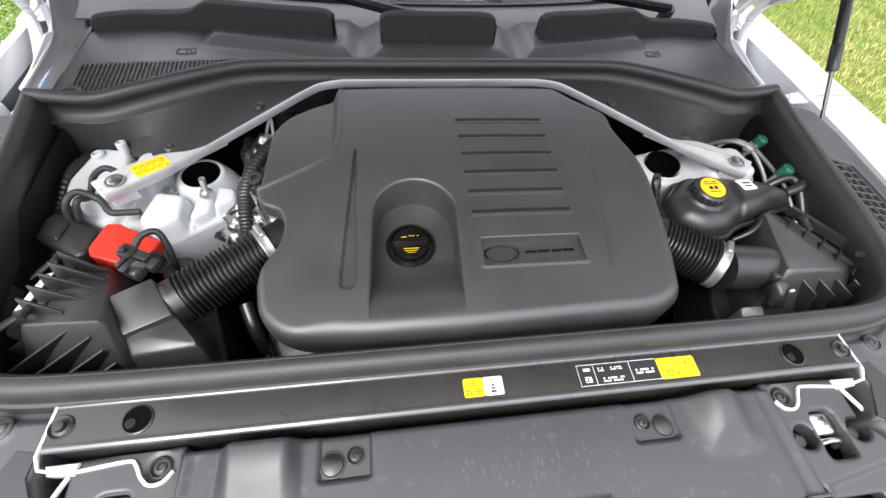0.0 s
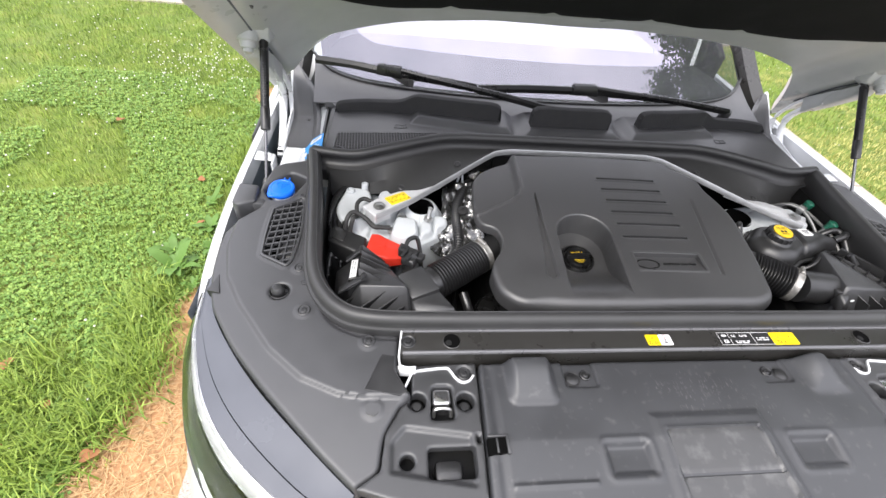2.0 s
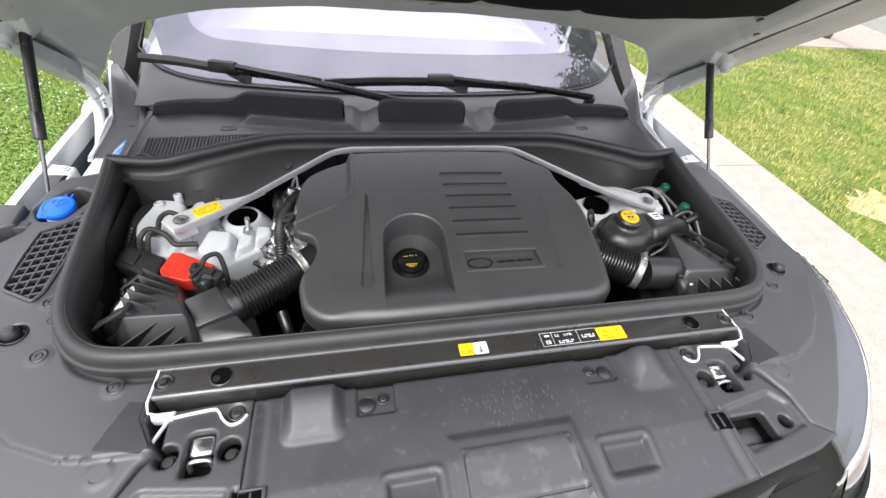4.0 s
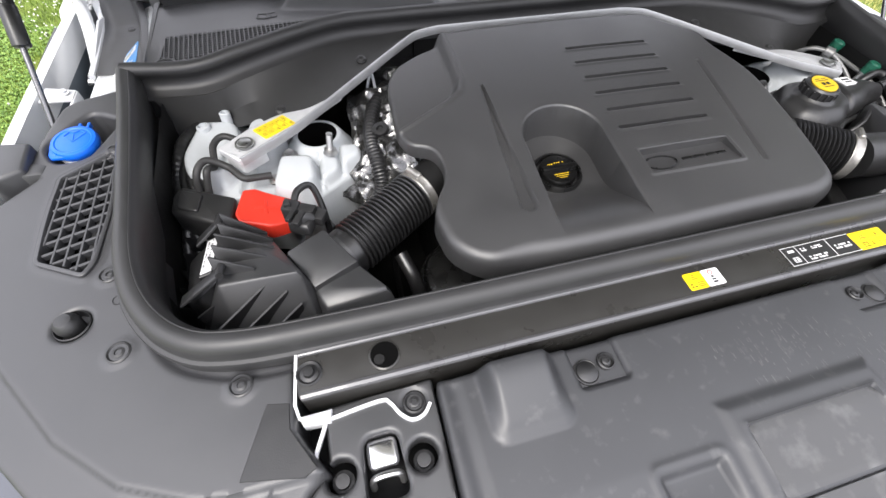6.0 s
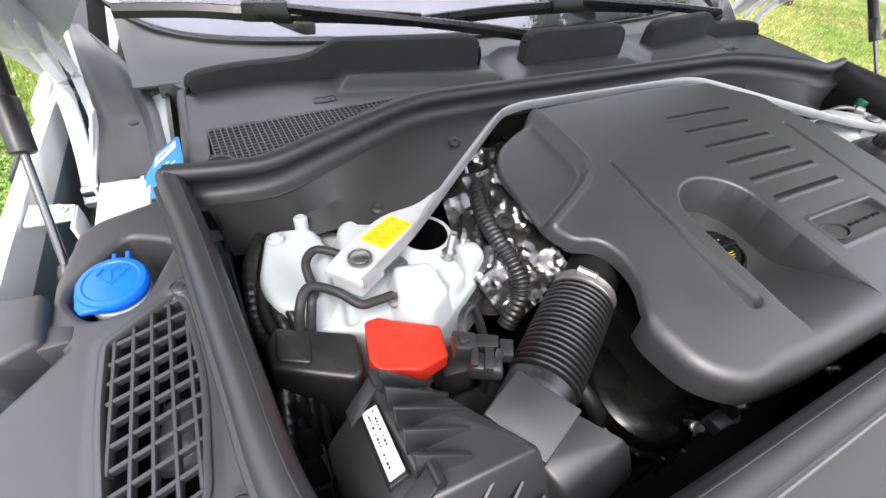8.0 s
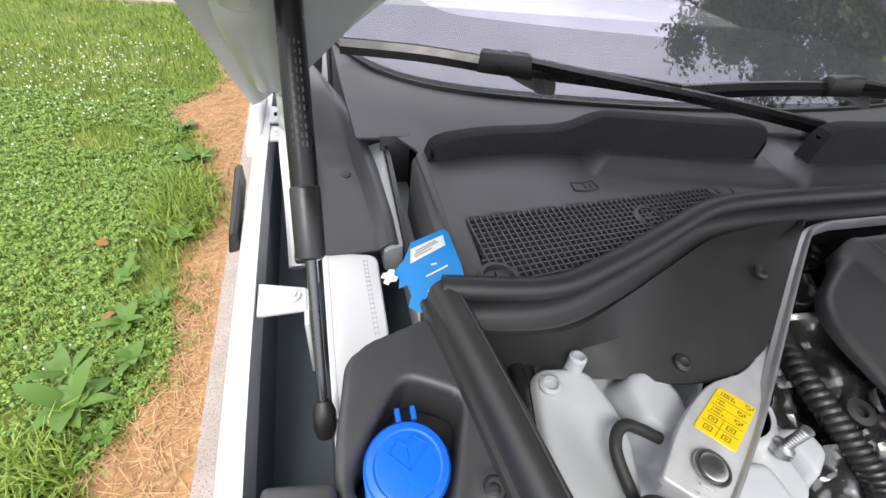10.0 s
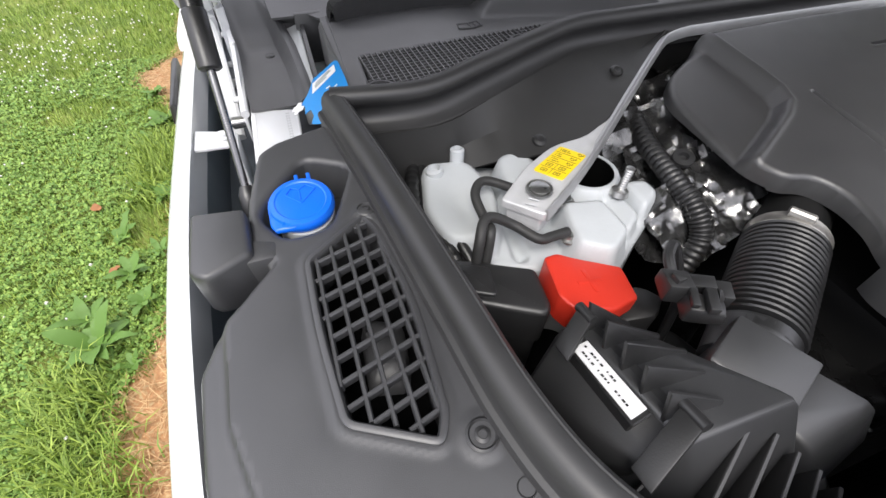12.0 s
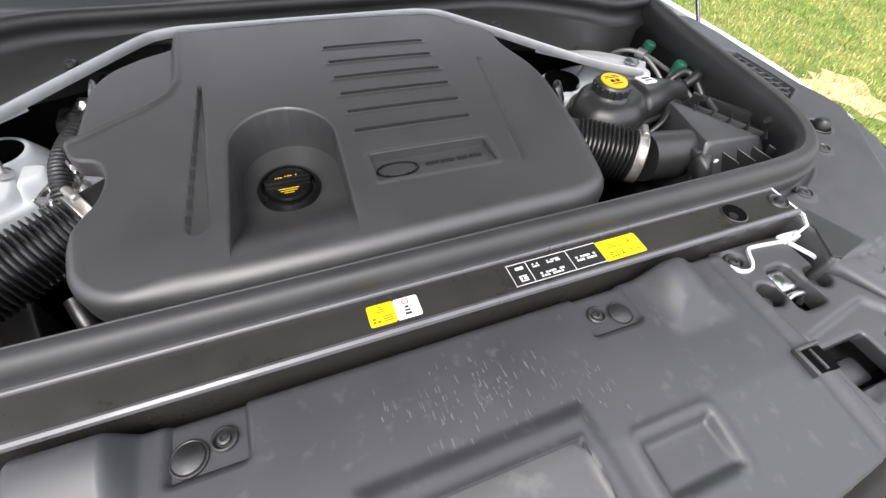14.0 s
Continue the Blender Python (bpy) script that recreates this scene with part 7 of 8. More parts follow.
part("lid", bm, PLASTIC, airr)
bm = bmesh.new()
slab(bm, fillet([(0.46, 0.062), (0.65, 0.062), (0.678, 0.14), (0.60, 0.28), (0.52, 0.26), (0.46, 0.14)], 0.01, 3), 0.86, 1.0, 0.006)
part("base", bm, DARKPL, airr)
bm = bmesh.new()
hull(bm, [(0.60, 0.265, 1.11), (0.615, 0.27, 1.09), (0.675, 0.15, 1.11), (0.68, 0.16, 1.09), (0.655, 0.14, 1.118), (0.595, 0.25, 1.118), (0.66, 0.13, 1.0), (0.6, 0.25, 1.0)], 0.003)
part("flange", bm, DARKPL, airr)
for k in range(5):
    a = Vector((0.598, 0.248, 1.120)).lerp(Vector((0.655, 0.15, 1.122)), k / 4)
    part("fin", blade([a + Vector((0.016, 0.006, -0.004)), a + Vector((0.0, 0.0, -0.02)), a + Vector((-0.038, -0.030, 0.006))], 0.0012), DARKPL, airr)
for k in range(4):
    a = Vector((0.535, 0.126, 1.120)).lerp(Vector((0.63, 0.118, 1.118)), k / 3)
    part("fin", blade([a, a + Vector((0.012, -0.04, -0.05)), a + Vector((0.01, -0.03, -0.004)), a + Vector((0, -0.004, -0.03))], 0.0012), DARKPL, airr)
for p, q in (((0.612, 0.272, 1.118), (0.690, 0.158, 1.118)), ((0.690, 0.158, 1.116), (0.640, 0.088, 1.10))):
    bm = bmesh.new()
    sweep(bm, [Vector(p), Vector(q)], [(-0.004, -0.012), (-0.004, 0.006), (0.004, 0.006), (0.004, -0.012)])
    part("rim", bm, DARKPL, airr)
for p, q in (((0.625, 0.226, 1.112), (0.607, 0.242, 1.13)), ((0.675, 0.145, 1.118), (0.652, 0.155, 1.135))):
    bm = bmesh.new()
    tube(bm, [p, q], 0.0065, 12, smooth=0)
    part("clip", bm, DARKPL, airr)
bm = bmesh.new()
tube(bm, [(0.43, 0.172, 1.095), (0.515, 0.165, 1.09)], 0.038, 24, smooth=0)
part("inlet_duct", bm, DARKPL, airr)


# ---- intake hoses ----
def bellows(name_label, a, b, r, ribs, clamp_at):
    h = thing("intake_hose", name_label, "hose", "intake hoses")
    a, b = Vector(a), Vector(b)
    L = (b - a).length
    prof = [(r * 0.97, 0), (r * 0.97, 0.012)]
    step = (L - 0.026) / ribs
    for k in range(ribs):
        z = 0.013 + k * step
        prof += [(r * 0.84, z), (r * 0.84, z + step * 0.34), (r * 1.02, z + step * 0.46), (r * 1.06, z + step * 0.66), (r * 1.02, z + step * 0.86)]
    prof += [(r * 0.93, L - 0.012), (r * 0.95, L)]
    bm = bmesh.new()
    lathe(bm, prof, a, b - a, 36)
    part("bellows", bm, RUBBER, h)
    for t in clamp_at:
        p = a.lerp(b, t)
        d = (b - a).normalized()
        bm = bmesh.new()
        lathe(bm, [(r * 0.99, -0.0075), (r * 1.03, -0.0075), (r * 1.045, -0.006), (r * 1.03, -0.004), (r * 1.03, 0.004), (r * 1.045, 0.006), (r * 1.03, 0.0075), (r * 0.99, 0.0075)], p, d, 36)
        c = part("clamp_band", bm, CLAMP, h, "bright steel hose clamp")
        bm = bmesh.new()
        side = d.cross(Vector((0, 0, 1))).normalized()
        top = p + Vector((0, 0, r * 1.05)) - side * 0.006
        lathe(bm, [(0.0055, -0.012), (0.0055, 0.010), (0.004, 0.012), (0, 0.012)], top, side, 10)
        part("clamp_screw", bm, CLAMP, c)
    return h


hose_l = bellows("black corrugated rubber intake hose with a steel clamp", (-0.440, 0.182, 1.080), (-0.312, 0.267, 1.090), 0.0375, 18, (0.955,))
bellows("black corrugated rubber intake hose with a bright clamp", (0.335, 0.243, 1.092), (0.428, 0.176, 1.092), 0.040, 13, (0.96,))

bm = bmesh.new()
lathe(bm, [(0.034, 0.0), (0.034, 0.06), (0.0, 0.06)], (-0.312, 0.267, 1.090), Vector((0.128, 0.085, 0.010)), 28)
part("end_collar", bm, BAYDARK, hose_l)

# ---- sensor plug and lead ----
plug = thing("sensor_plug", "black air-flow sensor plug with a cable loop", "connector")
bm = bmesh.new()
hull(bm, [(-0.507, 0.215, 1.108), (-0.478, 0.198, 1.112), (-0.497, 0.235, 1.112), (-0.468, 0.216, 1.114), (-0.505, 0.215, 1.128), (-0.48, 0.20, 1.130), (-0.497, 0.232, 1.13), (-0.472, 0.216, 1.13)], 0.003)
part("base", bm, DARKPL, plug)
bm = bmesh.new()
hull(bm, [(-0.512, 0.236, 1.112), (-0.492, 0.226, 1.112), (-0.505, 0.258, 1.116), (-0.484, 0.246, 1.116), (-0.512, 0.236, 1.136), (-0.492, 0.226, 1.136), (-0.505, 0.258, 1.134), (-0.484, 0.246, 1.134)], 0.003)
block(bm, -0.506, 0.236, 1.134, -0.497, 0.245, 1.141, 0.001)
part("housing", bm, DARKPL, plug)
bm = bmesh.new()
hull(bm, [(-0.488, 0.206, 1.128), (-0.468, 0.214, 1.125), (-0.478, 0.220, 1.14), (-0.468, 0.221, 1.132), (-0.484, 0.212, 1.138)], 0.002)
part("lock_tab", bm, DARKPL, plug)
for c, d, h in (((-0.478, 0.234, 1.112), (0.010, 0.006), 0.020), ((-0.462, 0.222, 1.114), (0.006, 0.008), 0.014), ((-0.488, 0.214, 1.13), (0.004, 0.010), 0.008), ((-0.499, 0.222, 1.13), (0.003, 0.008), 0.006), ((-0.470, 0.244, 1.10), (0.008, 0.005), 0.016)):
    bm = bmesh.new()
    hull(bm, [(c[0] + sx * d[0] + 0.6 * sy * d[1], c[1] + sy * d[1] - 0.5 * sx * d[0], c[2] + z) for sx in (-1, 1) for sy in (-1, 1) for z in (0, h)], 0.0012)
    part("latch_rib", bm, DARKPL, plug)
bm = bmesh.new()
tube(bm, [(-0.495, 0.25, 1.126), (-0.487, 0.268, 1.132), (-0.470, 0.278, 1.128), (-0.462, 0.268, 1.105), (-0.458, 0.25, 1.07), (-0.455, 0.24, 1.0)], 0.005, 10)
part("lead", bm, RUBBER, plug)

# ---- cables over the tank ----
def cable(label, pts, r, mat=RUBBER, ribbed=False):
    c = thing("cable", label, "cable", "cables")
    bm = bmesh.new()
    path = smooth_path(pts, 22 if ribbed else 8)
    sweep(bm, path, ring(r, 12), scales=[1 + (0.05 if i % 3 else -0.08) for i in range(len(path))] if ribbed else None)
    part("sheath", bm, mat, c)
    return c


cable("black taped cable looping over the white tank", [(-0.64, 0.345, 1.05), (-0.634, 0.355, 1.105), (-0.618, 0.375, 1.118), (-0.590, 0.370, 1.104), (-0.570, 0.348, 1.098), (-0.552, 0.349, 1.094), (-0.53, 0.353, 1.09)], 0.0056, MATTBLK)
cable("black taped cable looping over the white tank", [(-0.63, 0.345, 1.06), (-0.619, 0.362, 1.108), (-0.612, 0.385, 1.098), (-0.612, 0.42, 1.108), (-0.595, 0.435, 1.112), (-0.565, 0.42, 1.105)], 0.0054, MATTBLK)
cable("black corrugated cable conduit beside the engine", [(-0.30, 0.575, 1.08), (-0.328, 0.52, 1.094), (-0.356, 0.45, 1.098), (-0.366, 0.39, 1.096), (-0.364, 0.345, 1.085), (-0.365, 0.315, 1.06), (-0.39, 0.30, 1.02)], 0.0125, ribbed=True)
cable("black cable conduit under the brace", [(-0.27, 0.62, 1.06), (-0.31, 0.57, 1.06), (-0.355, 0.53, 1.045), (-0.37, 0.46, 1.03), (-0.375, 0.38, 1.01)], 0.009, ribbed=True)
cable("thin pale bonnet cable at the brace", [(-0.365, 0.515, 1.04), (-0.352, 0.535, 1.09), (-0.338, 0.55, 1.12), (-0.335, 0.53, 1.10)], 0.0028, CASTW)
cable("thin pale cable at the brace", [(0.345, 0.50, 1.04), (0.34, 0.535, 1.09), (0.338, 0.55, 1.12), (0.35, 0.51, 1.08)], 0.0028, CASTW)
for k in range(4):
    x = -0.66 + 0.012 * k
    cable("black cable along the bay side", [(x + 0.02, 0.56, 1.06 + 0.01 * k), (x - 0.01, 0.47, 1.085 - 0.012 * k), (x - 0.020, 0.40, 1.065 + 0.006 * k), (x - 0.008, 0.33, 1.05), (x - 0.015, 0.27, 1.01 - 0.01 * k), (x - 0.005, 0.22, 0.94)], 0.0085 - 0.0008 * k, ribbed=k % 2 == 0)
cable("black hose below the engine cover", [(-0.335, 0.155, 0.80), (-0.338, 0.15, 0.92), (-0.345, 0.16, 1.0), (-0.36, 0.2, 1.03)], 0.011)
bm = bmesh.new()
lathe(bm, [(0.013, 0), (0.013, 0.006), (0.006, 0.007), (0.005, 0.002), (0, 0.002)], (-0.348, 0.400, 1.108), (-0.2, -0.2, 1), 16)
clipc = thing("cable_clip", "black cable clip with a round eye", "clip")
part("eye", bm, DARKPL, clipc)

# ---- foil heat shields ----
def foil(label, centre, size, tilt, seed):
    f = thing("heat_shield", label, "heat shield", "foil heat shields")
    n = 26
    q = Euler([radians(a) for a in tilt]).to_matrix()
    rows = []
    for j in range(n + 1):
        r = []
        for i in range(n + 1):
            u, v = (i / n - 0.5) * size[0], (j / n - 0.5) * size[1]
            cell = noise.voronoi((u * 19 + seed, v * 19, seed * 3.1))[0]
            fine = noise.voronoi((u * 48 + seed, v * 48, seed * 1.7))[0]
            w = 0.012 * noise.noise((u * 22, v * 22, seed)) + 0.010 * (fine[0] - 0.4) + 0.022 * (cell[0] - 0.4) + 0.006 * abs(noise.noise((u * 45, v * 45, seed + 5)))
            r.append(Vector(centre) + q @ Vector((u, v, w)))
        rows.append(r)
    bm = bmesh.new()
    loft(bm, rows)
    bmesh.ops.solidify(bm, geom=bm.faces[:], thickness=0.0008)
    part("foil", bm, FOIL, f, angle=16)


foil("crumpled silver foil heat shield beside the engine", (-0.350, 0.44, 1.072), (0.10, 0.17), (28, -18, -15), 1.0)
foil("crumpled silver foil heat shield beside the engine", (-0.305, 0.53, 1.088), (0.09, 0.10), (30, -18, -25), 2.0)
foil("crumpled silver foil heat shield beside the tank", (-0.362, 0.345, 1.064), (0.09, 0.10), (32, -22, 10), 3.0)
foil("crumpled silver foil heat shield beside the tank", (-0.375, 0.42, 1.046), (0.06, 0.2), (20, 30, -10), 7.0)
foil("crumpled silver foil heat shield tucked below the engine cover", (-0.322, 0.42, 1.094), (0.09, 0.19), (6, -18, -8), 11.0)
foil("crumpled silver foil heat shield tucked below the engine cover", (-0.338, 0.345, 1.084), (0.07, 0.10), (10, -24, 4), 13.0)
foil("crumpled silver foil heat shield behind the engine", (-0.16, 0.60, 1.10), (0.12, 0.05), (-15, 0, 0), 4.0)

# ---- engine block and small fittings ----
engine = thing("engine_block", "dark engine block with fittings below its cover", "engine")
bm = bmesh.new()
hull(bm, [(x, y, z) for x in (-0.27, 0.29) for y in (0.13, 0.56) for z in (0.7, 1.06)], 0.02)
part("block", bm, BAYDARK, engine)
bm = bmesh.new()
lathe(bm, [(0.0, 0.152), (0.060, 0.150), (0.070, 0.144), (0.074, 0.134), (0.074, 0.122), (0.079, 0.120), (0.079, 0.112), (0.074, 0.110), (0.075, 0.088), (0.077, 0.086), (0.077, 0.082), (0.075, 0.080), (0.076, 0.0)], (-0.262, 0.180, 0.848), (0.05, -0.12, 1), 40)
hull(bm, [(x, y, z) for x, y in ((-0.262, 0.098), (-0.12, 0.09), (-0.12, 0.2), (-0.262, 0.2)) for z in (0.9, 0.99)], 0.012)
housing = part("front_housing", bm, CAPBLK, engine, "black rounded housing with raised bands")
for k in range(7):
    a = math.pi * (1.0 + 0.13 * k)
    bm = bmesh.new()
    block(bm, -0.262 + 0.077 * math.cos(a) - 0.0025, 0.162 + 0.077 * math.sin(a) - 0.0025, 0.89, -0.262 + 0.077 * math.cos(a) + 0.0025, 0.162 + 0.077 * math.sin(a) + 0.0025, 0.972, 0.001, 1)
    part("housing_rib", bm, DARKPL, housing)
for i in range(26):
    x = -0.25 + 0.02 * i + random.uniform(-0.006, 0.006)
    y, z = random.uniform(0.075, 0.105), random.uniform(0.98, 1.03)
    bm = bmesh.new()
    kind = i % 4
    if kind == 0:
        lathe(bm, [(0.007, 0), (0.007, 0.004), (0.0045, 0.005), (0.004, 0.014), (0, 0.014)], (x, y, z), (random.uniform(-0.5, 0.5), -0.5, 1), 10)
        mat = STEEL
    elif kind == 1:
        block(bm, x - 0.012, y - 0.008, z - 0.01, x + 0.012, y + 0.012, z + 0.008, 0.003)
        mat = DARKPL
    elif kind == 2:
        tube(bm, [(x - 0.03, y + 0.02, z - 0.02), (x - 0.01, y - 0.004, z + 0.004), (x + 0.015, y - 0.006, z + 0.006), (x + 0.035, y + 0.02, z - 0.02)], 0.004, 8)
        mat = RUBBER
    else:
        block(bm, x - 0.006, y - 0.004, z - 0.02, x + 0.006, y + 0.01, z + 0.012, 0.002)
        mat = DARKPL
    part("fitting", bm, mat, engine)
bm = bmesh.new()
hull(bm, [(-0.376, 0.276, 1.026), (-0.35, 0.268, 1.026), (-0.374, 0.262, 1.034), (-0.352, 0.254, 1.034), (-0.37, 0.268, 1.012), (-0.354, 0.262, 1.012)], 0.003)
dip = thing("dipstick_handle", "yellow dipstick handle below the intake hose", "dipstick")
part("handle", bm, YELLOW, dip)
bm = bmesh.new()
tube(bm, [(-0.363, 0.266, 1.016), (-0.362, 0.25, 0.9), (-0.355, 0.23, 0.75)], 0.006, 8)
part("tube", bm, DARKPL, dip)
pulley = thing("ribbed_bracket", "dark cast bracket with webs in the bay", "bracket")
for k in range(5):
    bm = bmesh.new()
    hull(bm, [(-0.668, 0.16 + 0.03 * k, 0.98), (-0.648, 0.16 + 0.03 * k, 0.98), (-0.668, 0.166 + 0.03 * k, 1.06), (-0.65, 0.166 + 0.03 * k, 1.05), (-0.668, 0.172 + 0.03 * k, 0.98), (-0.648, 0.172 + 0.03 * k, 0.98)], 0.002)
    part("web", bm, DARKPL, pulley)
bm = bmesh.new()
block(bm, -0.68, 0.13, 0.9, -0.645, 0.32, 0.99, 0.004)
part("back", bm, DARKPL, pulley)

# ---- coolant tank ----
cool = thing("coolant_tank", "black coolant expansion tank with a yellow-topped cap", "coolant tank")
CT = fillet([(0.385, 0.315), (0.39, 0.262), (0.425, 0.236), (0.475, 0.238), (0.51, 0.262), (0.56, 0.272), (0.60, 0.292), (0.645, 0.298), (0.648, 0.325), (0.60, 0.352), (0.52, 0.362), (0.44, 0.366)], 0.016, 4)


def cool_height(X, Y, D):
    z = 1.128 - 0.04 * np.maximum(X - 0.5, 0) - roll(D, 0.032)
    d = np.hypot(X - 0.448, Y - 0.302)
    z = z + 0.008 * (1 - ramp(d, 0.026, 0.036))
    d, t = strip(X, Y, (0.52, 0.37), (0.515, 0.25))
    return z - 0.006 * (1 - ramp(d, 0.001, 0.01))


field("body", CT, 0.003, cool_height, 0.99, DARKPL, cool, angle=60)
bm = bmesh.new()
tube(bm, [(x, y, 1.088) for x, y in inset(ccw(CT), -0.004)], 0.005, 6, closed=True, smooth=0)
part("seam", bm, DARKPL, cool)
bm = bmesh.new()
prof = [(0.030, 0.0)] + [(0.030, 0.004), (0.029, 0.018), (0.026, 0.021), (0.0, 0.021)]
lathe(bm, prof, (0.448, 0.302, 1.130), (0, -0.05, 1), 32)
capc = part("cap", bm, DARKPL, cool, "black screw cap")
for k in range(16):
    a = 2 * math.pi * k / 16
    bm = bmesh.new()
    block(bm, 0.448 + 0.0295 * math.cos(a) - 0.0022, 0.302 + 0.0295 * math.sin(a) - 0.0022, 1.133, 0.448 + 0.0295 * math.cos(a) + 0.0022, 0.302 + 0.0295 * math.sin(a) + 0.0022, 1.146, 0.001, 1)
    part("grip_rib", bm, DARKPL, capc)
bm = bmesh.new()
lathe(bm, [(0.0222, 0.0), (0.0222, 0.0016), (0.0, 0.0016)], (0.448, 0.301, 1.151), (0, -0.05, 1), 30)
disc_y = part("cap_disc", bm, YELLOWP, capc, "yellow disc with black symbols")
bars("print", [(0.434, 0.308, 0.462, 0.3095), (0.436, 0.3125, 0.446, 0.3145), (0.45, 0.3125, 0.46, 0.3145), (0.440, 0.296, 0.4465, 0.303), (0.45, 0.296, 0.456, 0.303), (0.438, 0.290, 0.458, 0.2915)], 1.1532, INK, disc_y)
bm = bmesh.new()
slab(bm, fillet([(0.53, 0.338), (0.558, 0.338), (0.565, 0.316), (0.537, 0.314)], 0.002, 2), 1.118, 1.1288, 0.0003, n=1)
tl = part("label", bm, WHITEL, cool, "small white printed label")
bars("print", [(0.539, 0.328, 0.556, 0.3325), (0.542, 0.321, 0.556, 0.3245)], 1.1290, INK, tl)
bm = bmesh.new()
tube(bm, [(0.635, 0.315, 1.112), (0.66, 0.318, 1.122), (0.675, 0.33, 1.12)], 0.009, 12)
part("spigot", bm, DARKPL, cool)
bm = bmesh.new()
tube(bm, [(0.378, 0.33, 1.10), (0.372, 0.345, 1.125), (0.385, 0.362, 1.12), (0.40, 0.36, 1.09)], 0.007, 10)
part("hose_end", bm, RUBBER, cool)

DULLMET = material("dull_grey_metal", (0.24, 0.24, 0.235), 0.45, 0.6, vary=0.25, scale=50)

# ---- right-hand tower with valves ----
towr = thing("strut_tower", "pale cast strut tower below the brace end", "strut tower")
TW = fillet([(0.375, 0.47), (0.40, 0.40), (0.45, 0.372), (0.56, 0.352), (0.64, 0.37), (0.665, 0.43), (0.64, 0.49), (0.52, 0.505)], 0.02, 4)


def tower_height(X, Y, D):
    z = 1.078 - roll(D, 0.02)
    z = smax(z, lobe(X, Y, fillet([(0.50, 0.46), (0.62, 0.46), (0.63, 0.38), (0.52, 0.37)], 0.02), 1.106, 0.016))
    d = np.abs(np.hypot(X - 0.452, Y - 0.437) - 0.036)
    return z + 0.006 * (1 - ramp(d, 0.003, 0.007))


field("casting", TW, 0.0035, tower_height, 0.9, CASTW, towr, holes=[disc(0.452, 0.437, 0.033, 24)], angle=60)
# as on the tank, the well's shade is its black colour
bm = bmesh.new()
lathe(bm, [(0.0345, 0.0015), (0.0318, 0.0005), (0.0318, -0.09), (0.0, -0.09)], (0.452, 0.437, 1.0835), n=28)
part("well", bm, CAVITY_SHADE, towr)
for x, y, z in ((0.659, 0.456, 1.106), (0.663, 0.368, 1.106)):
    v = thing("service_valve", "service valve with a dark green cap", "valve", "service valves")
    bm = bmesh.new()
    lathe(bm, [(0.0115, 0), (0.0115, 0.010), (0.0125, 0.011), (0.0125, 0.02), (0.009, 0.023), (0, 0.023)], (x, y, z), (0.2, -0.1, 1), 16)
    part("cap", bm, GREENCAP, v, "dark green cap")
    bm = bmesh.new()
    lathe(bm, [(0.008, -0.03), (0.008, 0.0)], (x, y, z), (0.2, -0.1, 1), 12)
    part("stem", bm, STEEL, v)
for pts in ([(0.60, 0.48, 1.09), (0.62, 0.475, 1.112), (0.645, 0.45, 1.115), (0.66, 0.40, 1.11), (0.668, 0.34, 1.1), (0.672, 0.25, 1.06)], [(0.575, 0.50, 1.07), (0.60, 0.47, 1.115), (0.63, 0.44, 1.12), (0.645, 0.40, 1.105), (0.655, 0.36, 1.08)]):
    c = thing("pipe", "bare aluminium air-conditioning pipe", "pipe", "pipes")
    bm = bmesh.new()
    tube(bm, [Vector(p) - Vector((0, 0, 0.006)) for p in pts], 0.0040, 12, smooth=8)
    part("pipe_run", bm, DULLMET, c)
    bm = bmesh.new()
    lathe(bm, [(0.009, -0.008), (0.009, 0.008), (0.007, 0.01)], Vector(pts[2]) - Vector((0, 0, 0.006)), Vector(pts[3]) - Vector(pts[1]), 14)
    part("union", bm, DULLMET, c)
cable("black hose looping beside the coolant tank", [(0.60, 0.34, 1.06), (0.64, 0.35, 1.105), (0.672, 0.345, 1.115), (0.68, 0.30, 1.09), (0.675, 0.22, 1.03)], 0.008)
cable("black cable above the filter box", [(0.50, 0.235, 1.08), (0.53, 0.24, 1.10), (0.56, 0.262, 1.115), (0.60, 0.28, 1.10)], 0.005)
bm = bmesh.new()
hull(bm, [(0.475, 0.125, 1.10), (0.505, 0.12, 1.10), (0.475, 0.09, 1.09), (0.50, 0.085, 1.09), (0.475, 0.12, 1.13), (0.50, 0.115, 1.13), (0.48, 0.095, 1.12)], 0.004)
block(bm, 0.488, 0.128, 1.105, 0.512, 0.142, 1.122, 0.003)
rs = thing("sensor_plug", "black air-flow sensor plug on the intake duct", "connector")
part("housing", bm, DARKPL, rs)
bm = bmesh.new()
block(bm, 0.492, 0.1, 1.1235, 0.4985, 0.1035, 1.1285, 0.001)
part("lock_tab", bm, WHITEL, rs)
bm = bmesh.new()
hull(bm, [(0.435, 0.10, 0.9), (0.475, 0.10, 0.9), (0.435, 0.06, 0.9), (0.475, 0.06, 0.9), (0.435, 0.10, 1.085), (0.475, 0.10, 1.085), (0.435, 0.07, 1.07), (0.475, 0.065, 1.07)], 0.004)
rb = thing("mount_bracket", "grey metal mounting bracket at the filter box", "bracket")
part("plate", bm, DULLMET, rb)


# ---- lawn, weeds and soil ----
rng = np.random.default_rng(7)


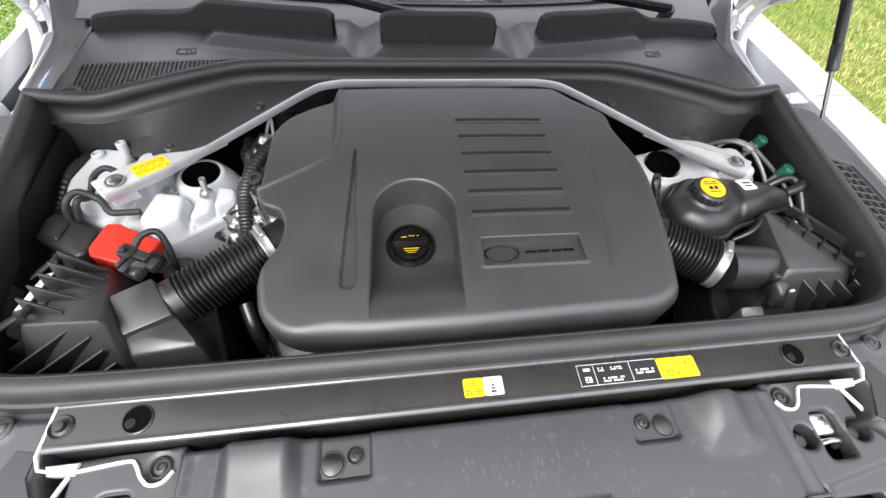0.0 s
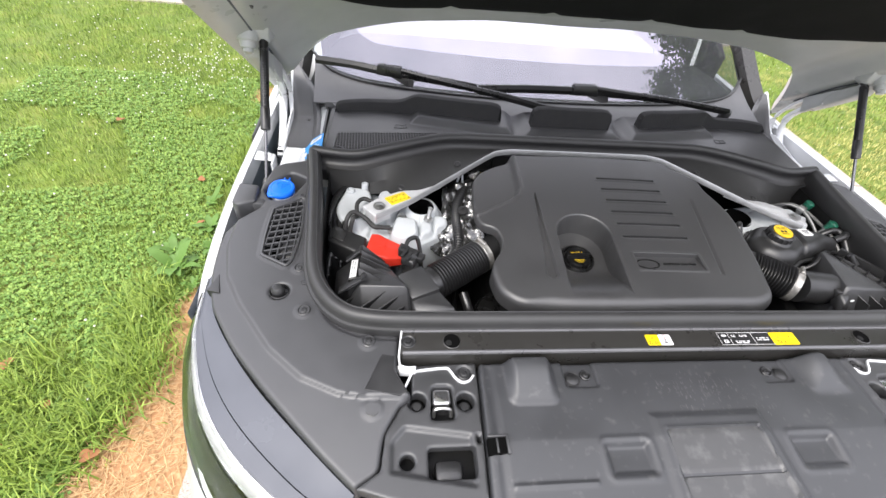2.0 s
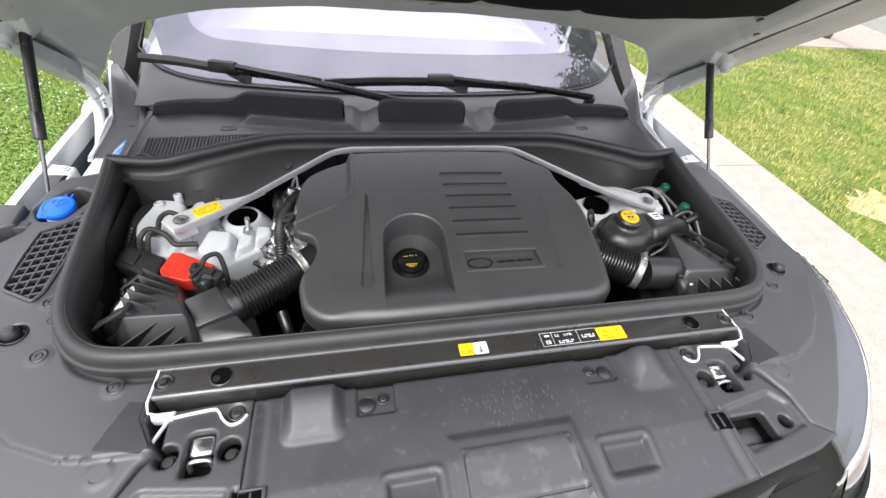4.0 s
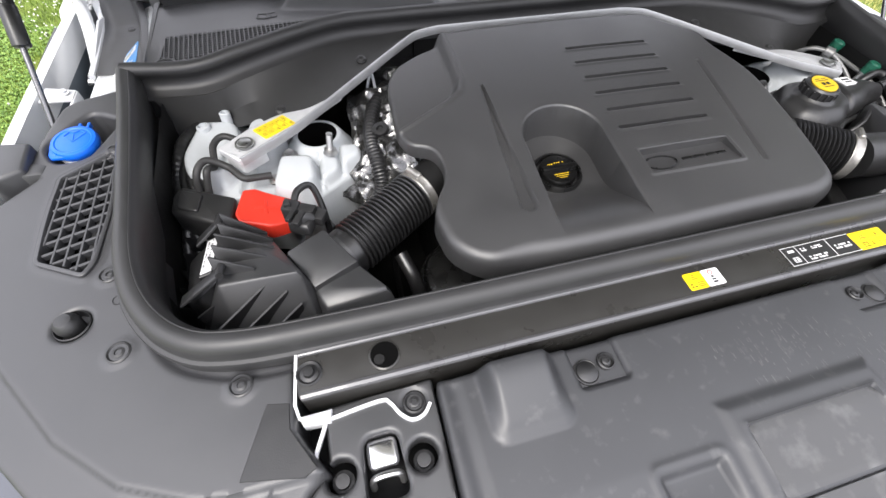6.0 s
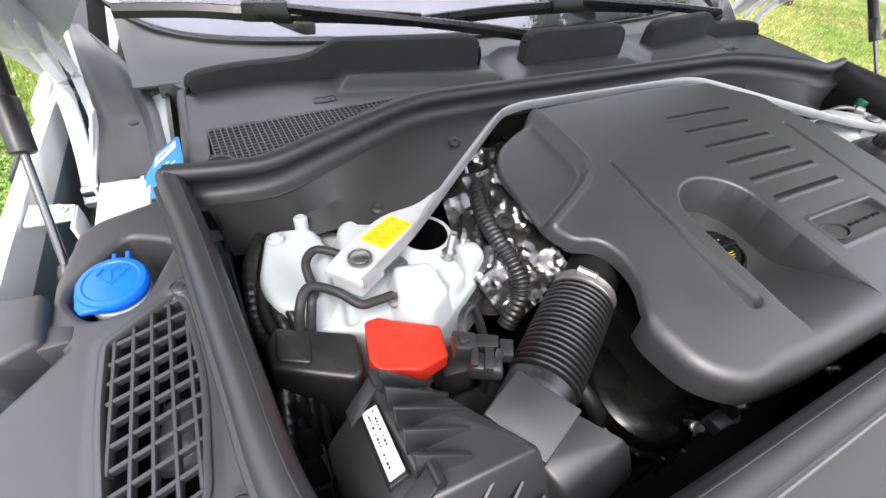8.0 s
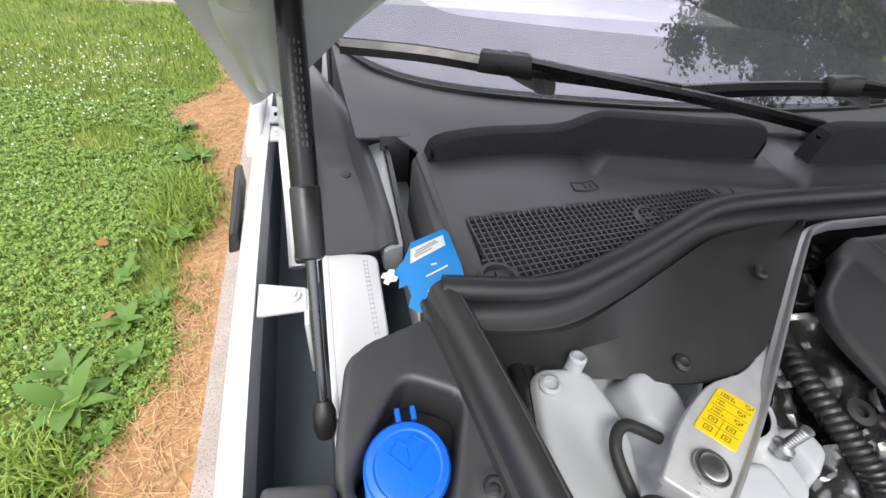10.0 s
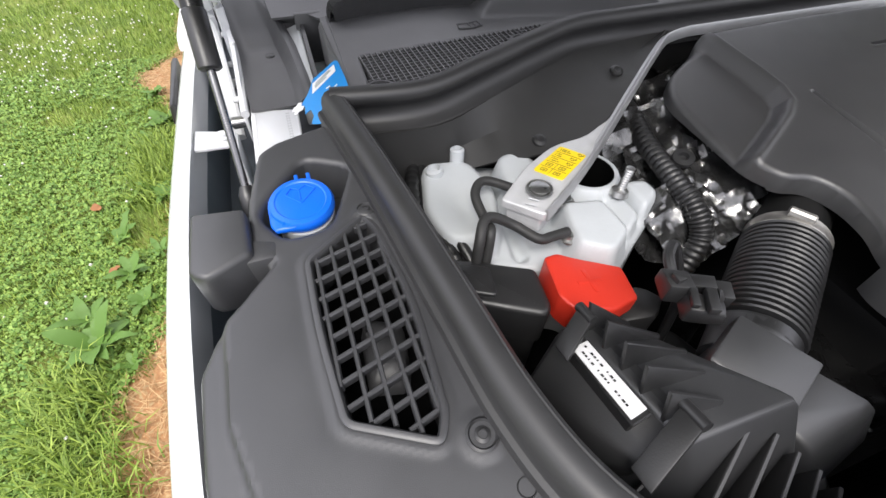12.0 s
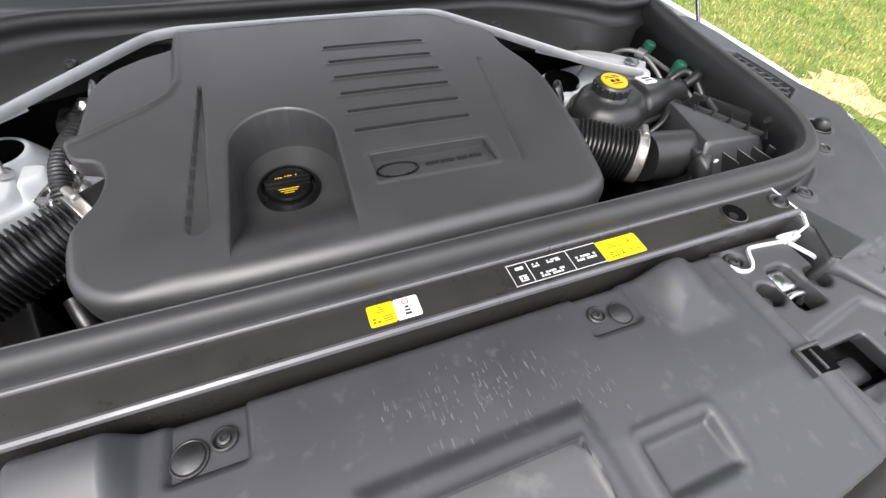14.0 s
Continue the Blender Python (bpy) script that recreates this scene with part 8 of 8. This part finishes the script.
def tufts(name, label, xy, length, width, lean, mat, z=-0.028, bend=True):
    """Many thin blades of grass in one mesh."""
    n = len(xy)
    a = rng.uniform(0, 2 * math.pi, n)
    L = length * rng.uniform(0.55, 1.25, n)
    W = width * rng.uniform(0.7, 1.3, n)
    tilt = lean * rng.uniform(0.2, 1.2, n)
    dx, dy = np.cos(a), np.sin(a)
    base = np.column_stack([xy, np.full(n, z)])
    side = np.column_stack([-dy * W / 2, dx * W / 2, np.zeros(n)])
    mid = base + np.column_stack([dx * L * 0.35 * np.sin(tilt), dy * L * 0.35 * np.sin(tilt), L * 0.6 * np.cos(tilt * 0.6)])
    tip = base + np.column_stack([dx * L * np.sin(tilt), dy * L * np.sin(tilt), L * np.cos(tilt)])
    v = np.stack([base - side, base + side, mid + side * 0.8, mid - side * 0.8, tip], 1).reshape(-1, 3)
    k = np.arange(n) * 5
    me = bpy.data.meshes.new(name)
    faces = [q for i in k.tolist() for q in ((i, i + 1, i + 2, i + 3), (i + 3, i + 2, i + 4))]
    me.from_pydata(v.tolist(), [], faces)
    ob = finish(name, me, mat, None, "", 180)
    return tagged(ob, label, "grass", kind="stuff")


def scatter(n, x0, x1, y0, y1, power=1.0):
    x = x1 - (x1 - x0) * rng.uniform(0, 1, n) ** power
    y = y0 + (y1 - y0) * rng.uniform(0, 1, n)
    return np.column_stack([x, y])


left = scatter(140000, -5.6, -1.30, -1.9, 5.6, 1.5)
keep = np.array([p[0] < edge_x(p[1]) + 0.05 * math.sin(p[1] * 37) + 0.03 * math.sin(p[0] * 91) for p in left])
left = left[keep]
patch = np.array([noise.noise((p[0] * 1.3, p[1] * 1.3, 9.0)) for p in left])
tufts("lawn_grass", "short green lawn grass with paler patches", left[(patch > -0.12) | (rng.uniform(0, 1, len(left)) < 0.55)], 0.05, 0.0038, 0.85, GRASS)
tufts("long_grass", "longer grass tufts along the driveway edge", np.concatenate([np.column_stack([rng.normal(cx, 0.07, 700), rng.normal(cy, 0.10, 700)]) for cx, cy in ((-1.62, 0.62), (-1.72, 0.40), (-1.72, 0.92), (-1.9, 0.25), (-1.49, 2.24), (-1.54, 2.36), (-1.75, -0.1), (-2.05, 0.5), (-1.5, 2.15))]), 0.12, 0.006, 1.0, GRASS)
right = np.array([p for p in scatter(95000, 9.5, 2.4, -2.0, 5.6, 1.4) if p[0] > 3.41 + 0.04 * math.sin(9 * p[1]) and math.hypot((p[0] - 4.08) * 1.3, (p[1] - 1.48) * 0.75) > 0.17 + 0.09 * math.sin(7 * p[1] + 9 * p[0]) + 0.13 * rng.normal()])
mask = np.array([noise.noise((p[0] * 0.9, p[1] * 0.9, 4.0)) + 0.35 * noise.noise((p[0] * 5, p[1] * 5, 7.0)) for p in right]) + rng.normal(0, 0.12, len(right)) > -0.16
tufts("right_lawn_grass", "sunlit lawn grass beyond the driveway", right[mask], 0.045, 0.005, 0.9, DRYGRASS)
tufts("green_lawn_grass", "greener lawn grass beyond the driveway", right[~mask], 0.05, 0.005, 0.9, GRASS)


def clover_patch(pts, size, name, label):
    """Small round three-part clover leaves lying over the turf."""
    m = len(pts)
    a = rng.uniform(0, 2 * math.pi, m)
    h = rng.uniform(0.004, 0.03, m) - 0.026
    s = size * rng.uniform(0.6, 1.4, m)
    tip, roll_ = rng.normal(0, 0.35, m), rng.normal(0, 0.35, m)
    verts, faces = [], []
    for i in range(m):
        c = np.array([pts[i][0], pts[i][1], h[i]])
        for t in range(3):
            b = a[i] + t * 2.094
            u, w = np.array([math.cos(b), math.sin(b), 0.15 + tip[i]]), np.array([-math.sin(b), math.cos(b), roll_[i]])
            k = len(verts)
            verts += [tuple(c), tuple(c + s[i] * (0.55 * u + 0.42 * w)), tuple(c + s[i] * (1.0 * u)), tuple(c + s[i] * (0.55 * u - 0.42 * w))]
            faces.append((k, k + 1, k + 2, k + 3))
    me = bpy.data.meshes.new(name)
    me.from_pydata(verts, [], faces)
    return tagged(finish(name, me, CLOVER, None, "", 180), label, "clover", kind="stuff")


cl = scatter(46000, -3.6, -1.35, -0.4, 3.6, 1.2)
cl = cl[np.array([p[0] < edge_x(p[1]) - 0.02 and noise.noise((p[0] * 1.3, p[1] * 1.3, 9.0)) < 0.14 + 0.12 * noise.noise((p[0] * 9, p[1] * 9, 2.0)) for p in cl])]
clover_patch(cl, 0.0125, "clover_leaves", "dense green clover leaves in the lawn")

fl_pts = np.concatenate([scatter(170, -4.5, -1.6, 0.2, 5.3, 1.0), np.column_stack([rng.normal(-2.3, 0.30, 260), rng.normal(3.75, 0.42, 260)]), np.column_stack([rng.normal(-3.2, 0.7, 120), rng.normal(3.6, 0.8, 120)])])
right_fl = scatter(260, 8.5, 3.5, -1.0, 5.4, 1.0)
fl_pts = np.array([p for p in fl_pts if p[0] < edge_x(p[1]) - 0.04] + list(right_fl))
verts, faces = [], []
for p in fl_pts:
    r, k, z = rng.uniform(0.004, 0.009), len(verts), rng.uniform(0.02, 0.05)
    verts += [(p[0] + r, p[1], z), (p[0], p[1] + r, z), (p[0] - r, p[1], z), (p[0], p[1] - r, z), (p[0], p[1], z + r), (p[0], p[1], z - r)]
    faces += [(k + i, k + (i + 1) % 4, k + 4) for i in range(4)] + [(k + (i + 1) % 4, k + i, k + 5) for i in range(4)]
me = bpy.data.meshes.new("clover_flowers")
me.from_pydata(verts, [], faces)
tagged(finish("clover_flowers", me, FLOWER, None, "", 180), "small white clover flowers dotted over the lawn", "flowers", kind="stuff")

# straw on the soil
st_xy = np.column_stack([rng.uniform(-1.80, -1.29, 11000), rng.uniform(-1.2, 5.4, 11000)])
st_xy = st_xy[np.array([p[0] > edge_x(p[1]) - 0.06 for p in st_xy])]
n = len(st_xy)
a, L = rng.uniform(0, math.pi, n), rng.uniform(0.015, 0.05, n)
d = np.column_stack([np.cos(a) * L, np.sin(a) * L, rng.uniform(-0.006, 0.006, n)])
w = np.column_stack([-np.sin(a), np.cos(a), np.zeros(n)]) * 0.0011
c = np.column_stack([st_xy, rng.uniform(-0.016, -0.002, n)])
me = bpy.data.meshes.new("straw")
me.from_pydata(np.stack([c - d - w, c - d + w, c + d + w, c + d - w], 1).reshape(-1, 3).tolist(), [], [(4 * i, 4 * i + 1, 4 * i + 2, 4 * i + 3) for i in range(n)])
tagged(finish("straw", me, STRAW, None, "", 180), "dry straw scattered over the bare soil", "straw", kind="stuff")


def weed(x, y, size, leaves, seed):
    """A low rosette of broad ribbed leaves."""
    r = random.Random(seed)
    w = thing("broadleaf_weed", "low green broadleaf weed at the driveway edge", "weed", "weeds")
    for k in range(leaves):
        b = 2 * math.pi * k / leaves + r.uniform(-0.3, 0.3)
        L, wd, rise = size * r.uniform(0.5, 1.2), size * r.uniform(0.16, 0.25), r.uniform(0.5, 1.4)
        rows = []
        for i in range(7):
            t = i / 6
            h = 0.025 + L * (rise * t - 0.55 * t * t) + 0.006 * r.uniform(-1, 1)
            half = wd * math.sin(math.pi * min(0.12 + 0.86 * t, 1)) ** 0.8
            row = []
            for j in (-1, -0.5, 0, 0.5, 1):
                px, py = L * t, half * j
                row.append((x + px * math.cos(b) - py * math.sin(b), y + px * math.sin(b) + py * math.cos(b), h - 0.03 + 0.12 * half * abs(j)))
            rows.append(row)
        bm = bmesh.new()
        loft(bm, rows)
        part("leaf", bm, WEED, w, angle=60)


for i, (x, y, size, leaves) in enumerate(((-1.68, 1.20, 0.125, 17), (-1.62, 3.03, 0.08, 8), (-1.57, 2.66, 0.12, 11), (-1.50, 2.68, 0.09, 9), (-1.49, 1.99, 0.11, 11), (-1.55, 2.05, 0.07, 7), (-1.66, 1.77, 0.09, 7), (-1.60, 1.53, 0.09, 9), (-1.54, 1.36, 0.09, 7), (-1.50, 1.62, 0.06, 6), (-1.73, 1.33, 0.09, 7), (-1.55, 1.08, 0.05, 6), (-1.60, 2.45, 0.07, 7))):
    weed(x, y, size, leaves, 40 + i)


def dead_leaf(x, y, size, turn):
    w = thing("fallen_leaf", "dry brown fallen leaf lying on the lawn", "leaf", "fallen leaves")
    r0 = random.Random(int(1000 * (x + y)))
    pts = []
    for k in range(20):
        a = 2 * math.pi * k / 20
        r = size * (0.42 + 0.3 * abs(math.cos(1.5 * a)) + r0.uniform(-0.06, 0.10))
        u, v = r * 1.15 * math.cos(a), r * 0.75 * math.sin(a)
        pts.append((x + u * math.cos(turn) - v * math.sin(turn), y + u * math.sin(turn) + v * math.cos(turn)))
    bm = bmesh.new()
    slab(bm, pts, 0.0, 0.003, 0.0008, n=1)
    for v in bm.verts:
        v.co.z += 0.012 + 0.5 * abs(-(v.co.x - x) * math.sin(turn) + (v.co.y - y) * math.cos(turn)) + 0.004 * math.sin(90 * v.co.x)
    part("blade", bm, DEADLEAF, w)


for x, y, s, t in ((-1.64, 0.24, 0.045, 0.4), (-2.15, 0.62, 0.05, 1.2), (-1.79, 1.98, 0.04, 2.0), (-2.0, 0.28, 0.05, 0.2), (-1.66, 1.55, 0.03, 0.9), (-2.6, 2.7, 0.04, 0.5), (-1.9, 0.45, 0.035, 2.5)):
    dead_leaf(x, y, s, t)

# ---- tree beyond the driveway ----
tree = thing("tree", "tall leafy deciduous tree beyond the lawn", "tree")
tr = random.Random(5)
bm = bmesh.new()
T0 = Vector((17.0, 5.6, -0.05))
tube(bm, [T0, T0 + Vector((0.1, 0.05, 3)), T0 + Vector((-0.1, 0.2, 7)), T0 + Vector((0.2, 0.1, 12)), T0 + Vector((0.1, 0.0, 19.5))], 0.32, 12, smooth=4, scales=[1.3 - 1.15 * i / 16 for i in range(17)])
part("trunk", bm, BARK, tree)
tips = []
for k in range(60):
    z0 = tr.uniform(3.0, 18.3)
    b, L = tr.uniform(0, 2 * math.pi), tr.uniform(2.2, 4.6) * (1.1 - 0.018 * z0)
    s0 = T0 + Vector((0, 0.1, z0))
    e = s0 + Vector((math.cos(b) * L, math.sin(b) * L, tr.uniform(0.8, 2.2)))
    m = s0.lerp(e, 0.5) + Vector((0, 0, -0.2))
    bm = bmesh.new()
    tube(bm, [s0, m, e], 0.09, 7, smooth=3, scales=[1.0 - 0.12 * i for i in range(7)])
    part("limb", bm, BARK, tree)
    tips += [s0.lerp(e, t) + Vector((tr.gauss(0, 0.3), tr.gauss(0, 0.3), tr.gauss(0, 0.3))) for t in (0.45, 0.7, 0.9, 1.05)]
verts, faces = [], []
for tp in tips:
    for q in range(190):
        c = tp + Vector((tr.gauss(0, 0.5), tr.gauss(0, 0.5), tr.gauss(0, 0.38)))
        u = Vector((tr.gauss(0, 1), tr.gauss(0, 1), tr.gauss(0, 0.6))).normalized()
        w = u.cross(Vector((tr.gauss(0, 1), tr.gauss(0, 1), tr.gauss(0, 1)))).normalized()
        s = tr.uniform(0.09, 0.2)
        k = len(verts)
        verts += [tuple(c - u * s), tuple(c + w * s * 0.6), tuple(c + u * s), tuple(c - w * s * 0.6)]
        faces.append((k, k + 1, k + 2, k + 3))
me = bpy.data.meshes.new("crown")
me.from_pydata(verts, [], faces)
finish("crown", me, FOLIAGE, tree, "dark green crown of small leaves", 180)

# ---- guard rail beside the road ----
rail = thing("guard_rail", "weathered galvanised guard rail on timber posts", "guard rail")
RA, RB = Vector((8.45, 9.6, 0.5)), Vector((7.85, 2.6, 0.5))
bm = bmesh.new()
sweep(bm, [RA, RB], [(-0.02, -0.15), (-0.06, -0.11), (-0.06, -0.06), (-0.01, -0.02), (-0.01, 0.02), (-0.06, 0.06), (-0.06, 0.11), (-0.02, 0.15), (0.0, 0.15), (0.0, -0.15)])
part("beam", bm, PRIMER, rail)
for k in range(5):
    p = RA.lerp(RB, 0.05 + 0.225 * k)
    bm = bmesh.new()
    block(bm, p.x + 0.005, p.y - 0.05, -0.1, p.x + 0.11, p.y + 0.05, 0.6, 0.01)
    part("post", bm, BARK, rail)
